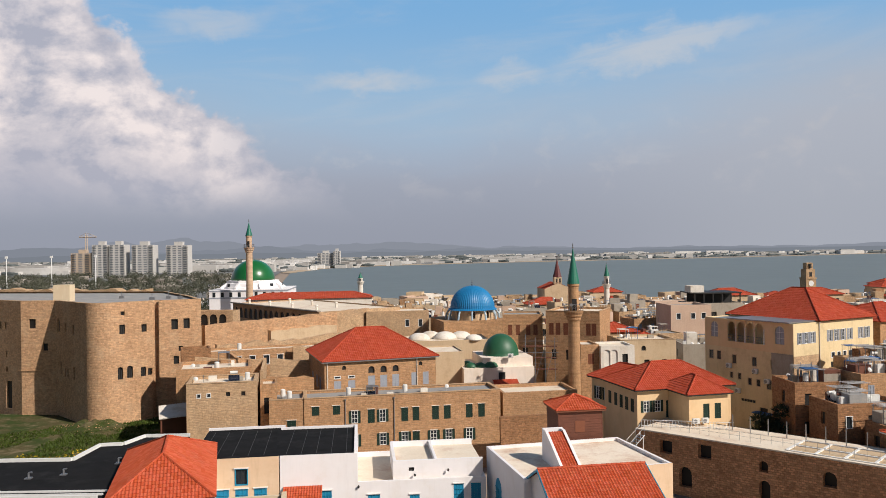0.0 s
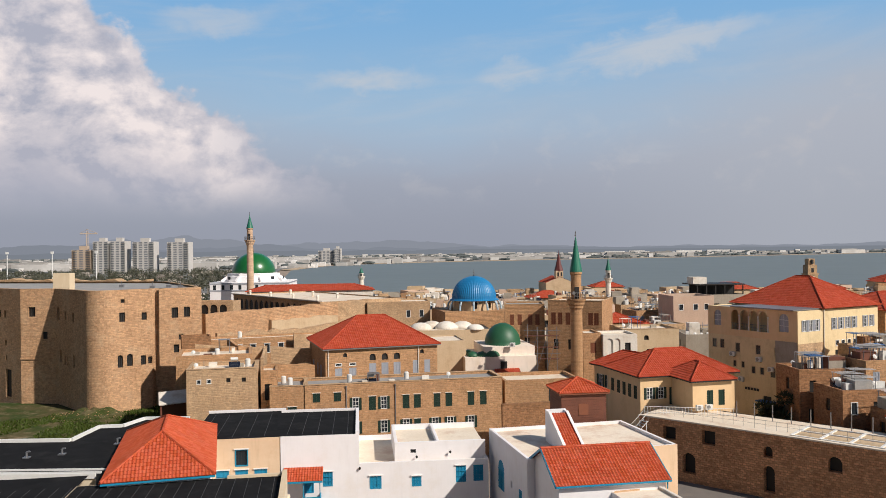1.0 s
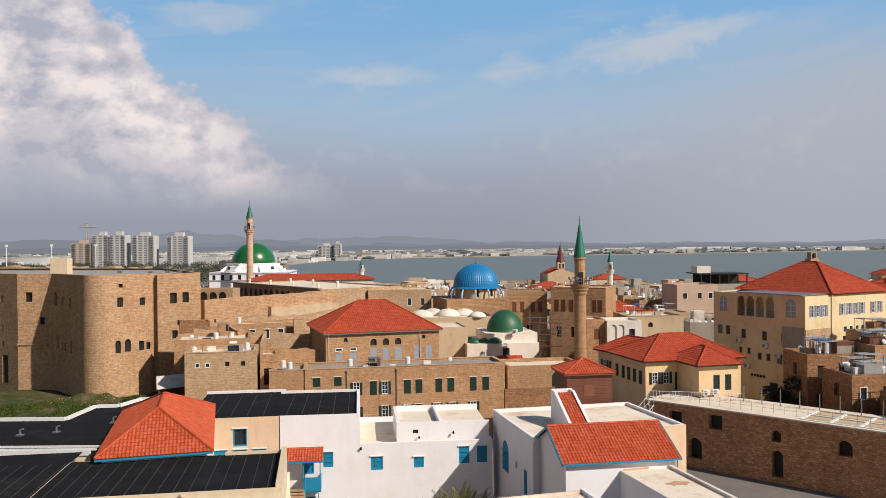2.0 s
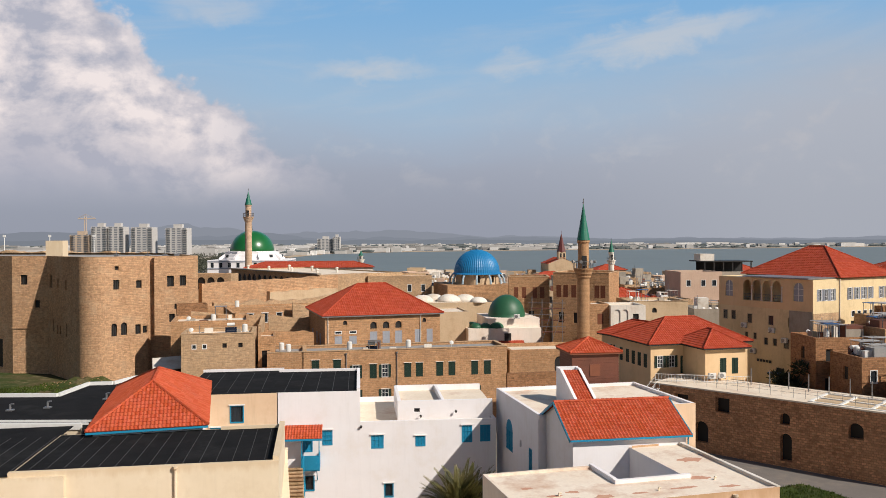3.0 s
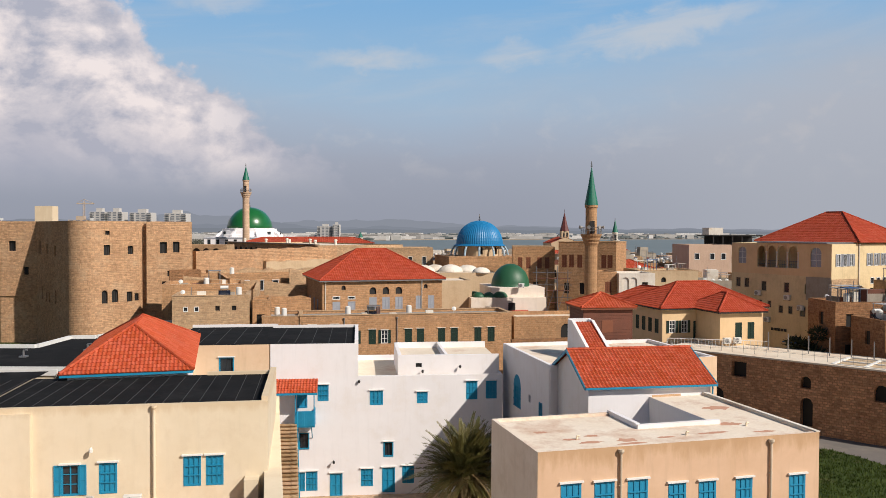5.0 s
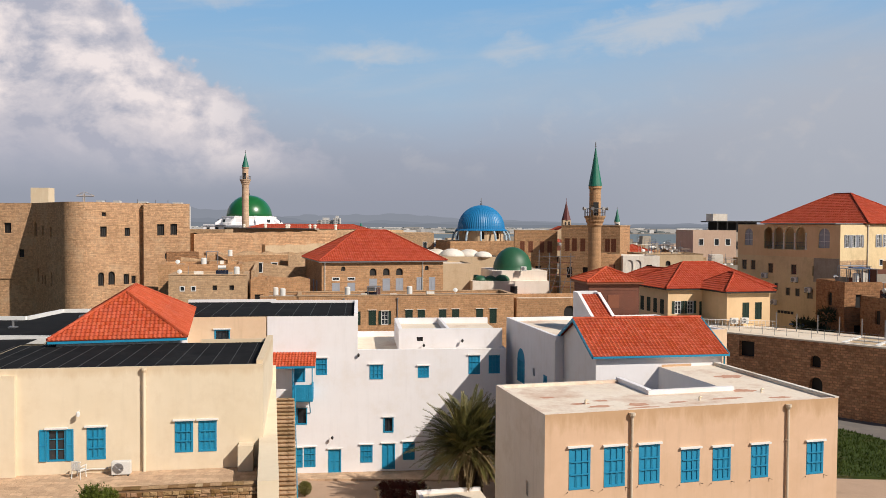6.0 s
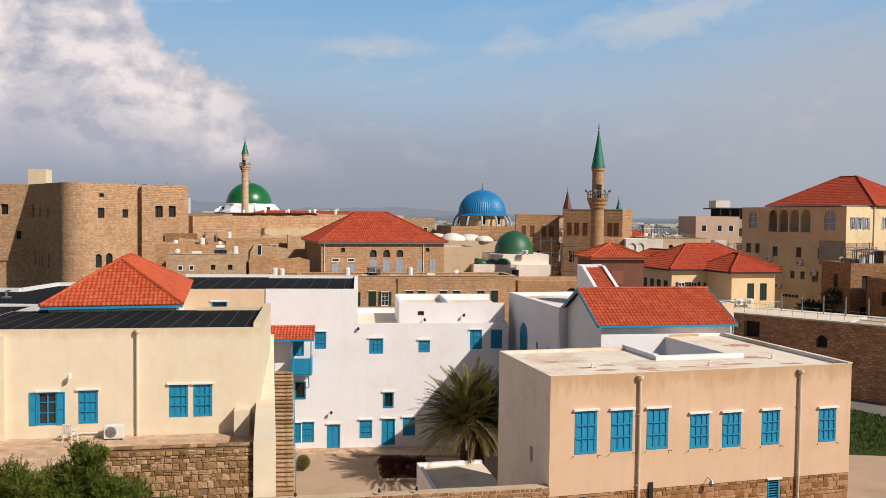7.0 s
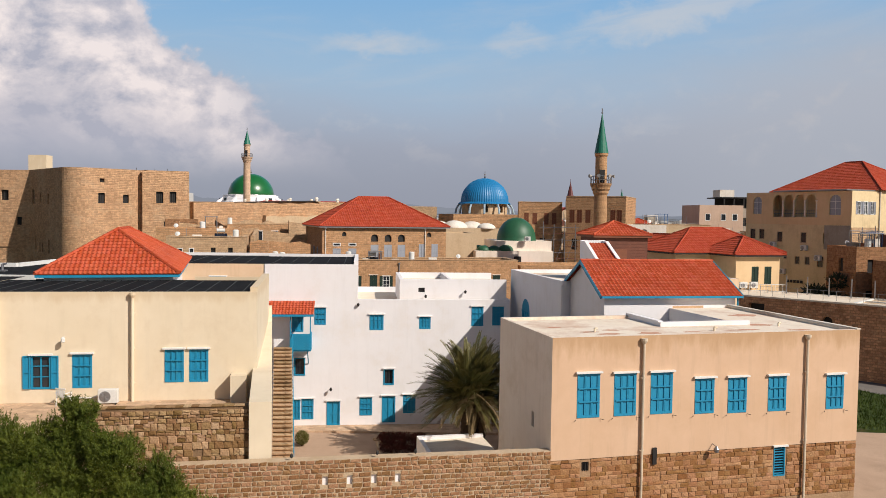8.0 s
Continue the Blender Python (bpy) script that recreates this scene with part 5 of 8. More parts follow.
# ---- the white courtyard house ----
def white_house():
    H = House("white_house", "white plastered courtyard house with blue shutters", "house", -13.5, 60.0, 6, 18.7, 11.0, 0, 9.75, M["plaster_white"], M["roof_screed"], 0.45, 0.3)
    for c, z, w, h, st in ((4.15, 7.82, 0.86, 1.32, "blue"), (8.4, 7.42, 1.06, 1.18, "blue"), (12.1, 7.5, 0.87, 0.94, "blue"), (16.15, 7.72, 0.92, 1.52, "blue"), (17.75, 7.76, 0.9, 1.48, "blue"),
                           (2.64, 3.96, 0.83, 1.36, "bluedark"), (9.37, 3.2, 0.8, 1.22, "bluedark"), (3.25, 0.62, 0.9, 1.58, "blue"), (2.41, 0.6, 0.6, 1.55, "blue"),
                           (5.19, 0.14, 1.0, 1.85, "bluedoor"), (7.65, 0.86, 0.96, 1.42, "blue"), (9.39, 0.3, 1.02, 2.05, "bluedoor"), (10.97, 1.0, 0.95, 1.44, "blue"),
                           (2.48, 7.3, 0.85, 1.4, "bluedoor")):
        H.win("f", c, z, w, h, st, M["whitepaint"])
    # the taller wing shares the facade
    H.build()
    ob = H.ob
    bm = bmesh.new()
    zt = 12.4
    panel(bm, (0, 0), (1, 0), 6.95, 9.75, zt), panel(bm, (6.95, 0), (0, 1), 11, 9.3, zt), panel(bm, (6.95, 11), (-1, 0), 6.95, 9.3, zt)
    t = 0.12
    face(bm, (0, 0, zt), (6.95, 0, zt), (6.95, t, zt), (0, t, zt))
    box(bm, 6.65, 6.95, 0.12, 11, zt, zt + 0.24), box(bm, -0.9, 6.65, 10.75, 11, zt, zt + 0.24)
    part("upper_wall", bm, M["plaster_white"], ob)
    bm = bmesh.new()
    face(bm, (-0.3, t, zt + 0.005), (6.65, t, zt + 0.005), (6.65, 10.75, zt + 0.005), (-1.25, 10.75, zt + 0.005))
    part("felt_roof", bm, M["roof_black"], ob)
    # roof-top room at the back
    bm = bmesh.new()
    panel(bm, (10.2, 1.2), (1, 0), 8.4, 9.3, 11.2, [(1.45, 1.95, 10.2, 10.55)]), panel(bm, (10.2, 9.0), (0, -1), 7.8, 9.3, 11.2)
    for a, b, ia, ib in (((10.2, 1.2), (18.6, 1.2), (10.5, 1.5), (18.6, 1.5)), ((10.2, 9), (10.2, 1.2), (10.5, 8.7), (10.5, 1.5))):
        face(bm, (*a, 11.2), (*b, 11.2), (*ib, 11.2), (*ia, 11.2)), face(bm, (*ia, 11.2), (*ib, 11.2), (*ib, 10.6), (*ia, 10.6))
    box(bm, 10.2, 18.6, 8.7, 9.0, 9.3, 11.2)
    part("roof_room", bm, M["plaster_white"], ob)
    bm = bmesh.new()
    face(bm, (10.5, 1.5, 10.7), (18.6, 1.5, 10.7), (18.6, 8.7, 10.7), (10.5, 8.7, 10.7))
    part("room_roof", bm, M["roof_screed"], ob)
    bm = bmesh.new()
    box(bm, 11.6, 12.2, 1.35, 1.45, 10.15, 10.6)
    part("vent_window", bm, M["dark"], ob)
    bm = bmesh.new()
    box(bm, 14.1, 14.35, 1.5, 8.7, 10.704, 11.2)
    part("roof_upstand", bm, M["plaster_white"], ob)
    bm = bmesh.new()
    box(bm, 0, 0.04, 0, 10.2, 0, 0.02)
    seam = finish(bm, "felt_seam", M["roof_felt_joint"])
    for k in range(5):
        part("felt_seam", seam, None, ob, at=pose(0.5 + k * 1.35, 0.3, zt + 0.006))
    # balcony and its little tiled roof
    bal = bmesh.new()
    box(bal, 2.0, 3.55, -1.3, -1.24, 6.1, 7.3), box(bal, 2.0, 2.06, -1.24, 0, 6.1, 7.3), box(bal, 3.49, 3.55, -1.24, 0, 6.1, 7.3), box(bal, 2.0, 3.55, -1.24, 0, 6.0, 6.1)
    bmesh.ops.remove_doubles(bal, verts=bal.verts[:], dist=0.001)
    b = part("balcony", bal, M["blue"], ob, "turquoise boarded balcony")
    for k in range(9):
        bm = bmesh.new()
        box(bm, 2.05 + k * 0.17, 2.08 + k * 0.17, -1.32, -1.3, 6.15, 7.28)
        part("batten", bm, M["blue"], b)
    bm = bmesh.new()
    tube(bm, (3.5, -1.26, 7.3), (3.5, -1.26, 8.8), 0.045, 6), tube(bm, (2.05, -1.26, 0.0), (2.05, -1.26, 8.8), 0.05, 6)
    tube(bm, (3.3, -0.05, 4.9), (3.3, -1.2, 6.0), 0.04, 5)
    part("post", bm, M["blue"], b)
    bm = bmesh.new()
    slope(bm, (0.3, -1.5, 8.78), (3.75, -1.5, 8.78), (3.75, 0.0, 9.6), (0.3, 0.0, 9.6), 0.24, 0.3)
    r = part("porch_roof", bm, M["tile"], ob)
    r["kind"] = "stuff"
    bm = bmesh.new()
    box(bm, 0.3, 3.75, -1.56, -1.5, 8.62, 8.78), box(bm, 0.25, 0.32, -1.5, 0, 8.6, 8.85)
    part("fascia", bm, M["blue"], r)
    # outside stair with many treads
    n = 30
    for k in range(n):
        bm = bmesh.new()
        z = 0.2 + 6.1 * (k + 1) / n
        y = -11.0 + 9.8 * k / n
        sx = 0.95 * (1 - k / n)
        box(bm, 0.85 + sx, 2.12 + sx, y + 0.10, y + 9.8 / n + 0.14, z - 0.5, z - 0.075)
        wear = 0.03 * math.sin(k * 2.1)
        box(bm, 0.82 + sx, 2.14 + sx, y - 0.03 + wear, y + 9.8 / n + 0.14, z - 0.075, z)
        part("tread", bm, M["stair_stone"], ob)
    bm = bmesh.new()
    tube(bm, (3.14, -11, 1.3), (2.2, -1.3, 7.3), 0.03, 5)
    for k in range(9):
        y = -11 + 9.7 * k / 8
        x = 3.14 - 0.94 * k / 8
        tube(bm, (x, y, 0.2 + 6.1 * k / 8), (x, y, 1.3 + 6.0 * k / 8), 0.025, 5)
    part("handrail", bm, M["blue"], ob)
    bm = bmesh.new()
    for x, y, z in ((5.0, -0.2, 3.0), (7.0, 0, 9.4), (12.2, 1.05, 9.95), (15.3, 1.05, 10.3)):
        tube(bm, (x, y + 0.2, z), (x, y - 0.15, z + 0.03), 0.02, 5), lathe(bm, [(0.02, z + 0.1), (0.11, z), (0.08, z - 0.14), (0.02, z - 0.18)], x, y - 0.15, 8)
    part("wall_lamp", bm, M["dark"], ob)
    # cream wing to the left
    C = House("cream_wing", "cream plastered wing with black felt roof", "house", -21.3, 58.9, 8, 7.8, 12.0, 0, 12.40, M["plaster_peach"], M["roof_black"], 0.01, 0.03)
    C.win("f", 4.5, 9.95, 1.15, 1.5, "bluedark", M["whitepaint"]).row("f", (2.85, 4.5, 6.15), 8.15, 1.1, 1.5, "blue", M["whitepaint"])
    C.build()
    bm = bmesh.new()
    box(bm, 0, 7.75, 11.75, 12.0, 12.41, 12.65)
    part("coping", bm, M["plaster_white"], C.ob)
    for k in range(5):
        part("felt_seam", seam, None, C.ob, at=pose(0.8 + k * 1.4, 0.6, 12.395))


white_house()


def right_wing():
    ob = thing("white_wing", "white plastered wing with flat pale roof and blue arched window", "house", pose(0, 0, 0))
    pts = [(7.8, 53.0), (10.6, 54.64), (21.01, 57.4), (18.4, 67.26), (5.3, 64.3)]
    wins = [(3.9, 7.4, 1.9, 2.6, "bluearch"), (7.0, 8.4, 0.45, 0.55, "dark"), (9.5, 6.9, 0.75, 2.0, "blue"), (4.6, 3.2, 1.2, 2.2, "dark")]
    bm, rim = bmesh.new(), bmesh.new()
    for i in range(5):
        a, b = Vector(pts[i]), Vector(pts[(i + 1) % 5])
        u = (b - a).normalized()
        holes = [(c - w / 2, c + w / 2, z, z + h, st == "bluearch" or h == 2.2) for c, z, w, h, st in wins] if i == 4 else ()
        panel(bm, a, u, (b - a).length, -0.5, 11.66, holes)
        n = Vector((-u.y, u.x)) * 0.26
        ring_prism(rim, [tuple(a), tuple(b), tuple(b + n), tuple(a + n)], 11.66, 11.95 + 0.003 * i)
    part("wall", bm, M["plaster_white"], ob)
    part("parapet", rim, M["plaster_white"], ob)
    bm = bmesh.new()
    bm.faces.new([bm.verts.new((x, y, 11.68)) for x, y in pts])
    part("roof", bm, M["roof_stained"], ob)
    a, b = Vector(pts[4]), Vector(pts[0])
    u = (b - a).normalized()
    rot = math.degrees(math.atan2(u.y, u.x))
    for c, z, w, h, st in wins:
        q = a + u * c
        pieces = window_meshes(st, w, h)
        first = part("window", pieces[0][1], None, ob, at=pose(q.x, q.y, z, 0, 0, rot))
        for nm, me in pieces[1:]:
            part(nm, me, None, first)
    E = new("end_wall", None)
    E.parent, E.matrix_basis = ob, pose(10.28, 54.56, 0, 0, 0, 14.8)
    bm = bmesh.new()
    panel(bm, (11.13, -0.03), (0, 1), 10.24, 0, 11.98), panel(bm, (7.0, -0.03), (1, 0), 4.13, 0, 11.98)
    part("peach_wall", bm, M["plaster_peach"], E)
    bm = bmesh.new()
    tube(bm, (7.72, 52.9, 2), (7.72, 52.9, 11.7), 0.05, 8)
    part("rainwater_pipe", bm, M["plaster_white"], ob)
    # stair head with a tiled slope between white walls
    S = thing("stair_head", "white stair head with red tiled slope", "roof structure", pose(11.15, 54.6, 0, 0, 0, 10))
    bm = bmesh.new()
    for x in (0.0, 1.62):
        v = [(x, 0.0, 11.7), (x, 5.6, 11.7), (x, 5.6, 14.45), (x, 4.9, 14.45), (x, 0, 12.0)]
        w = [(x + 0.24, y, z) for _, y, z in v]
        a, b = [bm.verts.new(p) for p in v], [bm.verts.new(p) for p in w]
        bm.faces.new(a), bm.faces.new(b[::-1])
        for i in range(5):
            j = (i + 1) % 5
            bm.faces.new((a[j], a[i], b[i], b[j]))
    box(bm, 0.0, 1.86, 5.6, 5.85, 11.7, 14.5)
    part("wall", bm, M["plaster_white"], S)
    bm = bmesh.new()
    slope(bm, (0.24, 0.0, 11.85), (1.62, 0.0, 11.85), (1.62, 5.0, 14.3), (0.24, 5.0, 14.3), 0.23, 0.34)
    r = part("roof", bm, M["tile"], S)
    r["kind"] = "stuff"
    # gabled house in front
    G = thing("gabled_house", "white gabled house with red tile roof and blue bargeboards", "house", pose(9.4, 47.1, 0, 0, 0, 9.5))
    w, d, ze, zr = 8.3, 7.0, 11.75, 13.45
    bm = bmesh.new()
    panel(bm, (0, 0), (1, 0), w, 3, ze)
    for x, flip in ((0.0, 0), (w, 1)):
        ps = [(x, 0, 3), (x, 0, ze), (x, d / 2, zr - 0.1), (x, d, ze), (x, d, 3)]
        bm.faces.new([bm.verts.new(p) for p in (ps[::-1] if flip else ps)])
    panel(bm, (w, d), (-1, 0), w, 3, ze)
    part("wall", bm, M["plaster_white"], G)
    bm = bmesh.new()
    o = 0.3
    drop = (zr - ze) / (d / 2) * o
    slope(bm, (-o, -o, ze - drop), (w + o, -o, ze - drop), (w + o, d / 2, zr), (-o, d / 2, zr), 0.25, 0.36)
    slope(bm, (w + o, d + o, ze - drop), (-o, d + o, ze - drop), (-o, d / 2, zr), (w + o, d / 2, zr), 0.25, 0.36)
    ridge_line(bm, (-o, d / 2, zr + 0.05), (w + o, d / 2, zr + 0.05))
    r = part("roof", bm, M["tile"], G)
    r["kind"] = "stuff"
    for x in (-o - 0.06, w + o):
        bm = bmesh.new()
        for ya, za, yb, zb in ((-o, ze - drop, d / 2, zr), (d / 2, zr, d + o, ze - drop)):
            v = [(x, ya, za - 0.16), (x, yb, zb - 0.16), (x, yb, zb + 0.06), (x, ya, za + 0.06)]
            a = [bm.verts.new(p) for p in v]
            b = [bm.verts.new((p[0] + 0.06, p[1], p[2])) for p in v]
            bm.faces.new(a), bm.faces.new(b[::-1])
            for i in range(4):
                j = (i + 1) % 4
                bm.faces.new((a[j], a[i], b[i], b[j]))
        part("bargeboard", bm, M["blue"], G)
    bm = bmesh.new()
    box(bm, -o, w + o, -o - 0.1, -o, ze - drop - 0.12, ze - drop)
    part("gutter", bm, M["blue"], G)
    bm = bmesh.new()
    tube(bm, (w + 0.1, -0.1, ze - 0.3), (w + 0.1, -0.1, 10.9), 0.05, 6)
    part("rainwater_pipe", bm, M["blue"], G)


right_wing()


def small_annex():
    ob = thing("flat_annex", "small white flat-roofed annex by the court", "house", pose(-0.15, 42.5, 0, 0, 0, 12))
    bm = bmesh.new()
    box(bm, 0, 4.8, 0, 0.25, 0, 2.5), box(bm, 0, 0.25, 0.25, 7, 0, 2.5), box(bm, 0.25, 4.2, 6.75, 7, 0, 2.5)
    part("wall", bm, M["plaster_white"], ob)
    bm = bmesh.new()
    box(bm, 0.25, 4.2, 0.25, 6.75, 1.4, 2.3)
    part("roof", bm, M["roof_screed"], ob)


small_annex()


# ---- the citadel ----
def citadel():
    ob = thing("citadel", "tall ochre sandstone citadel with rounded corner tower", "fortress", pose(0, 0, 0))
    cx, cy, r = -56.0, 124.2, 3.6
    pts = [(-100, 150), (-82.5, 136.5), (-74.0, 131.0), (-67.9, 131.0)]
    arc = [(cx + r * math.cos(a), cy + r * math.sin(a)) for a in (radians(-131 + i * (76 / 9)) for i in range(10))]
    pts += arc + [(-48.9, 125.9), (-48.6, 127.0), (-47.9, 127.3), (-47.7, 126.2), (-41.3, 129.2), (-46.5, 140), (-58, 160), (-100, 170)]
    zt, z0 = 22.75, -0.5
    wins = {
        1: [(3.2, 17.5, 0.9, 1.3), (5.0, 17.5, 0.7, 1.3), (5.2, 12.5, 0.6, 1.0), (5.3, 9.8, 0.6, 0.9), (6.0, 3.2, 1.9, 5.0)],
        2: [(2.0, 17.8, 1.25, 1.7), (4.3, 13.8, 0.9, 1.3), (4.2, 1.5, 0.01, 0.01)],
        3: [(1.6, 17.3, 1.2, 2.3), (4.9, 17.4, 0.7, 1.6), (8.4, 17.2, 0.8, 1.6), (2.6, 9.9, 0.7, 2.2), (4.6, 9.6, 0.6, 1.5), (5.8, 9.6, 0.6, 1.5), (8.6, 9.5, 0.7, 2.2)],
        13: [(1.9, 17.4, 1.0, 1.6), (2.0, 20.6, 0.7, 0.6), (5.6, 17.5, 0.9, 1.3), (1.5, 9.8, 0.9, 2.1), (3.1, 9.9, 1.0, 2.1), (5.4, 9.9, 0.9, 1.6), (6.6, 10.0, 0.8, 1.2)],
        17: [(2.6, 17.6, 1.1, 1.8), (4.6, 17.7, 1.05, 1.75), (3.6, 13.8, 0.8, 0.9), (2.8, 11.6, 0.9, 1.4)],
    }
    bm = bmesh.new()
    n = len(pts)
    pieces = []
    for i in range(n):
        a, b = Vector(pts[i]), Vector(pts[(i + 1) % n])
        u = (b - a).normalized()
        hs = []
        for c, z, w, h in wins.get(i, ()):
            if w > 0.1 and w < (b - a).length:
                hs.append((c - w / 2, c + w / 2, z, z + h, h > 1.9 and w < 1.3))
                pieces.append((a + u * c, math.degrees(math.atan2(u.y, u.x)), z, w, h))
        panel(bm, a, u, (b - a).length, z0, zt, hs, 0.5)
    part("wall", bm, M["stone_citadel"], ob)
    bm = bmesh.new()
    bm.faces.new([bm.verts.new((x, y, zt - 0.35)) for x, y in pts])
    part("roof", bm, M["roof_grey"], ob)
    # low kerb on the edge
    bm = bmesh.new()
    for i in range(n):
        a, b = Vector((*pts[i], 0)), Vector((*pts[(i + 1) % n], 0))
        d = (b - a).normalized()
        q = Vector((-d.y, d.x, 0)) * 0.7
        face(bm, (a.x, a.y, zt), (b.x, b.y, zt), (b.x + q.x, b.y + q.y, zt + 0.02), (a.x + q.x, a.y + q.y, zt + 0.02))
    part("wall_top", bm, M["stone_pale"], ob)
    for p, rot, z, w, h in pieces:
        # near-black sheet painted for the shade in the hole, small ones barred
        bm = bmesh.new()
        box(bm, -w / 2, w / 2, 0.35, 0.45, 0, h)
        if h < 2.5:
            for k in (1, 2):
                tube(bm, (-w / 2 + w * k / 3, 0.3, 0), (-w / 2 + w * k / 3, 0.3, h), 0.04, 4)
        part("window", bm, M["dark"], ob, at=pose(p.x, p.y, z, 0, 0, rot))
    # string course on the left tower, stair box on the roof
    bm = bmesh.new()
    box(bm, -74.1, -67.9, 130.85, 131.0, 10.2, 10.5)
    part("string_course", bm, M["stone_citadel"], ob)
    bm = bmesh.new()
    box(bm, -69.4, -66.4, 133.5, 135.6, 22.4, 25.4)
    part("roof_room", bm, M["plaster_cream"], ob, "cream plastered stair box")
    bm = bmesh.new()
    for x, y in ((-52, 135), (-50, 138), (-47.5, 137), (-60, 141)):
        bm = bmesh.new()
        tube(bm, (x, y, 22.4), (x, y, 23.6), 0.06, 5)
        box(bm, x - 0.4, x + 0.4, y - 0.3, y + 0.3, 22.4, 22.9)
        part("roof_vent", bm, M["metal"], ob)
    # bank of earth and fallen stones at the rounded corner
    bm = bmesh.new()
    rows = []
    for i in range(41):
        a = radians(-172 + 150 * i / 40)
        row = []
        for k in range(13):
            f = k / 12
            rr = 3.2 + 7.6 * f
            x, y = cx + rr * math.cos(a) * 1.15, cy + rr * math.sin(a)
            edge = math.sin(math.pi * min(1.0, max(0.0, i / 40)))
            h = 2.2 + 1.7 * edge * (1 - f) ** 1.5 * (0.8 + 0.5 * noise.noise(Vector((x * 0.5, y * 0.5, 4)))) + 0.25 * noise.noise(Vector((x * 1.3, y * 1.3, 1))) * edge
            row.append(bm.verts.new((x, y, h)))
        rows.append(row)
    for p, q in zip(rows, rows[1:]):
        for k in range(12):
            bm.faces.new((p[k], q[k], q[k + 1], p[k + 1]))
    tagged(part("earth_bank", bm, M["yard"]), "weedy bank of earth against the citadel foot", "bank", kind="structure")
    bm = bmesh.new()
    rnd = random.Random(3)
    for k in range(150):
        a, f = radians(-165 + rnd.random() * 136), rnd.random()
        rr = 3.6 + 6.0 * f
        x, y = cx + rr * math.cos(a) * 1.15, cy + rr * math.sin(a)
        s = rnd.uniform(0.04, 0.13)
        z = 2.22 + 1.7 * math.sin(math.pi * (math.degrees(a) + 172) / 150) * (1 - (rr - 3.2) / 7.6) ** 1.5 * 0.85
        bmesh.ops.create_icosphere(bm, subdivisions=1, radius=s, matrix=Matrix.Translation((x, y, z)) @ Matrix.Diagonal((rnd.uniform(0.8, 1.6), 1, rnd.uniform(0.4, 0.8), 1)))
    tagged(part("rubble", bm, M["stone_citadel"]), "fallen stones strewn on the bank below the citadel", "rubble", kind="stuff")


citadel()


def wall_strip(name, label, a, b, z0, za, zb, thick, mat, holes=(), ragged=0.0, category="wall"):
    """A free-standing wall from a to b whose top runs from za to zb, worn where ragged."""
    a, b = Vector(a), Vector(b)
    u = (b - a).normalized()
    L = (b - a).length
    ob = thing(name, label, category, pose(a.x, a.y, 0, 0, 0, math.degrees(math.atan2(u.y, u.x))))
    rnd = random.Random(len(label))
    bm = bmesh.new()
    zmin = min(za, zb) - ragged - 0.4
    panel(bm, (0, 0), (1, 0), L, z0, zmin, holes, 0.5)
    panel(bm, (L, thick), (-1, 0), L, z0, zmin)
    n = max(4, int(L / 1.3))
    tops = [za + (zb - za) * i / n - (rnd.random() * ragged) for i in range(n + 1)]
    for i in range(n):
        x0, x1 = L * i / n, L * (i + 1) / n
        for y, s in ((0, 1), (thick, -1)):
            q = [(x0, y, zmin), (x1, y, zmin), (x1, y, tops[i + 1]), (x0, y, tops[i])]
            face(bm, *(q if s > 0 else q[::-1]))
        face(bm, (x0, 0, tops[i]), (x1, 0, tops[i + 1]), (x1, thick, tops[i + 1]), (x0, thick, tops[i]))
    for x in (0, L):
        face(bm, (x, 0, z0), (x, 0, za if x == 0 else tops[-1]), (x, thick, za if x == 0 else tops[-1]), (x, thick, z0))
    core = part("stonework", bm, mat, ob)
    for h in holes:
        # near-black sheet painted for the shade inside the hole
        bm = bmesh.new()
        box(bm, h[0], h[1], 0.4, 0.5, h[2], h[3])
        part("opening", bm, M["dark"], ob)
    return ob


wall_strip("prison_wall", "long worn ochre stone wall behind the citadel", (-41.3, 131.5), (-14.5, 160), -0.5, 17.9, 18.6, 1.2, M["stone_citadel"], ragged=0.3)
wall_strip("ledge_wall", "pale plastered ledge along the old prison wall", (-31.5, 140.6), (-20.5, 152.2), -0.5, 15.9, 16.0, 0.9, M["sandplaster"], ragged=0.35)
wall_strip("ruined_wall", "ragged lower ochre wall with pale plaster patches", (-38, 127.0), (-16, 142), -0.5, 14.9, 15.6, 1.0, M["stone_pale"], ragged=0.9)


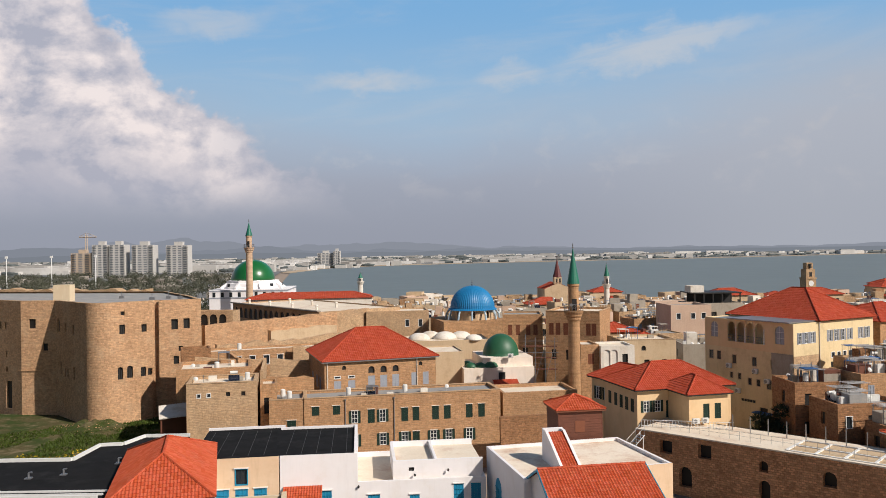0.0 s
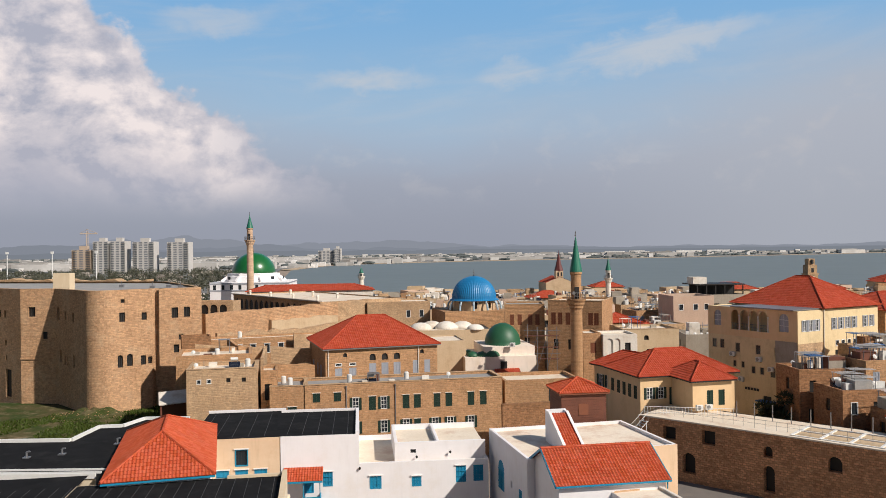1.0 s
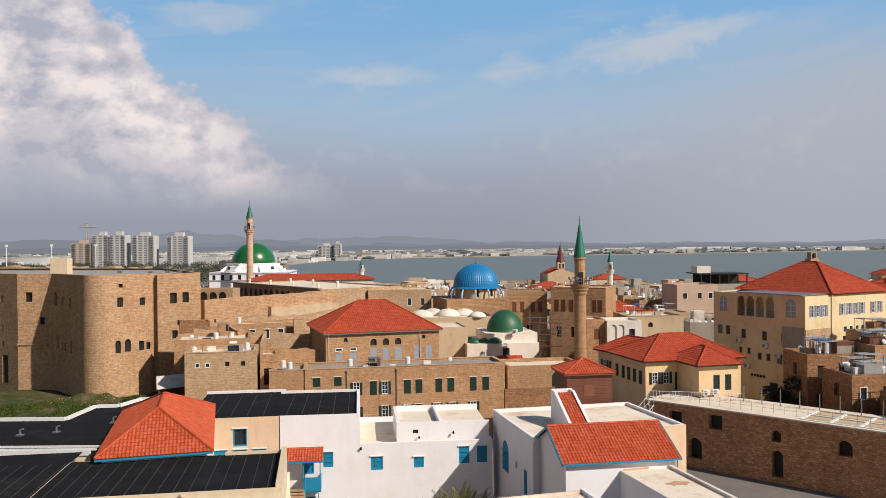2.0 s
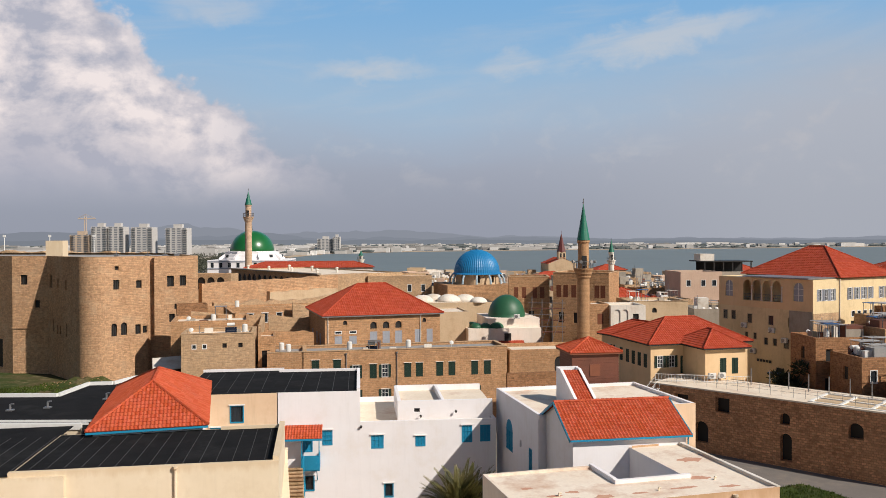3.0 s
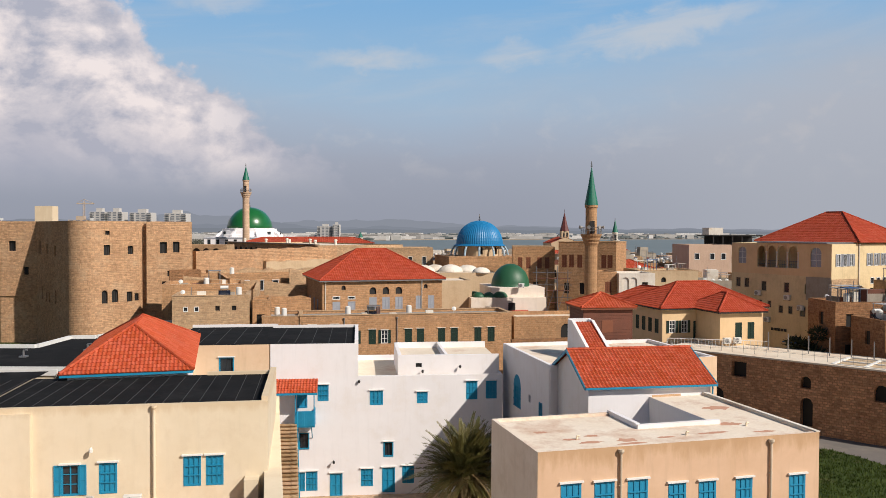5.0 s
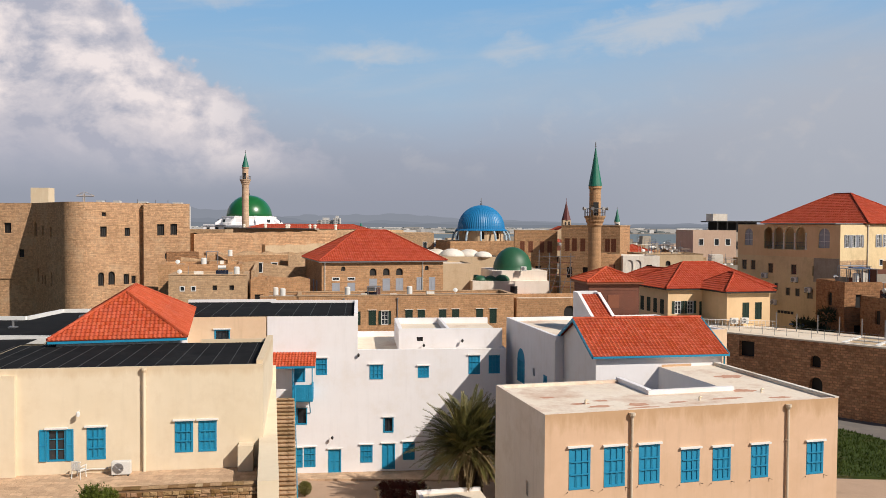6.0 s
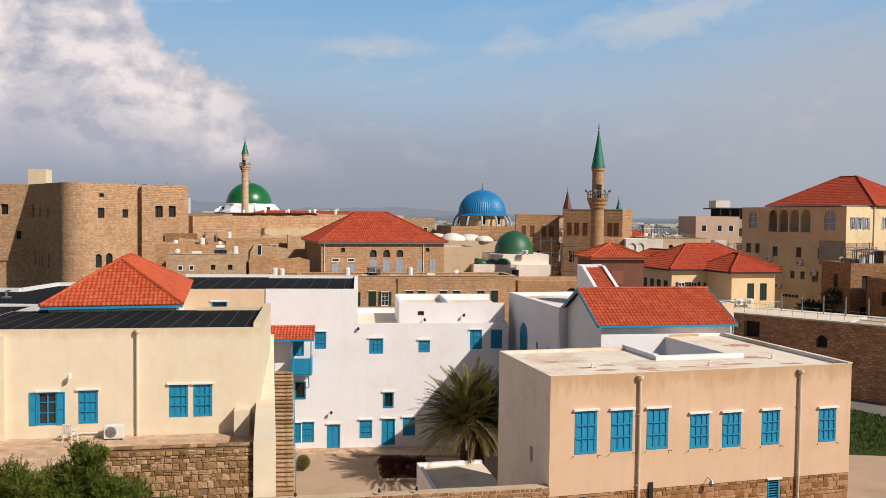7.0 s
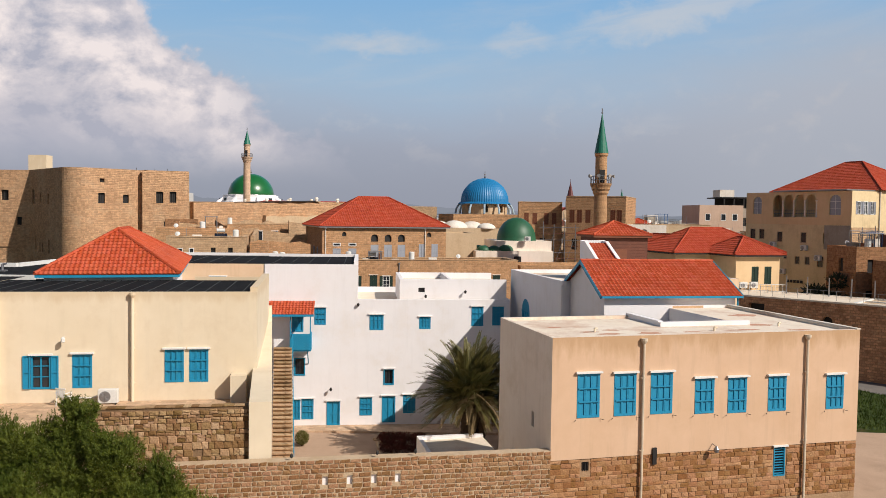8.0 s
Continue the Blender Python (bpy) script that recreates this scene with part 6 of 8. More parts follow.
def prison_court():
    H = House("low_prison_block", "low ochre stone block with pale framed windows", "building", -38.5, 119.5, 20, 20, 5, 4, 14.5, M["stone_town"], M["roof_screed"], 0.35)
    H.row("f", (6.0, 8.3, 10.6, 12.9), 11.9, 1.0, 1.6, "white", M["whitepaint"]).row("f", (2, 4), 7.5, 1, 1.6, "dark")
    H.build()
    H = House("ruined_block", "roofless ochre stone block beside the citadel", "building", -41.2, 118.0, 20, 4.6, 4, 4, 15.2, M["stone_red"], M["roof_grey"], 0.8)
    H.build()
    # arcaded cloister of the mosque court
    A = House("arcade", "long stone gallery with arches and flat pale roof", "building", -50.3, 184.9, -52.1, 43.0, 20, 5, 18.5, M["stone_pale"], M["roof_screed"], 0.25)
    A.row("f", [2.0 + 2.7 * k for k in range(15)], 15.2, 2.0, 2.5, "dark", None, True)
    A.build()
    bm = bmesh.new()
    box(bm, -0.3, 43.0, -0.5, 0.4, 18.504, 18.75)
    part("cornice", bm, M["greyplaster"], A.ob)
    B = House("gallery_wing", "short stone gallery wing with open arches", "building", -53.5, 160.5, -8, 10.0, 4, 5, 18.4, M["stone_pale"], M["roof_screed"], 0.25)
    B.row("f", (1.4, 3.5, 5.6, 7.7), 15.1, 1.7, 2.6, "dark", None, True).build()
    for k in range(7):
        bm = bmesh.new()
        lathe(bm, [(0.28, 18.2), (0.28, 19.1), (0.4, 19.2), (0.25, 19.5)], 3 + k * 5.6, 3.0 + (k % 2) * 8, 8)
        part("chimney", bm, M["lime"], A.ob)
    R = thing("mosque_hall", "low hall with broad red roof by the mosque", "building", pose(-52, 205, 0, 0, 0, 8))
    bm = bmesh.new()
    box(bm, 0, 34, 0, 10, -0.5, 18.0)
    part("wall", bm, M["lime"], R)
    hip_roof(R, 34, 10, 18.0, 1.5, 0.4, M["tile_far"], tile=0.5, course=0.7)
    C = House("cream_block", "pale stone block with flat cream roof", "building", -14.9, 157, 6, 13.2, 9, 5, 18.0, M["stone_pale"], M["roof_screed"], 0.3)
    C.row("f", (8.6, 11.4), 14.6, 0.9, 1.6, "white").build()


prison_court()


# ---- mosques, domes, minarets ----
def minaret(name, label, x, y, z0, shaft, balc, body, cone, tip, r, mat, spire, n=20):
    """A round minaret: shaft, corbelled balcony with rail, upper drum, conical spire and finial, at heights in metres."""
    ob = thing(name, label, "minaret", pose(x, y, 0))
    bm = bmesh.new()
    lathe(bm, [(r * 1.25, z0), (r * 1.25, z0 + 1.2), (r * 1.05, z0 + 1.5), (r, z0 + 2), (r * 0.93, balc - 1.6)], 0, 0, n)
    part("shaft", bm, mat, ob, smooth=False)
    bm = bmesh.new()
    lathe(bm, [(r * 0.95, balc - 1.6), (r * 1.12, balc - 1.3), (r * 1.12, balc - 1.1), (r * 1.3, balc - 0.8), (r * 1.3, balc - 0.6), (r * 1.5, balc - 0.25), (r * 1.55, balc)], 0, 0, n)
    b = part("balcony", bm, mat, ob)
    bm = bmesh.new()
    for i in range(n):
        a, c = 2 * math.pi * i / n, 2 * math.pi * (i + 1) / n
        p, q = (r * 1.48 * math.cos(a), r * 1.48 * math.sin(a)), (r * 1.48 * math.cos(c), r * 1.48 * math.sin(c))
        tube(bm, (*p, balc), (*p, balc + 1.0), 0.035, 4)
        tube(bm, (*p, balc + 1.0), (*q, balc + 1.0), 0.04, 4), tube(bm, (*p, balc + 0.5), (*q, balc + 0.5), 0.03, 4)
    part("railing", bm, M["metal"], b)
    bm = bmesh.new()
    lathe(bm, [(r * 0.84, balc), (r * 0.82, body - 0.5), (r * 0.95, body - 0.3), (r * 0.95, body)], 0, 0, n)
    part("drum", bm, mat, ob)
    bm = bmesh.new()
    lathe(bm, [(r * 1.0, body), (r * 0.98, body + 0.1), (r * 0.5, body + (cone - body) * 0.5), (0.06, cone)], 0, 0, n)
    part("spire", bm, spire, ob)
    bm = bmesh.new()
    tube(bm, (0, 0, cone - 0.1), (0, 0, tip), 0.045, 5)
    for k, s in ((0.25, 0.16), (0.55, 0.12), (0.8, 0.10)):
        bmesh.ops.create_icosphere(bm, subdivisions=1, radius=s, matrix=Matrix.Translation((0, 0, cone + (tip - cone) * k)))
    part("finial", bm, M["metal"], ob)
    bm = bmesh.new()
    box(bm, -0.35, 0.35, -r * 0.9, -r * 0.7, balc + 0.1, balc + 1.9)
    part("door", bm, M["dark"], ob)
    return ob


minaret("minaret", "round ochre stone minaret with green conical spire", 21.6, 112.5, -0.5, 0, 21.0, 25.2, 30.6, 31.5, 0.98, M["stone_minaret"], M["spire_green"])
minaret("minaret", "slender pale minaret with green spire beside the great mosque", -57.5, 232, -0.5, 0, 32.4, 36.0, 40.0, 41.0, 1.05, M["stone_minaret_pale"], M["spire_green"])
minaret("minaret", "small pale minaret with green cap among the roofs", -38.2, 372, -0.5, 0, 16.4, 18.0, 20.6, 21.2, 1.2, M["lime"], M["spire_green"], 12)
minaret("minaret", "far pale minaret with green spire among the roofs", 57.2, 262, -0.5, 0, 18.4, 21.0, 25.2, 25.8, 1.0, M["lime"], M["spire_green"], 12)


def loudspeakers():
    for a in (200, 250, 300, 340):
        c, s = math.cos(radians(a)), math.sin(radians(a))
        bm = bmesh.new()
        bmesh.ops.create_cone(bm, cap_ends=True, segments=10, radius1=0.08, radius2=0.26, depth=0.5)
        at = Matrix.Translation((21.6 + 1.62 * c, 112.5 + 1.62 * s, 22.0)) @ Matrix.Rotation(radians(a), 4, "Z") @ Matrix.Rotation(radians(90), 4, "Y")
        tagged(part("loudspeaker", bm, M["roof_grey"], at=at), "grey horn loudspeaker on the minaret balcony rail", "loudspeaker", "minaret loudspeakers")


loudspeakers()


def great_mosque():
    ob = thing("great_mosque", "white mosque with large glossy green dome", "mosque", pose(-60.5, 245, 0, 0, 0, 4))
    bm = bmesh.new()
    box(bm, -11.6, 12.6, -6, 18, -0.5, 19.3)
    ring_prism(bm, [(8.6 * math.cos(2 * math.pi * i / 8 + 0.39), 6 + 8.6 * math.sin(2 * math.pi * i / 8 + 0.39)) for i in range(8)], 19.3, 21.8)
    lathe(bm, [(9.6, 19.3), (9.4, 19.9), (8.9, 20.0), (8.7, 21.0), (8.2, 21.15), (7.7, 21.9)], 0, 6, 16)
    part("wall", bm, M["plaster_white"], ob)
    bm = bmesh.new()
    lathe(bm, dome_profile(7.0, 6.7, 14, 21.85), 0, 6, 40)
    part("dome", bm, M["dome_green"], ob, smooth=True)
    bm = bmesh.new()
    tube(bm, (0, 6, 28.4), (0, 6, 30.2), 0.08, 6)
    bmesh.ops.create_icosphere(bm, subdivisions=1, radius=0.3, matrix=Matrix.Translation((0, 6, 29.0)))
    part("finial", bm, M["metal"], ob)
    for k in range(9):
        bm = bmesh.new()
        box(bm, -10.6 + k * 2.6, -9.7 + k * 2.6, -6.05, -5.9, 17.05, 18.5)
        part("window", bm, M["pane"], ob)
    for i in range(8):
        a = 2 * math.pi * i / 8
        bm = bmesh.new()
        box(bm, -0.6, 0.6, -0.08, 0.1, 19.95, 20.9)
        part("window", bm, M["pane"], ob, at=pose(9.6 * math.cos(a), 6 + 8.0 * math.sin(a), 0, 0, 0, math.degrees(a) + 90))
    for i in range(8):
        a = 2 * math.pi * (i + 0.5) / 8
        bm = bmesh.new()
        v = [(-0.4, -10.6, 19.3), (0.4, -10.6, 19.3), (0.4, -10.6, 19.8), (-0.4, -10.6, 19.8), (-0.4, -7.4, 19.3), (0.4, -7.4, 19.3), (0.4, -7.4, 22.0), (-0.4, -7.4, 22.0)]
        v = [bm.verts.new(p) for p in v]
        for q in ((0, 1, 2, 3), (3, 2, 6, 7), (1, 5, 6, 2), (4, 0, 3, 7), (5, 4, 7, 6)):
            bm.faces.new([v[k] for k in q])
        part("buttress", bm, M["plaster_white"], ob, at=pose(0, 6, 0, 0, 0, math.degrees(a)))
    for z in (18.75, 16.6):
        bm = bmesh.new()
        box(bm, -11.75, 12.75, -6.15, -6.0, z, z + 0.35), box(bm, 12.6, 12.75, -6.0, 18, z, z + 0.35)
        part("cornice", bm, M["greyblue"], ob, "grey-blue cornice")


great_mosque()


def blue_dome_shrine():
    ob = thing("blue_domed_shrine", "stone shrine with bright blue ribbed dome", "shrine", pose(7.3, 152, 0, 0, 0, 12))
    bm = bmesh.new()
    box(bm, -7.2, 6.0, -5.5, 8, -0.5, 16.6)
    part("wall", bm, M["stone_town"], ob)
    bm = bmesh.new()
    n = 16
    for i in range(n):
        a, b = 2 * math.pi * i / n, 2 * math.pi * (i + 1) / n
        p, q = Vector((4.3 * math.cos(b), 4.3 * math.sin(b))), Vector((4.3 * math.cos(a), 4.3 * math.sin(a)))
        p, q = q, p
        panel(bm, p, q - p, (q - p).length, 16.6, 18.9, [(0.45, 1.2, 16.95, 18.4, True)] if i % 2 else (), 0.3)
    part("drum", bm, M["sandplaster"], ob)
    # near-black cylinder paints the shade seen through the drum arches
    bm = bmesh.new()
    lathe(bm, [(3.9, 16.6), (3.9, 18.8)], 0, 0, 16, cap=False)
    part("drum_lining", bm, M["dark"], ob)
    bm = bmesh.new()
    lathe(bm, [(5.0, 18.55), (4.75, 18.75)] + dome_profile(4.5, 4.5, 12, 18.9), 0, 0, 128, rib=0.0075, ribs=1)
    part("dome", bm, M["dome_blue"], ob)
    for i in range(12):
        a = 2 * math.pi * (i + 0.5) / 12
        c, s = math.cos(a), math.sin(a)
        bm = bmesh.new()
        for (ra, za), (rb, zb) in zip([(4.3, 18.7), (4.9, 18.35), (5.3, 17.7)], [(4.9, 18.35), (5.3, 17.7), (5.5, 16.7)]):
            tube(bm, (ra * c, ra * s, za), (rb * c, rb * s, zb), 0.2, 6)
        part("buttress", bm, M["paleblue"], ob)
    bm = bmesh.new()
    tube(bm, (0, 0, 23.3), (0, 0, 24.7), 0.06, 6)
    for z, r in ((23.6, 0.25), (24.1, 0.18)):
        bmesh.ops.create_icosphere(bm, subdivisions=1, radius=r, matrix=Matrix.Translation((0, 0, z)))
    part("finial", bm, M["metal"], ob)


blue_dome_shrine()


def green_dome_mosque():
    ob = thing("green_domed_mosque", "whitewashed mosque with dull green dome", "mosque", pose(11.2, 127, 0, 0, 0, 8))
    bm = bmesh.new()
    box(bm, -7.4, 4.6, -5.2, 6, -0.5, 11.0), box(bm, -4, 4.6, -4.2, 5.8, 11.0, 12.5)
    part("wall", bm, M["plaster_worn"], ob)
    bm = bmesh.new()
    lathe(bm, [(3.3, 12.3)] + dome_profile(3.1, 3.6, 10, 12.5), 0, 0, 36)
    part("dome", bm, M["dome_dkgreen"], ob, smooth=True)
    for x, y, r in ((-5.9, -3.6, 1.05), (-4.3, -3.8, 1.05), (-2.6, -4.0, 1.25), (-6.2, -1.2, 1.0)):
        bm = bmesh.new()
        lathe(bm, dome_profile(r, r * 0.75, 7, 11.0), x, y, 18)
        part("small_dome", bm, M["dome_dkgreen"], ob, smooth=True)
    bm = bmesh.new()
    box(bm, -1.5, -0.4, -5.3, -5.15, 8.4, 10.2)
    part("window", bm, M["dark"], ob)
    bm = bmesh.new()
    slope(bm, (-2.6, -8.0, 8.0), (1.6, -8.0, 8.0), (1.6, -5.2, 9.0), (-2.6, -5.2, 9.0), 0.3, 0.4)
    part("porch_roof", bm, M["tile_far"], ob)
    bm = bmesh.new()
    box(bm, 1.5, 1.7, -7.9, -7.7, 4, 8), box(bm, -2.5, -2.3, -7.9, -7.7, 4, 8), box(bm, -2.6, 1.6, -5.3, -5.15, 5, 7.8)
    part("porch", bm, M["brownpaint"], ob)
    air_conditioner(ob.matrix_basis @ pose(0.6, -5.0, 12.5), "white air conditioner on the mosque wall")
    # bath domes, white
    for x, y, r in ((-3.2, 137, 2.1), (-1.2, 141, 2.0), (1.6, 138.5, 2.2), (4.6, 140, 2.0), (6.9, 136, 1.6)):
        bm = bmesh.new()
        lathe(bm, dome_profile(r, r * 0.62, 8, 14.1), x, y, 24)
        tagged(part("bath_dome", bm, M["lime"], smooth=True), "shallow whitewashed dome of the old bath", "dome", "bath domes")
    H = House("bath_house", "sand plastered bath house with flat roof", "building", -5.2, 133.6, 6, 15, 10, 4, 14.2, M["sandplaster"], M["roof_screed"], 0.1)
    H.build()
    H = House("bath_annex", "sand plastered block below the bath domes", "building", -1.6, 122, 10, 6.5, 9, 4, 13.6, M["sandplaster"], M["roof_screed"], 0.2)
    H.row("f", (1.2,), 10.2, 0.8, 1.2, "dark").build()


green_dome_mosque()


# ---- middle ground houses ----
def water_tank(m, label="white roof water tank on a stand", r=0.42, h=1.1):
    ob = thing("water_tank", label, "water tank", m, "roof water tanks")
    r, h = r * 0.85, h * 0.8
    bm = bmesh.new()
    lathe(bm, [(r, 0.35), (r, 0.35 + h), (r * 0.7, 0.45 + h)], 0, 0, 14)
    part("tank", bm, M["acwhite"], ob)
    bm = bmesh.new()
    tube(bm, (0, 0, 0), (0.06, 0.06, 0.4), 0.025, 4)
    leg = finish(bm, "leg", M["metal"])
    for k in range(4):
        part("leg", leg, None, ob, at=pose(0, 0, 0, 0, 0, 90 * k) @ pose(-0.3, -0.3, 0))
    return ob


def solar_heater(m):
    ob = thing("solar_heater", "roof solar water heater with tilted dark panels", "solar heater", m, "solar heaters")
    bm = bmesh.new()
    box(bm, -0.75, 0.75, -0.04, 0.04, 0, 1.25)
    part("collector", bm, M["panel"], ob, at=pose(0, -0.6, 0.2, -62, 0, 0))
    bm = bmesh.new()
    tube(bm, (-0.5, 0.35, 1.2), (0.5, 0.35, 1.2), 0.23, 12)
    part("tank", bm, M["acwhite"], ob)
    bm = bmesh.new()
    for x in (-0.7, 0.7):
        tube(bm, (x * 0.6, 0.35, 0), (x * 0.6, 0.35, 1.1), 0.03, 4), tube(bm, (x, -0.6, 0), (x, -0.6, 0.3), 0.03, 4), tube(bm, (x, -0.6, 0.1), (x, 0.55, 0.1), 0.03, 4)
    part("stand", bm, M["metal"], ob)
    return ob


TANK = water_tank(pose(-20.2, 99.5, 10.1))
HEATER = solar_heater(pose(-9.2, 101.4, 10.0, 0, 0, 10))


ROOFS = []


def row_house():
    H = House("shuttered_row_house", "long ochre stone house with green shutters and flat grey roof", "house", -17.9, 97.9, 11.2, 27.8, 6.4, 2, 10.55, M["stone_town"], M["roof_grey"], 0.35, 0.4)
    cs = [1.55, 4.4, 6.9, 9.2, 10.8, 13.9, 15.5, 18.3, 20.0, 23.2, 25.0]
    for i, c in enumerate(cs):
        if i == 0 or i == 1:
            H.win("f", c, 8.2, 1.0, 1.25, "green" if i == 0 else "green", M["lime"])
        elif i in (2, 4):
            H.win("f", c, 6.85, 0.9, 1.75, "greenopen", M["lime"])
        else:
            H.win("f", c, 6.8, 0.95, 1.9, "green", M["lime"])
    for c in (2.6, 4.6, 6.9, 10.8, 13.9, 15.5, 18.0, 20.2, 23.2):
        H.win("f", c, 3.6, 0.95, 1.7, "greenopen" if c > 2.7 and c != 15.5 else "green", M["lime"])
    H.build(coping=M["stone_pale"])
    ROOFS.append(H)
    pipe_down(H.ob, 5.6, 2.5, 10.1, -0.1, 0.06, M["metal"])
    pipe_down(H.ob, 12.4, 2.5, 10.1, -0.1, 0.06, M["metal"])
    H = House("row_house_wing", "ochre stone wing with green shutters", "house", -22.6, 97.4, 8, 4.9, 7.2, 2, 10.5, M["stone_town"], M["roof_grey"], 0.4, 0.4)
    H.win("f", 3.0, 6.4, 1.2, 1.3, "green", M["lime"]).build(coping=M["stone_pale"])
    # tall house with the large red hip roof
    B = House("red_roofed_house", "large ochre stone house with red hipped tile roof", "house", -16.1, 105.0, 18, 17.0, 15.0, 3, 14.6, M["stone_town"], M["roof_grey"], 0.0)
    B.row("f", (7.0, 8.85, 10.7), 10.2, 1.05, 2.0, "greyblue").row("f", (13.6, 15.4), 10.4, 0.9, 1.9, "greyblue").row("f", (1.9, 4.0), 10.0, 1.05, 1.7, "greyblue")
    B.row("f", (1.9, 4.0), 12.0, 1.05, 0.45, "white").row("f", (7.0, 8.85, 10.7), 12.6, 0.95, 1.0, "dark", None, True)
    B.row("f", (2.9, 14.6), 13.3, 0.6, 0.6, "dark", None, True)
    B.row("l", (4, 8, 11), 10.0, 1.0, 1.8, "greyblue").build(flat=False)
    hip_roof(B.ob, 17.0, 15.0, 14.65, 4.05, 0.45, M["tile_far"], M["metal"], along="x", inset=6.8, tile=0.32, course=0.42)
    pipe_down(B.ob, 0.4, 9, 14.3, -0.1, 0.06, M["lime"])
    pipe_down(B.ob, 14.0, 9, 14.3, -0.1, 0.06, M["lime"])
    W = House("low_gallery_house", "ochre stone house with arched doorway beside the minaret", "house", 9.8, 104.0, 9, 11.2, 7.5, 2, 9.9, M["stone_town"], M["roof_screed"], 0.5, 0.4)
    W.win("f", 7.3, 6.0, 1.6, 2.9, "dark", None, True).row("f", (2.0, 3.6), 4, 1, 1.6, "dark").build()
    wall_strip("yard_wall", "low brown stone yard wall", (9.0, 98.2), (20.5, 100.4), 1, 7.6, 7.7, 0.6, M["stone_red"])
    # stone house near the citadel
    A = House("grey_stone_house", "weathered stone house with small windows and cluttered roof", "house", -33.1, 95.0, 11, 9.2, 7.5, 2, 13.25, M["stone_pale"], M["roof_screed"], 0.45, 0.45)
    A.row("f", (1.6, 2.9), 11.3, 0.6, 0.65, "white").row("f", (5.4, 7.4), 11.4, 0.55, 0.6, "dark").build(coping=M["stone_pale"])
    ROOFS.append(A)
    A = House("stone_house_back", "ochre stone house with broken plastered roof", "house", -36.8, 102.0, 14, 10.5, 9, 2, 14.2, M["stone_town"], M["roof_screed"], 0.5, 0.45)
    A.build()
    ROOFS.append(A)
    A = House("narrow_house", "narrow stone house with dark doorway", "house", -24.0, 98.4, 11, 2.2, 5, 2, 12.6, M["stone_town"], M["roof_screed"], 0.4)
    A.win("f", 1.0, 8.5, 1.0, 2.2, "dark").win("f", 1.0, 5.0, 1.0, 1.8, "dark").build()
    S = thing("lean_to", "lean-to shed with pale sheet roof", "shed", pose(-37.5, 97.0, 0, 0, 0, 20))
    bm = bmesh.new()
    face(bm, (0, 0, 8.3), (4.2, 0, 8.5), (4.2, 4, 9.6), (0, 4, 9.4)), face(bm, (0, 0, 8.2), (0, 4, 9.3), (4.2, 4, 9.5), (4.2, 0, 8.4))
    part("roof", bm, M["lime"], S)
    bm = bmesh.new()
    box(bm, 0.2, 0.4, 0.2, 0.4, 2, 8.25), box(bm, 3.9, 4.1, 0.2, 0.4, 2, 8.45), box(bm, 0.2, 4.1, 3.6, 3.8, 2, 9.2)
    part("frame", bm, M["wood"], S)


row_house()
for a, b, za, zb, mat in (((-37.0, 111.5), (-27.0, 113.8), 15.0, 14.3, "stone_pale"), ((-27.0, 113.8), (-26.0, 107.0), 14.2, 13.4, "stone_pale"), ((-26.5, 116.5), (-17.5, 119.0), 14.0, 13.2, "stone_pale"),
                          ((-24.5, 104.4), (-17.8, 106.0), 13.0, 12.6, "stone_town"), ((-33.5, 116.5), (-30.5, 112.0), 15.4, 14.6, "stone_town"), ((-24.0, 123.0), (-15.5, 126.5), 15.2, 14.4, "stone_pale")):
    wall_strip("roofless_wall", f"broken roofless wall of {M[mat].name}", a, b, -0.5, za, zb, 0.5, M[mat], ragged=0.45)
for m in ((-21.4, 101, 10.1), (-31.5, 104, 13.7), (-26.0, 99.5, 12.8), (-4.3, 103.0, 10.2), (-12.2, 101.2, 10.2), (-33.2, 123.5, 14.15)):
    copy_thing(TANK, pose(*m))
for m in ((-28, 100, 12.8, 0, 0, 15),):
    copy_thing(HEATER, pose(*m))


def wooden_hut():
    ob = thing("wooden_hut", "red-brown boarded hut with orange tile roof", "hut", pose(12.55, 67.0, 0, 0, 0, 8))
    bm = bmesh.new()
    w, d = 4.5, 4.0
    for z0, n in ((8.0, 27),):
        for k in range(n):
            z = 8.0 + k * 0.25
            box(bm, 0, w, -0.03, 0.0, z, z + 0.235), box(bm, -0.03, 0, 0, d, z, z + 0.235), box(bm, w, w + 0.03, 0, d, z, z + 0.235)
    part("cladding", bm, M["wood"], ob)
    bm = bmesh.new()
    box(bm, 0, w, 0, d, 6, 14.7)
    part("core", bm, M["wood"], ob)
    bm = bmesh.new()
    box(bm, 1.7, 2.7, -0.07, -0.03, 12.5, 13.6)
    part("window", bm, M["brownpaint"], ob)
    hip_roof(ob, w, d, 14.75, 1.1, 0.3, M["tile"], M["brownpaint"], along="x", inset=2.52, tile=0.26, course=0.34)


wooden_hut()


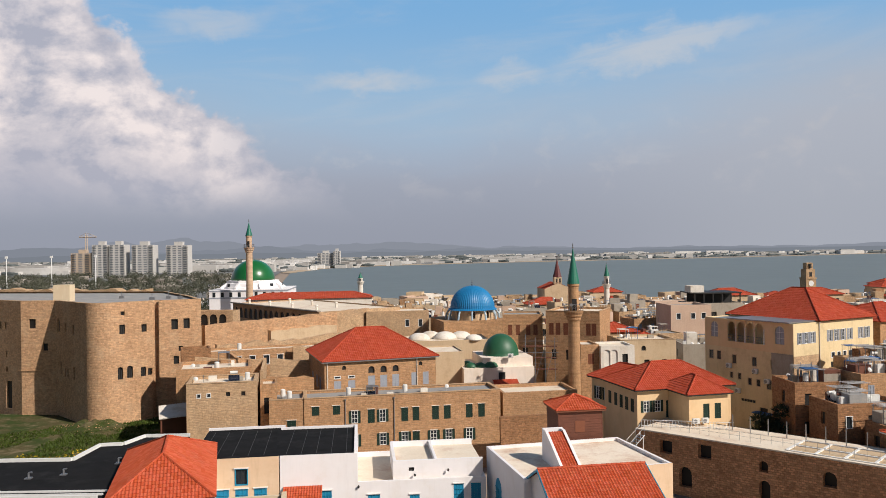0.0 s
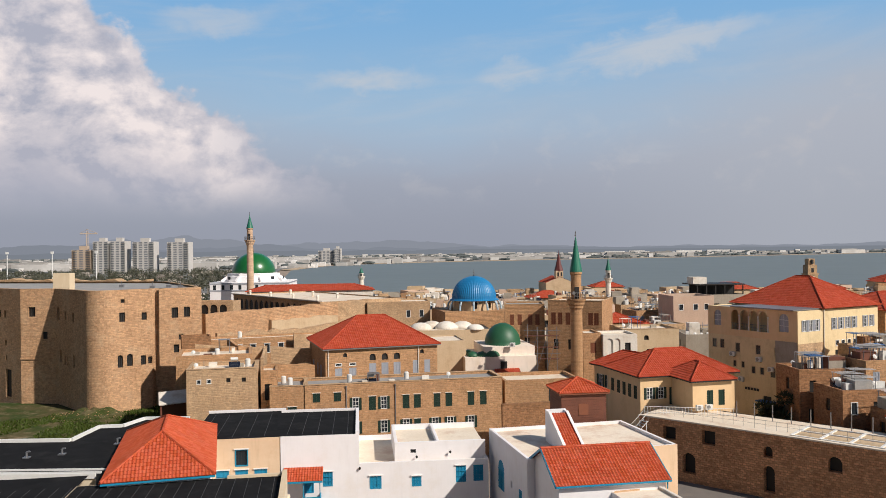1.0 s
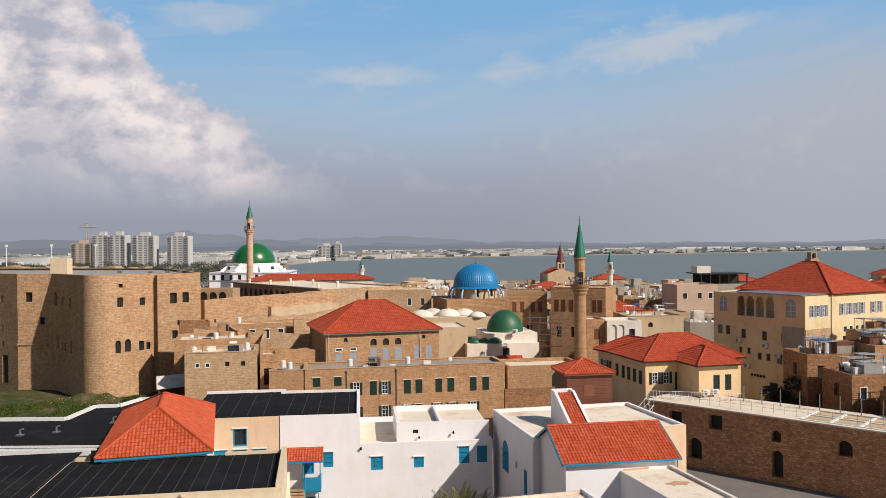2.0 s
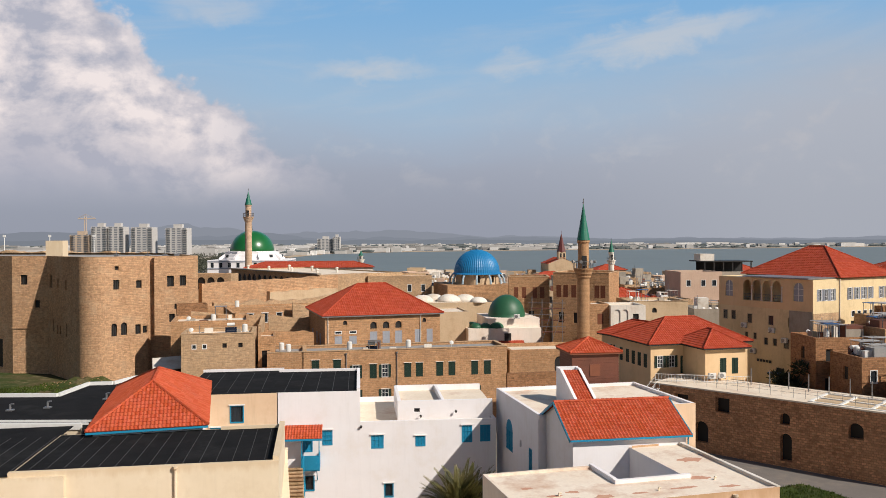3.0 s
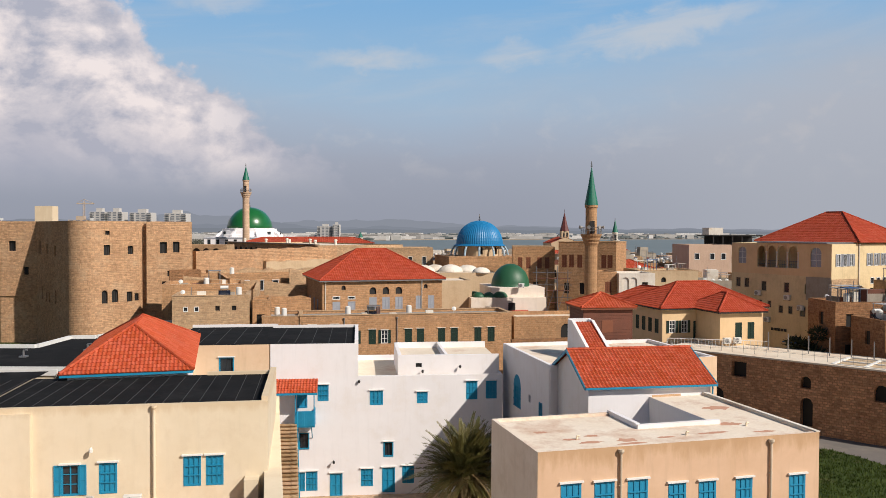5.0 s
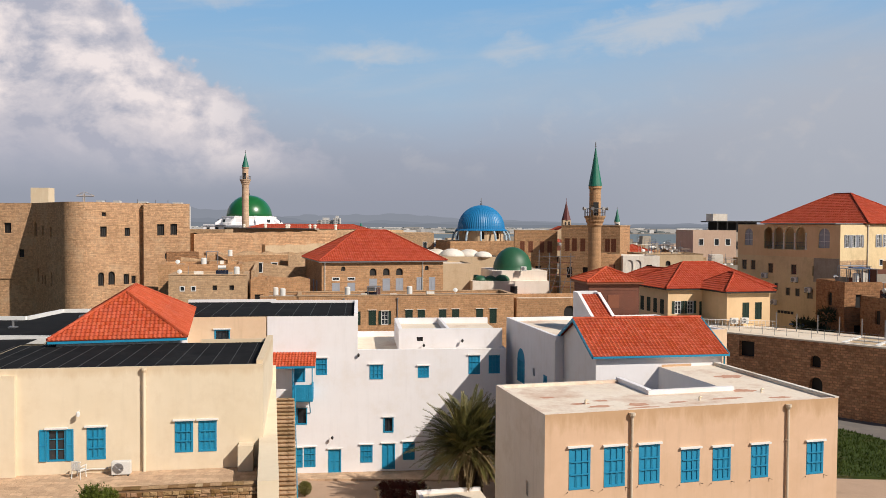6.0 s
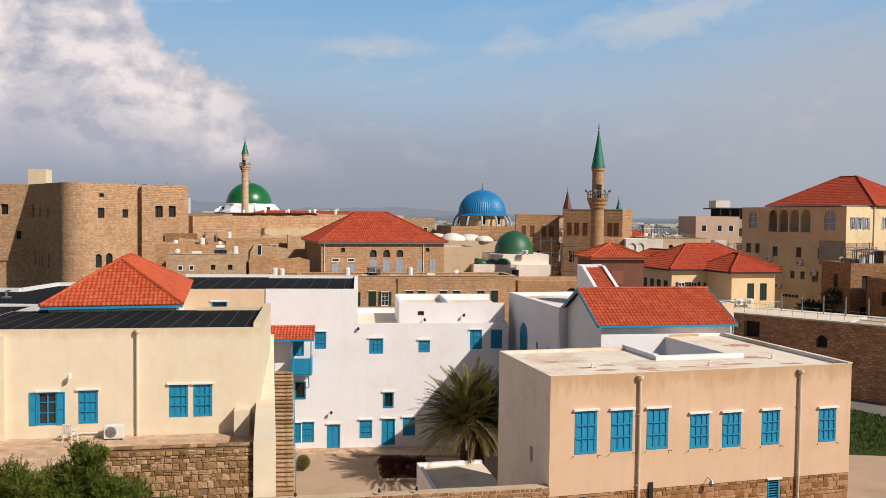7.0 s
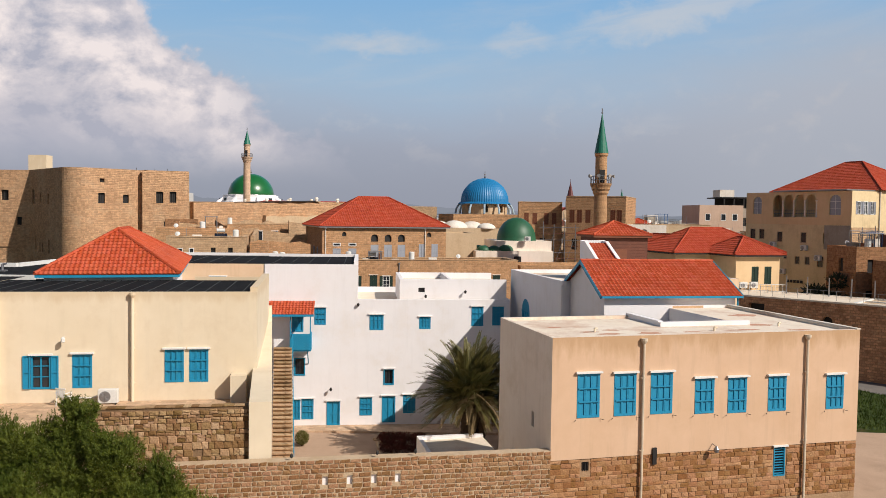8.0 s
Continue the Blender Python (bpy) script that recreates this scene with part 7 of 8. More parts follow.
def yellow_villa():
    # main body, turned towards the lane, with a projecting wing
    H = House("yellow_villa", "pale yellow villa with red hipped roofs and dark green shutters", "house", 26.1, 91.0, 14, 13.6, 9.5, 2, 12.35, M["plaster_villa"], M["roof_grey"], 0.0)
    H.row("f", (1.3, 2.9), 9.4, 0.85, 1.5, "greenopen").row("f", (4.6,), 8.6, 1.0, 2.2, "green")
    H.row("f", (12.2,), 9.6, 0.9, 1.8, "green")
    H.row("l", (1.6, 3.4, 5.0, 6.6, 8.2), 9.3, 0.85, 1.7, "green").build(flat=False)
    hip_roof(H.ob, 13.6, 9.5, 12.4, 2.75, 0.5, M["tile_far"], M["dark"], along="x", inset=5.2, tile=0.3, course=0.4)
    E = House("yellow_villa_wing", "pale yellow villa wing with red hipped roof", "house", 31.6, 87.2, 14, 5.4, 6.5, 2, 12.35, M["plaster_villa"], M["roof_grey"], 0.0)
    E.row("f", (2.4, 4.0), 9.2, 0.85, 1.9, "green").build(flat=False)
    hip_roof(E.ob, 5.4, 6.5, 12.4, 1.85, 0.5, M["tile_far"], M["dark"], along="y", inset=3.2, tile=0.3, course=0.4)
    L = House("yellow_villa_annex", "long pale yellow annex with green shutters", "house", 22.6, 103.5, -62, 12.6, 6, 2, 12.3, M["plaster_villa"], M["roof_grey"], 0.0)
    L.row("f", (1.4, 3.2, 5.2, 6.9, 8.6, 10.6), 9.2, 0.9, 1.8, "greenopen").build(flat=False)
    hip_roof(L.ob, 12.6, 6, 12.35, 1.9, 0.5, M["tile_far"], M["dark"], along="x", inset=3.2, tile=0.3, course=0.4)
    air_conditioner(E.at @ pose(0.6, -0.5, 8.75))
    air_conditioner(E.at @ pose(1.9, -0.5, 8.75))


yellow_villa()


def long_wall():
    """The thick rampart at the lane: stone face with arched openings, a broad pale terrace on top."""
    a, b = Vector((24.6, 85.8)), Vector((46.5, 65.5))
    u = (b - a).normalized()
    L = (b - a).length
    ob = thing("rampart", "thick brown stone rampart with pale roof terrace", "rampart", pose(a.x, a.y, 0, 0, 0, math.degrees(math.atan2(u.y, u.x))))
    holes = [(8.0, 9.6, 6.3, 7.9), (3.2, 4.8, 6.2, 7.7), (5.6, 7.2, 2.6, 5.0, True), (15.0, 16.2, 2.2, 5.1, True), (15.0, 16.0, 6.0, 7.2, True), (21.6, 23.0, 5.6, 7.2, True)]
    bm = bmesh.new()
    zt = 8.5
    panel(bm, (0, 0), (1, 0), L, 1, zt, holes, 0.9)
    panel(bm, (0, 9), (0, -1), 9, 1, zt)
    box(bm, 0, L, 8.6, 9.0, 1, zt)
    part("stonework", bm, M["stone_rampart"], ob)
    bm = bmesh.new()
    face(bm, (0, 0.02, zt), (L, 0.02, zt), (L, 9, zt), (0, 9, zt))
    box(bm, 0, L, -0.12, 0.35, zt + 0.004, zt + 0.16)
    part("terrace", bm, M["roof_screed"], ob)
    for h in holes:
        # near-black sheet at the back of the recess stands in for shade
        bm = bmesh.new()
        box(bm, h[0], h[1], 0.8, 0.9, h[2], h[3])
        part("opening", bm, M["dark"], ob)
    bm = bmesh.new()
    for k in range(24):
        x = 1 + (L - 2) * k / 23
        tube(bm, (x, 2.4, zt), (x, 2.4, zt + 0.95), 0.02, 4)
    for z in (0.5, 0.95):
        tube(bm, (1, 2.4, zt + z), (L - 1, 2.4, zt + z), 0.014, 4)
    part("fence", bm, M["metal"], ob)
    bm = bmesh.new()
    for k in range(5):
        x = 17.5 + k * 2.9
        box(bm, x, x + 0.25, 0.9, 6.6, zt + 0.01, zt + 0.14)
    for y in (0.9, 3.6, 6.4):
        box(bm, 17.5, L, y, y + 0.22, zt + 0.01, zt + 0.13)
    part("roof_beam", bm, M["whitepaint"], ob)
    bm = bmesh.new()
    face(bm, (17.5, 0.9, zt + 0.012), (L, 0.9, zt + 0.012), (L, 6.6, zt + 0.012), (17.5, 6.6, zt + 0.012))
    part("screed_patch", bm, M["sandplaster"], ob)
    # steps and white rail at the villa end
    S = thing("steel_stair", "white steel stair up to the rampart terrace", "stair", pose(21.9, 82.0, 0, 0, 0, 20))
    bm = bmesh.new()
    for k in range(12):
        box(bm, k * 0.28, k * 0.28 + 0.3, 0, 1.0, 5.6 + k * 0.24, 5.65 + k * 0.24)
    part("treads", bm, M["metal"], S)
    bm = bmesh.new()
    for y in (0, 1.0):
        tube(bm, (0, y, 6.5), (3.4, y, 9.4), 0.03, 4), tube(bm, (0, y, 5.5), (3.4, y, 8.4), 0.05, 4)
        for k in range(7):
            tube(bm, (k * 0.56, y, 5.6 + k * 0.48), (k * 0.56, y, 6.55 + k * 0.48), 0.02, 4)
    tube(bm, (3.2, 0.1, 1.6), (3.2, 0.1, 8.4), 0.05, 5), tube(bm, (2.3, 0.1, 1.6), (2.3, 0.1, 7.6), 0.05, 5)
    part("rail", bm, M["whitepaint"], S)
    bm = bmesh.new()
    for k in range(30):
        x, y = 25.6 + k * 0.36, 86.9 - k * 0.08
        tube(bm, (x, y, 8.5), (x, y, 9.4), 0.025, 4)
    tube(bm, (25.6, 86.9, 9.4), (36.1, 84.5, 9.4), 0.03, 4), tube(bm, (25.6, 86.9, 8.7), (36.1, 84.5, 8.7), 0.03, 4)
    tagged(part("terrace_railing", bm, M["whitepaint"]), "white metal railing on the rampart terrace", "railing")


long_wall()


def mansion():
    L = House("yellow_mansion", "tall yellow mansion with arched loggia and shuttered windows", "house", 48.7, 97.0, 29, 19.0, 17.0, 2, 20.15, M["yellow"], M["metal"], 0.12, 0.3)
    L.at = pose(49.0, 97.2, -0.25, 0, 0, 29) @ Matrix.Diagonal((0.93, 0.92, 1, 1))
    L.ob.matrix_basis = L.at
    for k in range(4):
        L.win("l", 5.5 + k * 1.8, 16.9, 1.5, 2.9, "loggia", None, True)
    L.win("l", 2.0, 17.3, 1.5, 2.3, "arch", None, True).win("l", 14.6, 17.2, 1.7, 2.5, "arch", None, True)
    L.row("l", (1.3, 2.9), 13.9, 0.95, 1.4, "stoneframe").row("l", (6.0, 9.9), 13.6, 0.95, 1.4, "stoneframe").row("l", (13.4, 15.2), 13.6, 1.0, 1.3, "dark")
    L.row("l", (5.4, 7.0), 11.4, 0.7, 1.0, "stoneframe").row("l", (9.0, 10.6), 10.8, 0.8, 1.1, "stoneframe").row("l", (12.6, 14.4), 10.6, 1.0, 1.4, "stoneframe").row("l", (4.0, 11.5), 5.6, 1.5, 2.3, "dark")
    L.row("f", (1.5, 2.9, 4.3), 17.3, 0.75, 1.6, "greyopen").row("f", (8.3, 9.9, 11.5, 13.1), 17.3, 0.75, 1.65, "greyopen").row("f", (15.8, 17.4), 17.3, 0.75, 1.65, "greyopen")
    L.row("f", (1.8, 5.0, 9, 13), 12.6, 1.0, 1.8, "dark").row("f", (9.0, 10.4, 11.8, 13.2), 14.9, 0.9, 0.9, "white")
    L.build()
    bm = bmesh.new()
    box(bm, 0.02, 19.0, -0.05, 0.0, -0.4, 12.4), box(bm, 0.02, 5.6, -0.05, 0.0, 12.4, 15.7)
    part("bare_stone_storey", bm, M["stone_pale"], L.ob)
    bm = bmesh.new()
    box(bm, 5.9, 19.0, 0.3, 16.7, 20.0, 20.32)
    part("attic_wall", bm, M["yellow"], L.ob)
    T = new("roof_seat")
    T.parent = L.ob
    T.matrix_basis = pose(5.9, 0, 0)
    hip_roof(T, 13.1, 17.0, 20.35, 4.1, 0.45, M["tile_far"], along="y", inset=7.6, tile=0.36, course=0.46)
    bm = bmesh.new()
    box(bm, -0.5, 5.6, 0.4, 12.0, 20.2, 20.36)
    part("loggia_roof", bm, M["metal"], L.ob)
    bm = bmesh.new()
    box(bm, 2.6, 2.8, 3.4, 13.4, 16.5, 20.0), box(bm, 0.3, 2.6, 3.4, 13.4, 16.6, 16.8), box(bm, 0.3, 2.8, 3.2, 3.4, 16.5, 20.0), box(bm, 0.3, 2.8, 13.4, 13.6, 16.5, 20.0)
    part("loggia_lining", bm, M["yellow"], L.ob)
    pipe_down(L.ob, 5.8, 3, 20.0, -0.1, 0.08, M["lime"])
    bm = bmesh.new()
    panel(bm, (-0.03, 17.0), (0, -1), 17.0, 15.95, 20.1, [(c - 0.77, c + 0.77, 16.88, 20.0) for c in (5.5, 7.3, 9.1, 10.9)] + [(1.25, 2.75, 17.3, 19.6), (13.75, 15.45, 17.2, 19.7)], 0.03)
    part("upper_storey", bm, M["plaster_villa"], L.ob, "peach plastered upper storey")
    bm = bmesh.new()
    box(bm, -0.06, 0.0, 0.1, 3.9, 12.9, 15.9)
    part("cement_patch", bm, M["greyplaster"], L.ob, "grey cement render patch")
    for y, z in ((11.9, 12.9), (6.8, 12.6), (4.6, 11.4), (10.2, 9.4)):
        p = L.world(-0.24, y, z)
        air_conditioner(pose(p.x, p.y, p.z, 0, 0, -61), "white air conditioner on the mansion wall")
    # blue gates, awning and dim sign at the foot
    bm = bmesh.new()
    box(bm, -1.4, -0.02, 3.6, 6.6, 7.2, 7.35)
    part("awning", bm, M["tarp"], L.ob)
    bm = bmesh.new()
    for k in range(5):
        box(bm, -0.1, -0.02, 7.0 + k * 0.55, 7.4 + k * 0.55, 8.4, 8.75)
    part("sign_bar", bm, M["dark"], L.ob)
    N = House("neighbour_house", "ochre stone house with red tile roof beside the mansion", "house", 67.0, 108.5, 24, 12, 10, 2, 19.0, M["stone_town"], M["roof_grey"], 0.0)
    N.row("f", (1.4, 3.2), 14.2, 0.9, 2.0, "greyopen").build(flat=False)
    hip_roof(N.ob, 12, 10, 19.0, 2.4, 0.4, M["tile_far"], tile=0.36, course=0.46)


mansion()


# ---- the old town behind ----
TAKEN = [(-100, -40, 118, 172), (-55, -12, 118, 178), (-76, -42, 200, 270), (-58, -12, 195, 222), (-20, 3, 96, 122), (-3, 17, 132, 166), (2, 24, 96, 134),
         (10, 32, 60, 104), (18, 42, 84, 112), (38, 78, 92, 124), (-18, 0, 154, 170), (12, 32, 118, 140), (-45, -20, 92, 116)]


def free(x, y, w, d):
    return not any(x < b and x + w > a and y < f and y + d > e for a, b, e, f in TAKEN)


def clutter(H, rnd, n):
    """Sheds, poles, dishes and sheets that stand about on a flat roof."""
    w, d, z = H.w, H.d, H.z1 - H.par
    for q in range(n):
        bm = bmesh.new()
        a, b = rnd.uniform(0.5, w - 1.6), rnd.uniform(0.5, d - 1.6)
        k = rnd.random()
        if k < 0.35:
            box(bm, a, a + rnd.uniform(0.4, 1.5), b, b + rnd.uniform(0.4, 1.3), z, z + rnd.uniform(0.3, 1.4))
            part("roof_box", bm, rnd.choice((M["greyplaster"], M["lime"], M["acwhite"], M["wood"])), H.ob)
        elif k < 0.6:
            tube(bm, (a, b, z), (a, b, z + rnd.uniform(1.2, 3.0)), 0.04, 4)
            part("pole", bm, M["metal"], H.ob)
        elif k < 0.8:
            h = rnd.uniform(1.3, 2.0)
            for dx in (0, 1.5):
                for dy in (0, 1.4):
                    tube(bm, (a + dx, b + dy, z), (a + dx, b + dy, z + h), 0.04, 4)
            box(bm, a - 0.1, a + 1.6, b - 0.1, b + 1.5, z + h, z + h + 0.06)
            part("canopy", bm, rnd.choice((M["metal"], M["lime"], M["tarp"], M["greyplaster"])), H.ob)
        else:
            tube(bm, (a, b, z), (a, b, z + 0.7), 0.03, 4)
            bmesh.ops.create_cone(bm, cap_ends=True, segments=12, radius1=0.3, radius2=0.08, depth=0.1, matrix=Matrix.Translation((a, b - 0.1, z + 0.8)) @ Matrix.Rotation(radians(60), 4, "X"))
            part("dish", bm, M["acwhite"], H.ob)


for H, n in zip(ROOFS, (7, 4, 5)):
    clutter(H, random.Random(n), n)


def town():
    rnd = random.Random(12)
    walls = [M["stone_town"], M["stone_pale"], M["sandplaster"], M["sandplaster"], M["lime"], M["greyplaster"], M["pinkplaster"], M["stone_pale"]]
    tops = [M["roof_screed"], M["roof_grey"], M["roof_grey"], M["greyplaster"], M["sandplaster"]]
    y = 112.0
    while y < 300:
        half = y * 0.60 + 8
        x = -half * (0.55 if y < 230 else 0.75)
        while x < half:
            w, d = rnd.uniform(5, 11), rnd.uniform(5, 9)
            if x > -44 * (y / 230) and free(x, y, w + 2, d):
                base_top = 13.4 - (y - 112) * 0.006
                z1 = base_top + rnd.uniform(-2.8, 1.7) + (1.2 if rnd.random() < 0.12 else 0)
                wall = rnd.choice(walls)
                H = House("town_house", f"old town house of {wall.name} with flat roof", "house", x, y, rnd.uniform(-8, 26), w, d, 0, z1, wall, rnd.choice(tops), rnd.choice((0.2, 0.5, 0.8)), 0.3, "old town houses")
                n = max(1, int(w / 2.6))
                st = rnd.choice(("dark", "dark", "white", "brown", "greyblue"))
                for i in range(n):
                    if rnd.random() < 0.75:
                        H.win("f", w * (i + 0.5) / n, z1 - rnd.choice((2.6, 2.8)), 0.9, 1.5, st if rnd.random() < 0.8 else "dark")
                if y < 210:
                    for i in range(n):
                        if rnd.random() < 0.6:
                            H.win("f", w * (i + 0.5) / n, z1 - 6.0, 0.9, 1.5, "dark")
                if y < 190 and rnd.random() < 0.6:
                    H.win("l", d * 0.5, z1 - 2.7, 0.9, 1.4, "dark")
                hip = rnd.random() < 0.05
                H.build(flat=not hip)
                if hip:
                    hip_roof(H.ob, w, d, z1, 1.6, 0.3, M["tile_far"], tile=0.6, course=0.7, along="x" if w > d else "y")
                elif y < 260:
                    if rnd.random() < 0.5:
                        bm = bmesh.new()
                        a, b = rnd.uniform(0.5, w - 3), rnd.uniform(1, d - 3)
                        box(bm, a, a + rnd.uniform(1.8, 3), b, b + 2.2, z1 - 0.8, z1 + rnd.uniform(1.4, 2.2))
                        part("roof_room", bm, rnd.choice(walls), H.ob)
                    for q in range(rnd.choice((0, 1, 1, 2, 3))):
                        p = H.world(rnd.uniform(0.8, w - 0.8), rnd.uniform(0.8, d - 0.8), z1 - H.par)
                        copy_thing(TANK if rnd.random() < 0.6 else HEATER, pose(p.x, p.y, p.z, 0, 0, rnd.uniform(0, 40)))
                    clutter(H, rnd, rnd.choice((4, 6, 7, 9)) if y < 210 else 4)
                    if rnd.random() < 0.35:
                        bm = bmesh.new()
                        a, b = rnd.uniform(1, w - 1), rnd.uniform(1, d - 1)
                        tube(bm, (a, b, z1 - 1), (a, b, z1 + rnd.uniform(1.5, 3.5)), 0.04, 4)
                        for e in range(3):
                            tube(bm, (a - 0.5, b, z1 + 1 + e * 0.25), (a + 0.5, b, z1 + 1 + e * 0.25), 0.025, 4)
                        part("aerial", bm, M["metal"], H.ob)
            x += w + rnd.uniform(0.2, 2.5)
        y += rnd.uniform(8.5, 11)


town()


def brown_court_house():
    H = House("brown_court_house", "tall ochre stone house with red-brown shutters", "house", 12.2, 134.5, -4, 7.2, 8, 3, 18.7, M["stone_town"], M["roof_grey"], 0.25)
    H.row("f", (1.3, 2.7, 4.6, 5.9), 15.0, 0.75, 1.9, "brown").row("f", (1.5, 4), 11, 0.9, 1.7, "dark").build(coping=M["stone_pale"])
    H = House("brown_court_house_wing", "ochre stone wing with red-brown shutters", "house", 19.6, 131.0, -22, 9.6, 10, 3, 19.6, M["stone_town"], M["roof_screed"], 0.3)
    H.row("f", (1.0, 2.2, 3.6, 7.6, 8.6), 15.4, 0.8, 2.1, "brown").row("l", (2, 4.5, 7), 15.2, 0.8, 2.1, "brown").row("f", (1.4, 4.0), 11.0, 0.9, 1.8, "dark").build(coping=M["stone_pale"])
    H = House("limewashed_house", "worn white house with blind arches", "house", 25.9, 113.5, 4, 5.4, 6, 3, 15.3, M["lime"], M["roof_screed"], 0.3)
    H.row("f", (1.0, 2.2), 12.2, 1.0, 2.5, "blank", None, True).row("f", (3.9,), 12.4, 0.9, 1.6, "dark").build()
    H = House("ochre_side_house", "narrow ochre stone house beside the white one", "house", 22.9, 114.2, 4, 2.9, 6, 3, 15.5, M["stone_town"], M["roof_screed"], 0.3)
    H.win("f", 1.6, 12.4, 0.9, 1.6, "brown").build()
    H = House("porthole_house", "ochre plastered house with round holes under the parapet", "house", 30.6, 121.0, 4, 9.5, 8, 3, 15.3, M["sandplaster"], M["roof_screed"], 0.3)
    H.row("f", (1.6, 4.0), 13.5, 0.8, 0.8, "dark", None, True).row("f", (1.5, 4.5, 7.5), 10.4, 0.9, 1.6, "dark").build(coping=M["stone_pale"])
    clutter(H, random.Random(4), 6)
    H = House("pink_flats", "pinkish flats with small windows and awnings", "house", 47.3, 150, 4, 8.4, 9, 4, 18.9, M["pinkplaster"], M["roof_grey"], 0.5)
    H.row("f", (1.6, 4.6, 6.8), 16, 1, 1.3, "white").build()
    H = House("dark_roof_terrace", "dark framed roof terrace on a grey house", "house", 55.0, 160, 4, 11, 9, 4, 18.5, M["greyplaster"], M["roof_grey"], 0.4)
    H.row("f", (1.5, 4.5, 7.5), 15, 1.2, 1.6, "dark").build()
    bm = bmesh.new()
    for k in range(6):
        box(bm, 0.4 + k * 2.0, 0.6 + k * 2.0, 0.3, 0.5, 18.1, 20.6)
    box(bm, 0.2, 10.8, 0.2, 8.5, 20.5, 20.75), box(bm, 0.5, 10.6, 5.0, 5.2, 18.1, 20.5)
    part("pergola", bm, M["dark"], H.ob)
    bm = bmesh.new()
    box(bm, 0.0, 3.0, 1.5, 5, 20.76, 22.2)
    part("roof_room", bm, M["lime"], H.ob)
    # church with maroon spire, clock tower
    C = thing("church", "small stone church with red roof and maroon spire", "church", pose(34.5, 250, 0, 0, 0, 5))
    bm = bmesh.new()
    box(bm, 0, 9, 0, 12, -0.5, 17.6), box(bm, 3.4, 5.8, 0.5, 2.9, 17.6, 21.4)
    face(bm, (0, 0, 17.6), (9, 0, 17.6), (4.5, 0, 19.4))
    part("wall", bm, M["sandplaster"], C)
    bm = bmesh.new()
    slope(bm, (0, 12, 17.5), (0, 0, 17.5), (4.5, 0, 19.5), (4.5, 12, 19.5), 0.6, 0.7), slope(bm, (9, 0, 17.5), (9, 12, 17.5), (4.5, 12, 19.5), (4.5, 0, 19.5), 0.6, 0.7)
    part("roof", bm, M["tile_far"], C)
    bm = bmesh.new()
    lathe(bm, [(1.5, 21.4), (0.9, 23.6), (0.08, 27.2)], 4.6, 1.7, 8)
    tube(bm, (4.6, 1.7, 27), (4.6, 1.7, 28.2), 0.06, 4)
    part("spire", bm, M["spire_red"], C)
    for k in (3.9, 5.0):
        bm = bmesh.new()
        box(bm, k, k + 0.5, 0.42, 0.55, 19.6, 20.9)
        part("window", bm, M["dark"], C)
    T = thing("clock_tower", "square stone clock tower", "tower", pose(166, 350, -5.5, 0, 0, 8))
    bm = bmesh.new()
    box(bm, -2.4, 2.4, -2.4, 2.4, 0, 21), box(bm, -2.7, 2.7, -2.7, 2.7, 21, 21.5), box(bm, -2.1, 2.1, -2.1, 2.1, 21.5, 25.4), box(bm, -1.5, 1.5, -1.5, 1.5, 25.4, 28.2)
    part("wall", bm, M["stone_pale"], T)
    bm = bmesh.new()
    lathe(bm, [(1.25, 0), (1.25, 0.1)], 0, 0, 20)
    part("clock_face", bm, M["whitepaint"], T, at=pose(0, -2.42, 19, 90, 0, 0))
    for z, w in ((22, 1.3), (25.8, 0.9)):
        bm = bmesh.new()
        box(bm, -w / 2, w / 2, -2.15, -1.2, z, z + 2.0)
        part("window", bm, M["dark"], T)
    # round-apsed houses by the shore with red roofs
    for x, y, w, z in ((28, 235, 12, 13.5), (84, 235, 14, 15.5), (112, 240, 16, 15), (150, 260, 15, 16), (58, 290, 11, 14), (172, 300, 16, 15)):
        H = House("red_roofed_town_house", "sand coloured house with red tile roof", "house", x, y, 6, w, 9, 0, z, M["sandplaster"], M["roof_grey"], 0, group="red roofed houses")
        H.row("f", [w * (i + 0.5) / 4 for i in range(4)], z - 3, 1.0, 1.7, "dark").build(flat=False)
        hip_roof(H.ob, w, 9, z, 2.0, 0.4, M["tile_far"], tile=0.6, course=0.7)


brown_court_house()


def scaffolding():
    ob = thing("scaffolding", "rusty pole scaffolding with plank decks in the mosque court", "scaffolding", pose(15.6, 128.2, 0, 0, 0, -8))
    for k in range(4):
        for j in range(2):
            bm = bmesh.new()
            tube(bm, (k * 1.7, j * 1.3, -0.5), (k * 1.7, j * 1.3, 15.6 - 0.5 * (k % 2)), 0.06, 5)
            part("pole", bm, M["metal"], ob)
    for z in (9.6, 11.6, 13.6):
        bm = bmesh.new()
        box(bm, -0.4, 5.5, 0.0, 1.3, z, z + 0.07)
        part("deck", bm, M["wood"], ob)
        bm = bmesh.new()
        tube(bm, (-0.6, 0, z + 1.0), (5.7, 0, z + 1.0), 0.045, 4)
        part("ledger", bm, M["metal"], ob)
    for k in range(3):
        bm = bmesh.new()
        tube(bm, (k * 1.7, 0, 8.0), (k * 1.7 + 1.7, 0, 13.6), 0.045, 4)
        part("brace", bm, M["metal"], ob)


scaffolding()


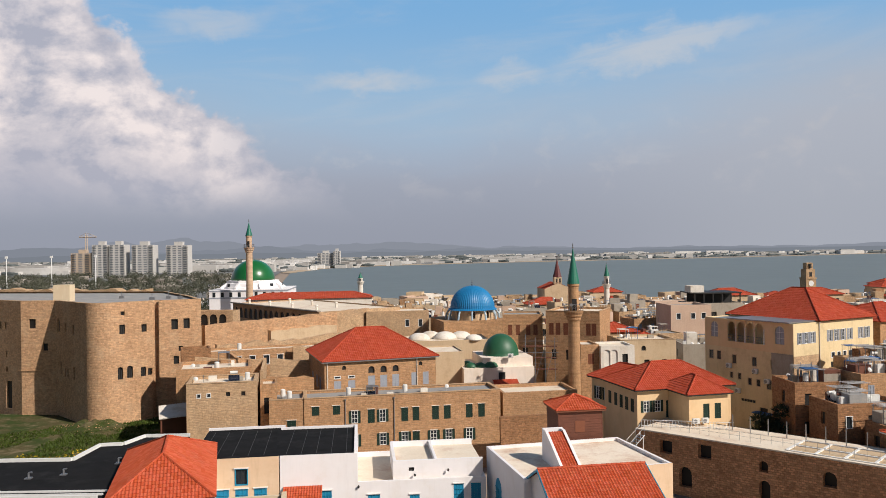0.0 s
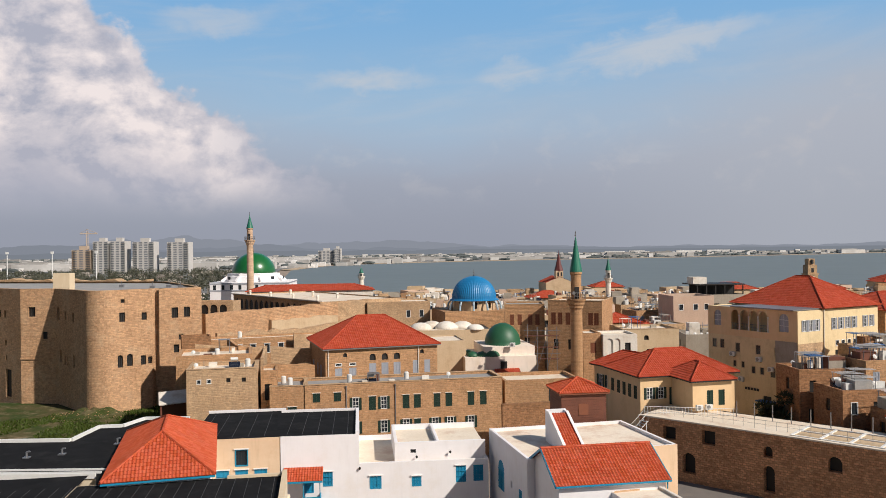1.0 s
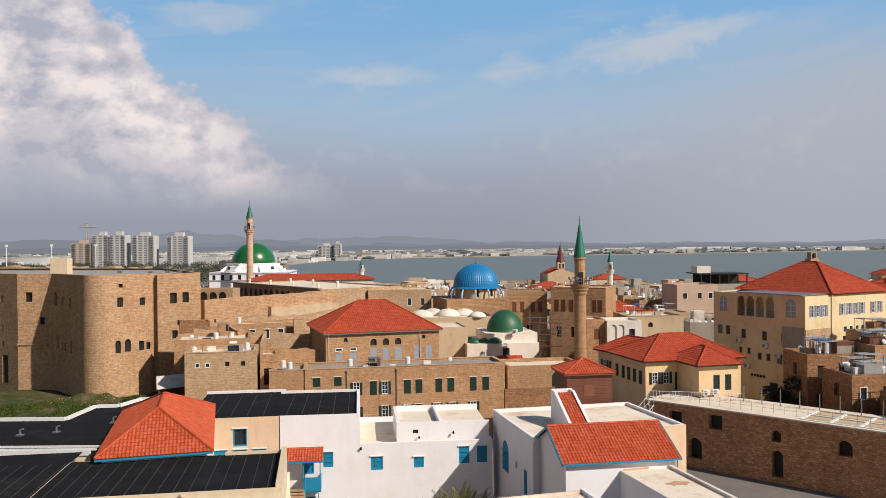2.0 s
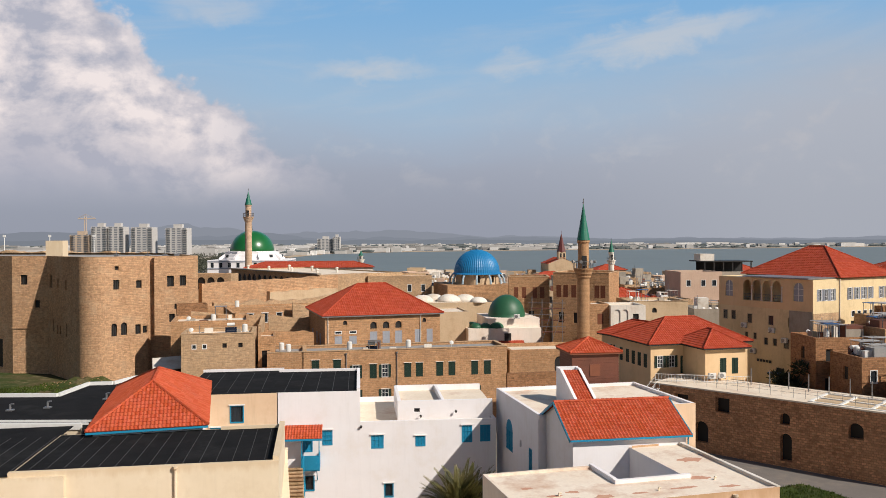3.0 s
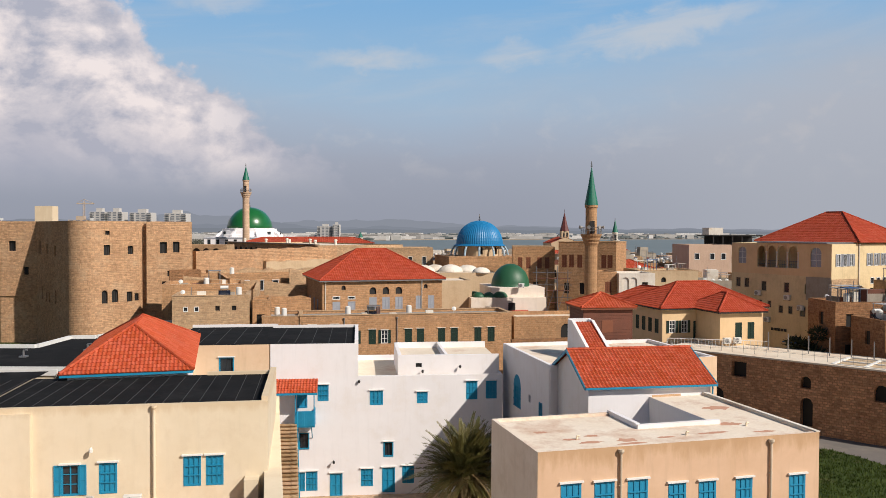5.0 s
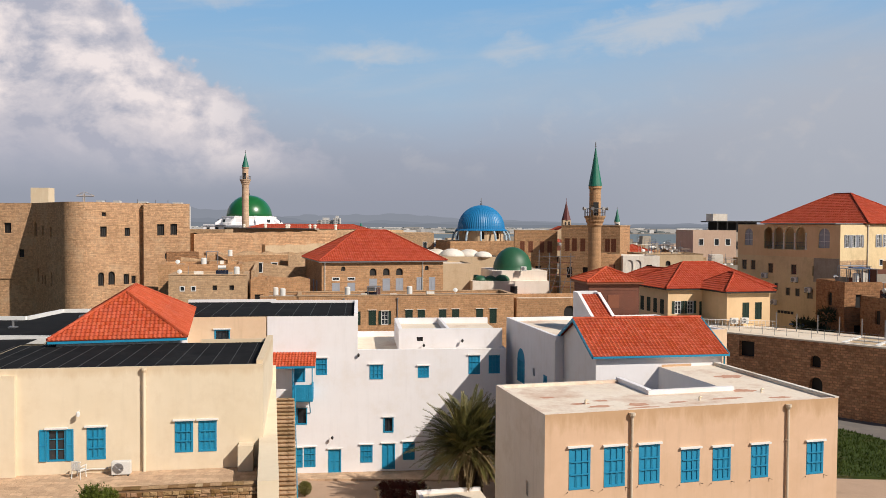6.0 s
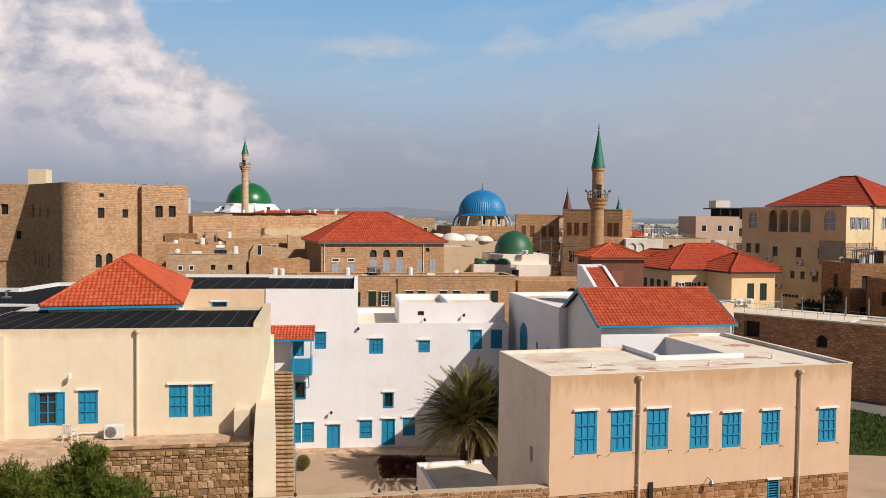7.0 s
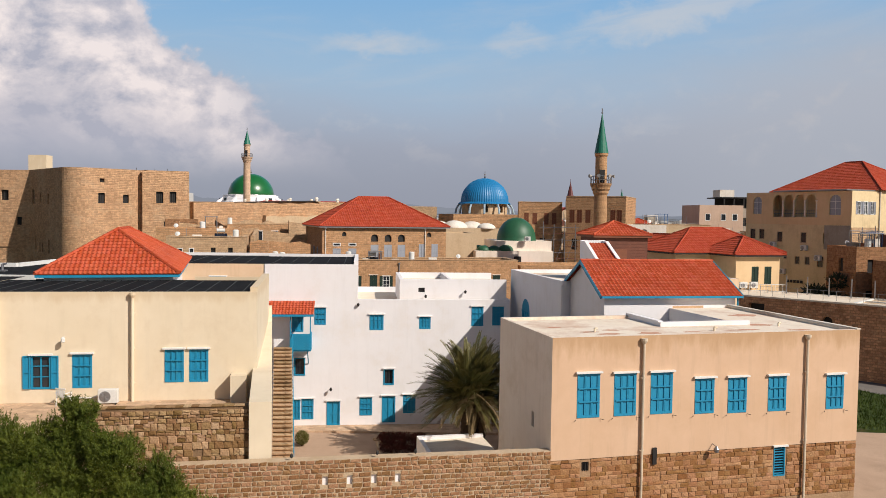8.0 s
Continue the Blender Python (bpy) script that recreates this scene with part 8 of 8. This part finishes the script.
def roof_plant():
    """A roof crowded with tanks, frames and pipes."""
    H = House("plant_roof_house", "grey flat house crowded with roof tanks and frames", "house", 48.6, 184.5, 3, 9.0, 8, 3, 13.6, M["greyplaster"], M["roof_grey"], 0.2)
    H.row("f", (1.5, 4.5, 7.5), 10.8, 1.0, 1.5, "dark").build()
    rnd = random.Random(21)
    for k in range(9):
        p = H.world(0.8 + k * 0.95, rnd.uniform(1, 6), 13.4)
        copy_thing(TANK, pose(p.x, p.y, p.z) @ Matrix.Scale(rnd.uniform(0.9, 1.3), 4))
    for k in range(7):
        bm = bmesh.new()
        x, y, h = 0.4 + k * 1.3, rnd.uniform(0.6, 7), rnd.uniform(2.2, 3.8)
        for dx in (0, 1.1):
            tube(bm, (x + dx, y, 13.4), (x + dx, y, 13.4 + h), 0.05, 4)
        for q in (0.55, 0.8, 1.0):
            tube(bm, (x, y, 13.4 + h * q), (x + 1.1, y, 13.4 + h * q), 0.045, 4)
        part("pipe_frame", bm, M["metal"], H.ob)
    clutter(H, rnd, 8)


roof_plant()


def right_quarter():
    """Flat-roofed houses beside the lane at the foot of the mansion."""
    spec = [("brown_flat_house", "brown stone house with flat cluttered roof", 47.2, 81.5, 6, 8.5, 6, 12.0, "stone_red"),
            ("sand_flat_house", "sand plastered house with patched walls", 50.4, 76.5, 8, 5, 4, 10.4, "stone_red"),
            ("grey_flat_house", "cement rendered house with shutters", 45.3, 88.5, 4, 7.0, 6, 13.4, "stone_red"),
            ("upper_flat_house", "sand plastered upper house with tin roof", 52.8, 87.0, 10, 8.5, 6, 14.6, "stone_town"),
            ("corner_house", "ochre corner house with flat roof", 57.0, 80.0, 10, 9, 6, 12.6, "stone_town"),
            ("side_house", "stone house with flat roof", 56, 92.5, 10, 9, 6, 15.4, "stone_pale"),
            ("rear_house", "grey house with tin shed on the roof", 60, 86, 10, 9, 7, 14.2, "greyplaster")]
    rnd = random.Random(7)
    for nm, lb, x, y, ang, w, d, z1, mat in spec:
        H = House(nm, lb, "house", x, y, ang, w, d, 1, z1, M[mat], rnd.choice((M["roof_screed"], M["roof_grey"])), 0.45)
        n = max(2, int(w / 2.4))
        for i in range(n):
            H.win("f", w * (i + 0.5) / n, z1 - 2.9, 0.9, 1.5, rnd.choice(("dark", "white", "greyblue", "dark")))
        H.win("l", d / 2, z1 - 2.9, 0.9, 1.5, "dark").build()
        for q in range(2):
            p = H.world(rnd.uniform(1, w - 1), rnd.uniform(1, d - 1), z1 - 0.45)
            copy_thing(TANK if q else HEATER, pose(p.x, p.y, p.z, 0, 0, rnd.uniform(0, 60)))
        clutter(H, rnd, 15)
        for q in range(3):
            bm = bmesh.new()
            a, b = rnd.uniform(0.3, w - 3.2), rnd.uniform(0.3, d - 2.2)
            h = rnd.uniform(1.6, 2.4)
            for dx in (0, 1.3, 2.6):
                for dy in (0, 1.7):
                    tube(bm, (a + dx, b + dy, z1 - 0.45), (a + dx, b + dy, z1 - 0.45 + h), 0.045, 4)
            for dy in (0, 0.55, 1.1, 1.7):
                tube(bm, (a - 0.2, b + dy, z1 - 0.45 + h), (a + 2.8, b + dy, z1 - 0.45 + h), 0.04, 4)
            part("pipe_frame", bm, M["metal"], H.ob)
        for q in range(2):
            bm = bmesh.new()
            a, b = rnd.uniform(0.3, w - 2.6), rnd.uniform(0.4, d - 2.0)
            ring_prism(bm, [(a, b), (a + 2.2, b), (a + 2.2, b + 1.6), (a, b + 1.6)], z1 - 0.45, z1 + rnd.uniform(0.7, 1.4))
            part("roof_shed", bm, rnd.choice((M["greyplaster"], M["wood"], M["roof_grey"], M["stone_red"])), H.ob)
        for i in range(n):
            bm = bmesh.new()
            c = w * (i + 0.5) / n
            box(bm, c - 0.55, c + 0.55, -0.02, 0.06, z1 - 6.4, z1 - 4.9)
            part("window", bm, M["dark"], H.ob)
        p = H.world(w * 0.7, -0.25, z1 - 4.2)
        air_conditioner(pose(p.x, p.y, p.z, 0, 0, ang), "white air conditioner on a house wall")
    R = thing("tile_roofed_shop", "small brick shop with red tile roof", "house", pose(50.8, 68.5, 0, 0, 0, 12))
    bm = bmesh.new()
    box(bm, 0, 9, 0, 7, 1, 10.2)
    part("wall", bm, M["stone_red"], R)
    bm = bmesh.new()
    box(bm, 0.8, 1.9, -0.05, 0.05, 7, 9.3)
    part("door", bm, M["dark"], R)
    hip_roof(R, 9, 7, 10.2, 1.5, 0.4, M["tile"], M["whitepaint"])
    # lane fence posts behind the rampart
    post = thing("fence_post", "rusty metal fence post by the lane", "post", pose(36.0, 84.5, 8.5), "fence posts")
    bm = bmesh.new()
    tube(bm, (0, 0, 0), (0, 0, 1.9), 0.06, 6)
    part("pole", bm, M["metal"], post)
    for k in range(1, 8):
        copy_thing(post, pose(36.0 + k * 1.55, 84.5 - k * 1.45, 8.5))
    car = thing("parked_car", "silver parked car in the shaded lane", "car", pose(40.2, 91.5, 2.2, 0, 0, 30))
    bm = bmesh.new()
    prof = [(-2.1, 0.35), (2.1, 0.35), (2.1, 0.8), (1.2, 0.95), (0.6, 1.45), (-1.2, 1.45), (-1.9, 0.95), (-2.1, 0.85)]
    a, b = [bm.verts.new((x, -0.85, z)) for x, z in prof], [bm.verts.new((x, 0.85, z)) for x, z in prof]
    bm.faces.new(a), bm.faces.new(b[::-1])
    for i in range(8):
        j = (i + 1) % 8
        bm.faces.new((a[j], a[i], b[i], b[j]))
    part("body", bm, M["chrome"], car)
    for x in (-1.3, 1.3):
        for y in (-0.8, 0.8):
            bm = bmesh.new()
            tube(bm, (x, y - 0.1, 0.33), (x, y + 0.1, 0.33), 0.33, 14)
            part("wheel", bm, M["dark"], car)


right_quarter()

# ---- distance: tower blocks, hotel, crane, masts ----
for x, w, h, mat, lb in ((-476, 21, 45, "tower_white", "tall white apartment tower by the bay"), (-453, 21, 45, "tower_white", "tall white apartment tower by the bay"), (-422, 29, 44, "tower_white", "tall white apartment tower by the bay"), (-375, 29, 43, "tower_white", "tall white apartment tower by the bay"), (-505, 26, 34, "tower_beige", "beige apartment tower by the crane")):
    apartment(x, 1080, w, 20, h, M[mat], lb, 14)
apartment(-266, 1700, 33, 20, 29, M["tower_white"], "white seaside hotel by the beach", 9)
apartment(-232, 1695, 14, 20, 33, M["tower_white"], "white seaside hotel stair wing", 9)


def crane():
    ob = thing("tower_crane", "thin tower crane beside the flats", "crane", pose(-488, 1090, -8))
    bm = bmesh.new()
    for dx in (-1.2, 1.2):
        tube(bm, (dx, 0, 0), (dx, 0, 68), 0.5, 4)
    for k in range(16):
        tube(bm, (-1.2, 0, k * 4.2), (1.2, 0, k * 4.2 + 4.2), 0.3, 4)
    part("mast", bm, M["tower_beige"], ob)
    bm = bmesh.new()
    tube(bm, (-10, 0, 64), (14, 0, 64), 0.7, 4), tube(bm, (0, 0, 70), (14, 0, 64.5), 0.3, 4), tube(bm, (0, 0, 70), (-10, 0, 64.5), 0.3, 4)
    part("jib", bm, M["tower_beige"], ob)


crane()


def clump(bm, c, r, n, size, rnd, flat=1.0, up=0.35):
    """Small leaf blades scattered through a lumpy ball."""
    for i in range(n):
        d = Vector((rnd.gauss(0, 1), rnd.gauss(0, 1), rnd.gauss(0, 1))).normalized()
        p = Vector(c) + Vector((d.x * r[0], d.y * r[1], d.z * r[2])) * (rnd.random() ** 0.35)
        t = (d + Vector((rnd.gauss(0, 0.6), rnd.gauss(0, 0.6), up + rnd.gauss(0, 0.4)))).normalized()
        s = t.cross(Vector((rnd.gauss(0, 1), rnd.gauss(0, 1), rnd.gauss(0, 1)))).normalized()
        l, w = size * rnd.uniform(0.6, 1.4), size * rnd.uniform(0.10, 0.22)
        bm.faces.new([bm.verts.new(q) for q in (p - s * w, p + s * w, p + t * l)])


def spray(bm, p, d, ln, n, size, rnd):
    """A feathery shoot: leaf blades set round a thin stem, shorter towards the tip."""
    d = d.normalized()
    for i in range(n):
        f = rnd.random()
        s = Vector((rnd.gauss(0, 1), rnd.gauss(0, 1), rnd.gauss(0, 1))).cross(d).normalized()
        q = p + d * (ln * f) + s * (0.05 * (1 - f))
        t = (d * rnd.uniform(0.6, 1.4) + s).normalized()
        w = t.cross(d).normalized() * size * 0.13
        bm.faces.new([bm.verts.new(v) for v in (q - w, q + w, q + t * size * (1.5 - f))])


def bush(name, label, lumps, stem, density=620, size=0.2, mat=None, seed=2):
    rnd = random.Random(seed)
    ob = thing(name, label, "bush", pose(*stem))
    off = Vector(stem)
    bm = bmesh.new()
    for x, y, z, r in lumps:
        k = Vector((x, y, z)) - off
        for q in range(5):
            j = k + Vector((rnd.gauss(0, r * 0.5), rnd.gauss(0, r * 0.4), rnd.gauss(-0.2, r * 0.38)))
            clump(bm, j, (r * 0.58, r * 0.46, r * 0.54), int(density * r * r * 0.95), size, rnd, up=0.8)
            for g in range(int(26 * r * r) + 5):
                d = Vector((rnd.gauss(0, 0.8), rnd.gauss(-0.3, 0.7), abs(rnd.gauss(0.5, 0.6)))).normalized()
                p = j + Vector((d.x * r * 0.5, d.y * r * 0.4, d.z * r * 0.48))
                spray(bm, p, d + Vector((0, 0, 0.7)), rnd.uniform(0.2, 0.45), 30, size, rnd)
    part("crown", bm, mat or M["leaf"], ob)
    bm = bmesh.new()
    for x, y, z, r in lumps:
        k = Vector((x, y, z)) - off
        tube(bm, (rnd.uniform(-0.3, 0.3), rnd.uniform(-0.3, 0.3), 0), k * 0.9, 0.12, 5, 0.03)
    part("stem", bm, M["bark"], ob)
    return ob


bush("tamarisk_bush", "large feathery dark green tamarisk bush by the terrace wall",
     [(-13.4, 28.6, 9.0, 0.6), (-11.8, 28.3, 7.9, 0.85), (-10.7, 28.2, 7.1, 0.8), (-9.7, 28.2, 6.6, 0.75), (-8.9, 28.2, 5.9, 0.65), (-8.4, 28.2, 5.4, 0.55), (-15.5, 28.3, 7.9, 0.95), (-16.8, 28.3, 7.6, 1.0), (-13.2, 28.4, 8.2, 0.9), (-14.3, 28.3, 7.7, 1.1), (-12.4, 28.2, 7.4, 1.0), (-15.6, 28.2, 7.0, 1.2), (-13.6, 28.0, 6.7, 1.4)] + [(-11.6, 28.2, 6.4, 1.1), (-16.4, 27.6, 6.0, 1.3), (-14.6, 27.6, 5.4, 1.5), (-12.6, 27.6, 5.4, 1.5), (-10.4, 28.0, 5.6, 1.0), (-9.3, 28.2, 5.2, 0.8), (-17.4, 28.0, 5.0, 1.4), (-10.6, 27.4, 4.4, 1.2), (-8.8, 28.0, 4.4, 0.8), (-11.2, 28.0, 6.0, 0.9), (-9.9, 28.0, 5.4, 0.9), (-11.6, 27.8, 5.0, 1.1), (-10.2, 27.8, 4.8, 0.9), (-9.4, 27.9, 4.6, 0.8)], (-13.6, 28.6, 3.2), 2300, 0.10)


def round_shrub():
    rnd = random.Random(5)
    ob = thing("round_shrub", "small round clipped olive shrub by the stair", "bush", pose(-9.8, 55.4, 0.0))
    bm = bmesh.new()
    clump(bm, (0, 0, 0.58), (0.5, 0.5, 0.5), 9000, 0.06, rnd)
    part("crown", bm, M["shrub"], ob)
    bm = bmesh.new()
    tube(bm, (0, 0, 0), (0, 0, 0.5), 0.06, 6)
    part("stem", bm, M["bark"], ob)


round_shrub()


def date_palm():
    rnd = random.Random(11)
    ob = thing("date_palm", "bushy date palm with long arching fronds in the court", "palm", pose(1.9, 52.2, 0))
    heads = ((0.0, 0.0, 4.5), (0.6, 0.3, 4.2), (-0.4, -0.2, 4.2))
    for hx, hy, hz in heads:
        bm = bmesh.new()
        prof = []
        for k in range(int(hz / 0.34)):
            prof += [(0.36, k * 0.34), (0.28, k * 0.34 + 0.28)]
        lathe(bm, prof, hx, hy, 10)
        part("trunk", bm, M["bark"], ob)
    green, dry = bmesh.new(), bmesh.new()
    for i in range(330):
        a = rnd.uniform(0, 2 * math.pi)
        old = i >= 240
        tilt = rnd.uniform(-0.5, 0.05) if old else -0.3 + 1.65 * rnd.random() ** 0.85
        ln = rnd.uniform(2.4, 3.3) if old else rnd.uniform(3.3, 4.2)
        bm = dry if old else green
        hx, hy, hz = rnd.choice(heads)
        p = Vector((hx, hy, hz)) + Vector((rnd.gauss(0, 0.12), rnd.gauss(0, 0.12), rnd.uniform(-0.3, 0.4)))
        h = Vector((math.cos(a), math.sin(a), 0))
        side = Vector((-h.y, h.x, 0))
        n = 13
        for k in range(n):
            f = k / n
            e = tilt - 0.65 * f * f
            d = h * math.cos(e) + Vector((0, 0, math.sin(e)))
            q = p + d * (ln / n)
            up = side.cross(d).normalized() * -1
            if k > 1:
                lw = 0.34 * math.sin(math.pi * min(1, 0.25 + f * 0.72)) + 0.13
                for s in (-1, 1):
                    for g in (0.03, 0.19, 0.36, 0.52, 0.69, 0.85):
                        m = p + (q - p) * g
                        t = (side * s * 0.55 + d * 0.95 + up * rnd.uniform(0.15, 0.6)).normalized()
                        c = m + t * lw * 0.5
                        r = d * 0.038 + up * 0.016
                        bm.faces.new([bm.verts.new(v) for v in (m - d * 0.012, c - r, m + t * lw, c + r)])
            w = 0.04 * (1 - f) + 0.01
            bm.faces.new([bm.verts.new(v) for v in (p - side * w, p + side * w, q + side * w * 0.8, q - side * w * 0.8)])
            p = q
    tagged(part("fronds", green, M["palm"], ob), kind="stuff")
    tagged(part("dry_fronds", dry, M["palmdry"], ob, "dry hanging fronds"), kind="stuff")


date_palm()


def beds():
    rnd = random.Random(9)
    for pts, seed in (([(-4.9, 57.0), (-1.2, 55.7), (-0.9, 57.0), (-4.7, 58.3)], 1), ([(-4.1, 53.2), (-0.6, 53.5), (-0.9, 55.0), (-4.6, 56.2)], 2)):
        ob = thing("flower_bed", "stone edged bed of dark red low plants", "flower bed", pose(0, 0, 0), "flower beds")
        bm = bmesh.new()
        for (ax, ay), (bx, by) in zip(pts, pts[1:] + pts[:1]):
            tube(bm, (ax, ay, 0.08), (bx, by, 0.08), 0.14, 5)
        part("edging", bm, M["mortar"], ob)
        bm = bmesh.new()
        x0, x1, y0, y1 = min(p[0] for p in pts), max(p[0] for p in pts), min(p[1] for p in pts), max(p[1] for p in pts)
        for i in range(90):
            c = (rnd.uniform(x0 + 0.4, x1 - 0.4), rnd.uniform(y0 + 0.5, y1 - 0.5), 0.25)
            clump(bm, c, (0.25, 0.25, 0.2), 40, 0.16, rnd)
        part("planting", bm, M["bed"], ob)
    # lawn by the lane
    bm = bmesh.new()
    lawn = [(22.5, 56.4), (28.4, 55.2), (42, 54.0), (38.2, 62), (36.6, 66.4), (34.9, 69), (28, 66)]
    ring_prism(bm, lawn, 1.5, 1.78)
    tagged(part("lawn", bm, M["grass"]), "trimmed green lawn beside the lane", "lawn", kind="structure")

    def inside(x, y, poly):
        c = False
        for (ax, ay), (bx, by) in zip(poly, poly[1:] + poly[:1]):
            if (ay > y) != (by > y) and x < (bx - ax) * (y - ay) / (by - ay) + ax:
                c = not c
        return c

    bm = bmesh.new()
    for i in range(16000):
        x, y = rnd.uniform(22, 42), rnd.uniform(53, 70)
        if inside(x, y, lawn):
            a = rnd.uniform(0, 6.28)
            h = rnd.uniform(0.12, 0.28)
            s = Vector((math.cos(a), math.sin(a), 0)) * 0.05
            p = Vector((x, y, 1.76))
            bm.faces.new([bm.verts.new(v) for v in (p - s, p + s, p + Vector((rnd.gauss(0, 0.08), rnd.gauss(0, 0.08), h)))])
    tagged(part("lawn_grass", bm, M["blade"]), "short green grass blades of the lawn", "grass", kind="stuff")
    # rough herbs and yellow flowers below the citadel
    bm, fl = bmesh.new(), bmesh.new()
    for i in range(40000):
        x, y = rnd.uniform(-84, -40), rnd.uniform(71, 128)
        if y > 118 + (x + 84) * 0.14 and x < -58:
            continue
        n = noise.noise(Vector((x * 0.12, y * 0.12, 2)))
        if n < -0.12:
            continue
        yellow = x < -44 and y < 104 and noise.noise(Vector((x * 0.2, y * 0.2, 9))) > 0.02
        tgt = fl if yellow and rnd.random() < 0.35 else bm
        a, h = rnd.uniform(0, 6.28), rnd.uniform(0.12, 0.4) * (1 + n)
        s = Vector((math.cos(a), math.sin(a), 0)) * 0.12
        p = Vector((x, y, 2.4 + (h * 0.8 if tgt is fl else 0)))
        tgt.faces.new([tgt.verts.new(v) for v in (p - s, p + s, p + Vector((rnd.gauss(0, 0.2), rnd.gauss(0, 0.2), h if tgt is bm else 0.16)))])
    tagged(part("herbs", bm, M["blade"]), "rough green herbs in the citadel yard", "grass", kind="stuff")
    tagged(part("wild_flowers", fl, M["flower"]), "yellow wild flowers in the citadel yard", "flowers", kind="stuff")


beds()


def tree(x, y, z, h, r, seed, label="dark green town tree"):
    rnd = random.Random(seed)
    ob = thing("tree", label, "tree", pose(x, y, z), "town trees")
    bm = bmesh.new()
    tube(bm, (0, 0, 0), (0.1, 0, h * 0.5), 0.28, 7, 0.16)
    for k in range(5):
        a = k * 1.26
        tube(bm, (0.1, 0, h * 0.45), (r * 0.6 * math.cos(a), r * 0.6 * math.sin(a), h * 0.78), 0.12, 5, 0.04)
    part("trunk", bm, M["bark"], ob)
    bm = bmesh.new()
    for k in range(12):
        c = (rnd.gauss(0, r * 0.45), rnd.gauss(0, r * 0.45), h * 0.72 + rnd.gauss(0, h * 0.12))
        clump(bm, c, (r * 0.4, r * 0.4, r * 0.32), 130, 0.7, rnd)
    part("crown", bm, M["leaf_far"], ob)
    return ob


for i, (x, y, z, h, r) in enumerate([(-174, 420, -0.5, 20, 7), (-60, 330, -0.5, 9, 4), (-100, 330, -0.5, 10, 4), (62, 205, -0.5, 15, 3), (43.6, 92.2, 1.6, 7.5, 2.3), (41.6, 91.0, 1.6, 4.5, 1.6)]):
    tree(x, y, z, h, r, 30 + i)


def inland_edge():
    """Tree belts, small houses and masts on the flat land beyond the citadel."""
    rnd = random.Random(77)
    bt, bh = bmesh.new(), bmesh.new()
    for i in range(330):
        y = rnd.uniform(430, 1060)
        x = -y * rnd.uniform(0.24, 0.60)
        s = rnd.uniform(2.2, 5.0)
        for k in range(3):
            c = (x + rnd.gauss(0, 4), y + rnd.gauss(0, 3), s * rnd.uniform(0.8, 1.6))
            clump(bt, c, (s, s, s * 0.8), 34, 2.4, rnd)
        tube(bt, (x, y, -0.5), (x, y, s), 0.35, 4)
    for i in range(190):
        y = rnd.uniform(330, 1060)
        x = -y * rnd.uniform(0.235, 0.60)
        w, h = rnd.uniform(4, 10), rnd.uniform(2.5, 5.5)
        box(bh, x, x + w, y, y + 10, -0.5, h)
    tagged(part("tree_belt", bt, M["leaf_hazy"]), "dark olive tree belts beyond the citadel, haze put into their colour", "trees", kind="stuff")
    tagged(part("suburb_houses", bh, M["suburb"]), "low pale suburb houses beyond the citadel", "buildings", kind="stuff")
    for x, y in ((-386, 700), (-346, 700), (-307, 700)):
        ob = thing("light_mast", "tall white sports ground light mast", "mast", pose(x, y, -0.5), "light masts")
        bm = bmesh.new()
        tube(bm, (0, 0, 0), (0, 0, 30.5), 0.5, 6, 0.35)
        part("pole", bm, M["whitepaint"], ob)
        bm = bmesh.new()
        box(bm, -1.2, 1.2, -0.4, 0.4, 29.5, 31.5)
        part("lamp_head", bm, M["whitepaint"], ob)
    wall_strip("ruined_rampart", "low ruined ochre rampart behind the citadel", (-110, 178), (-66, 170), -0.5, 23.4, 23.0, 3.0, M["stone_pale"], ragged=0.8)


inland_edge()
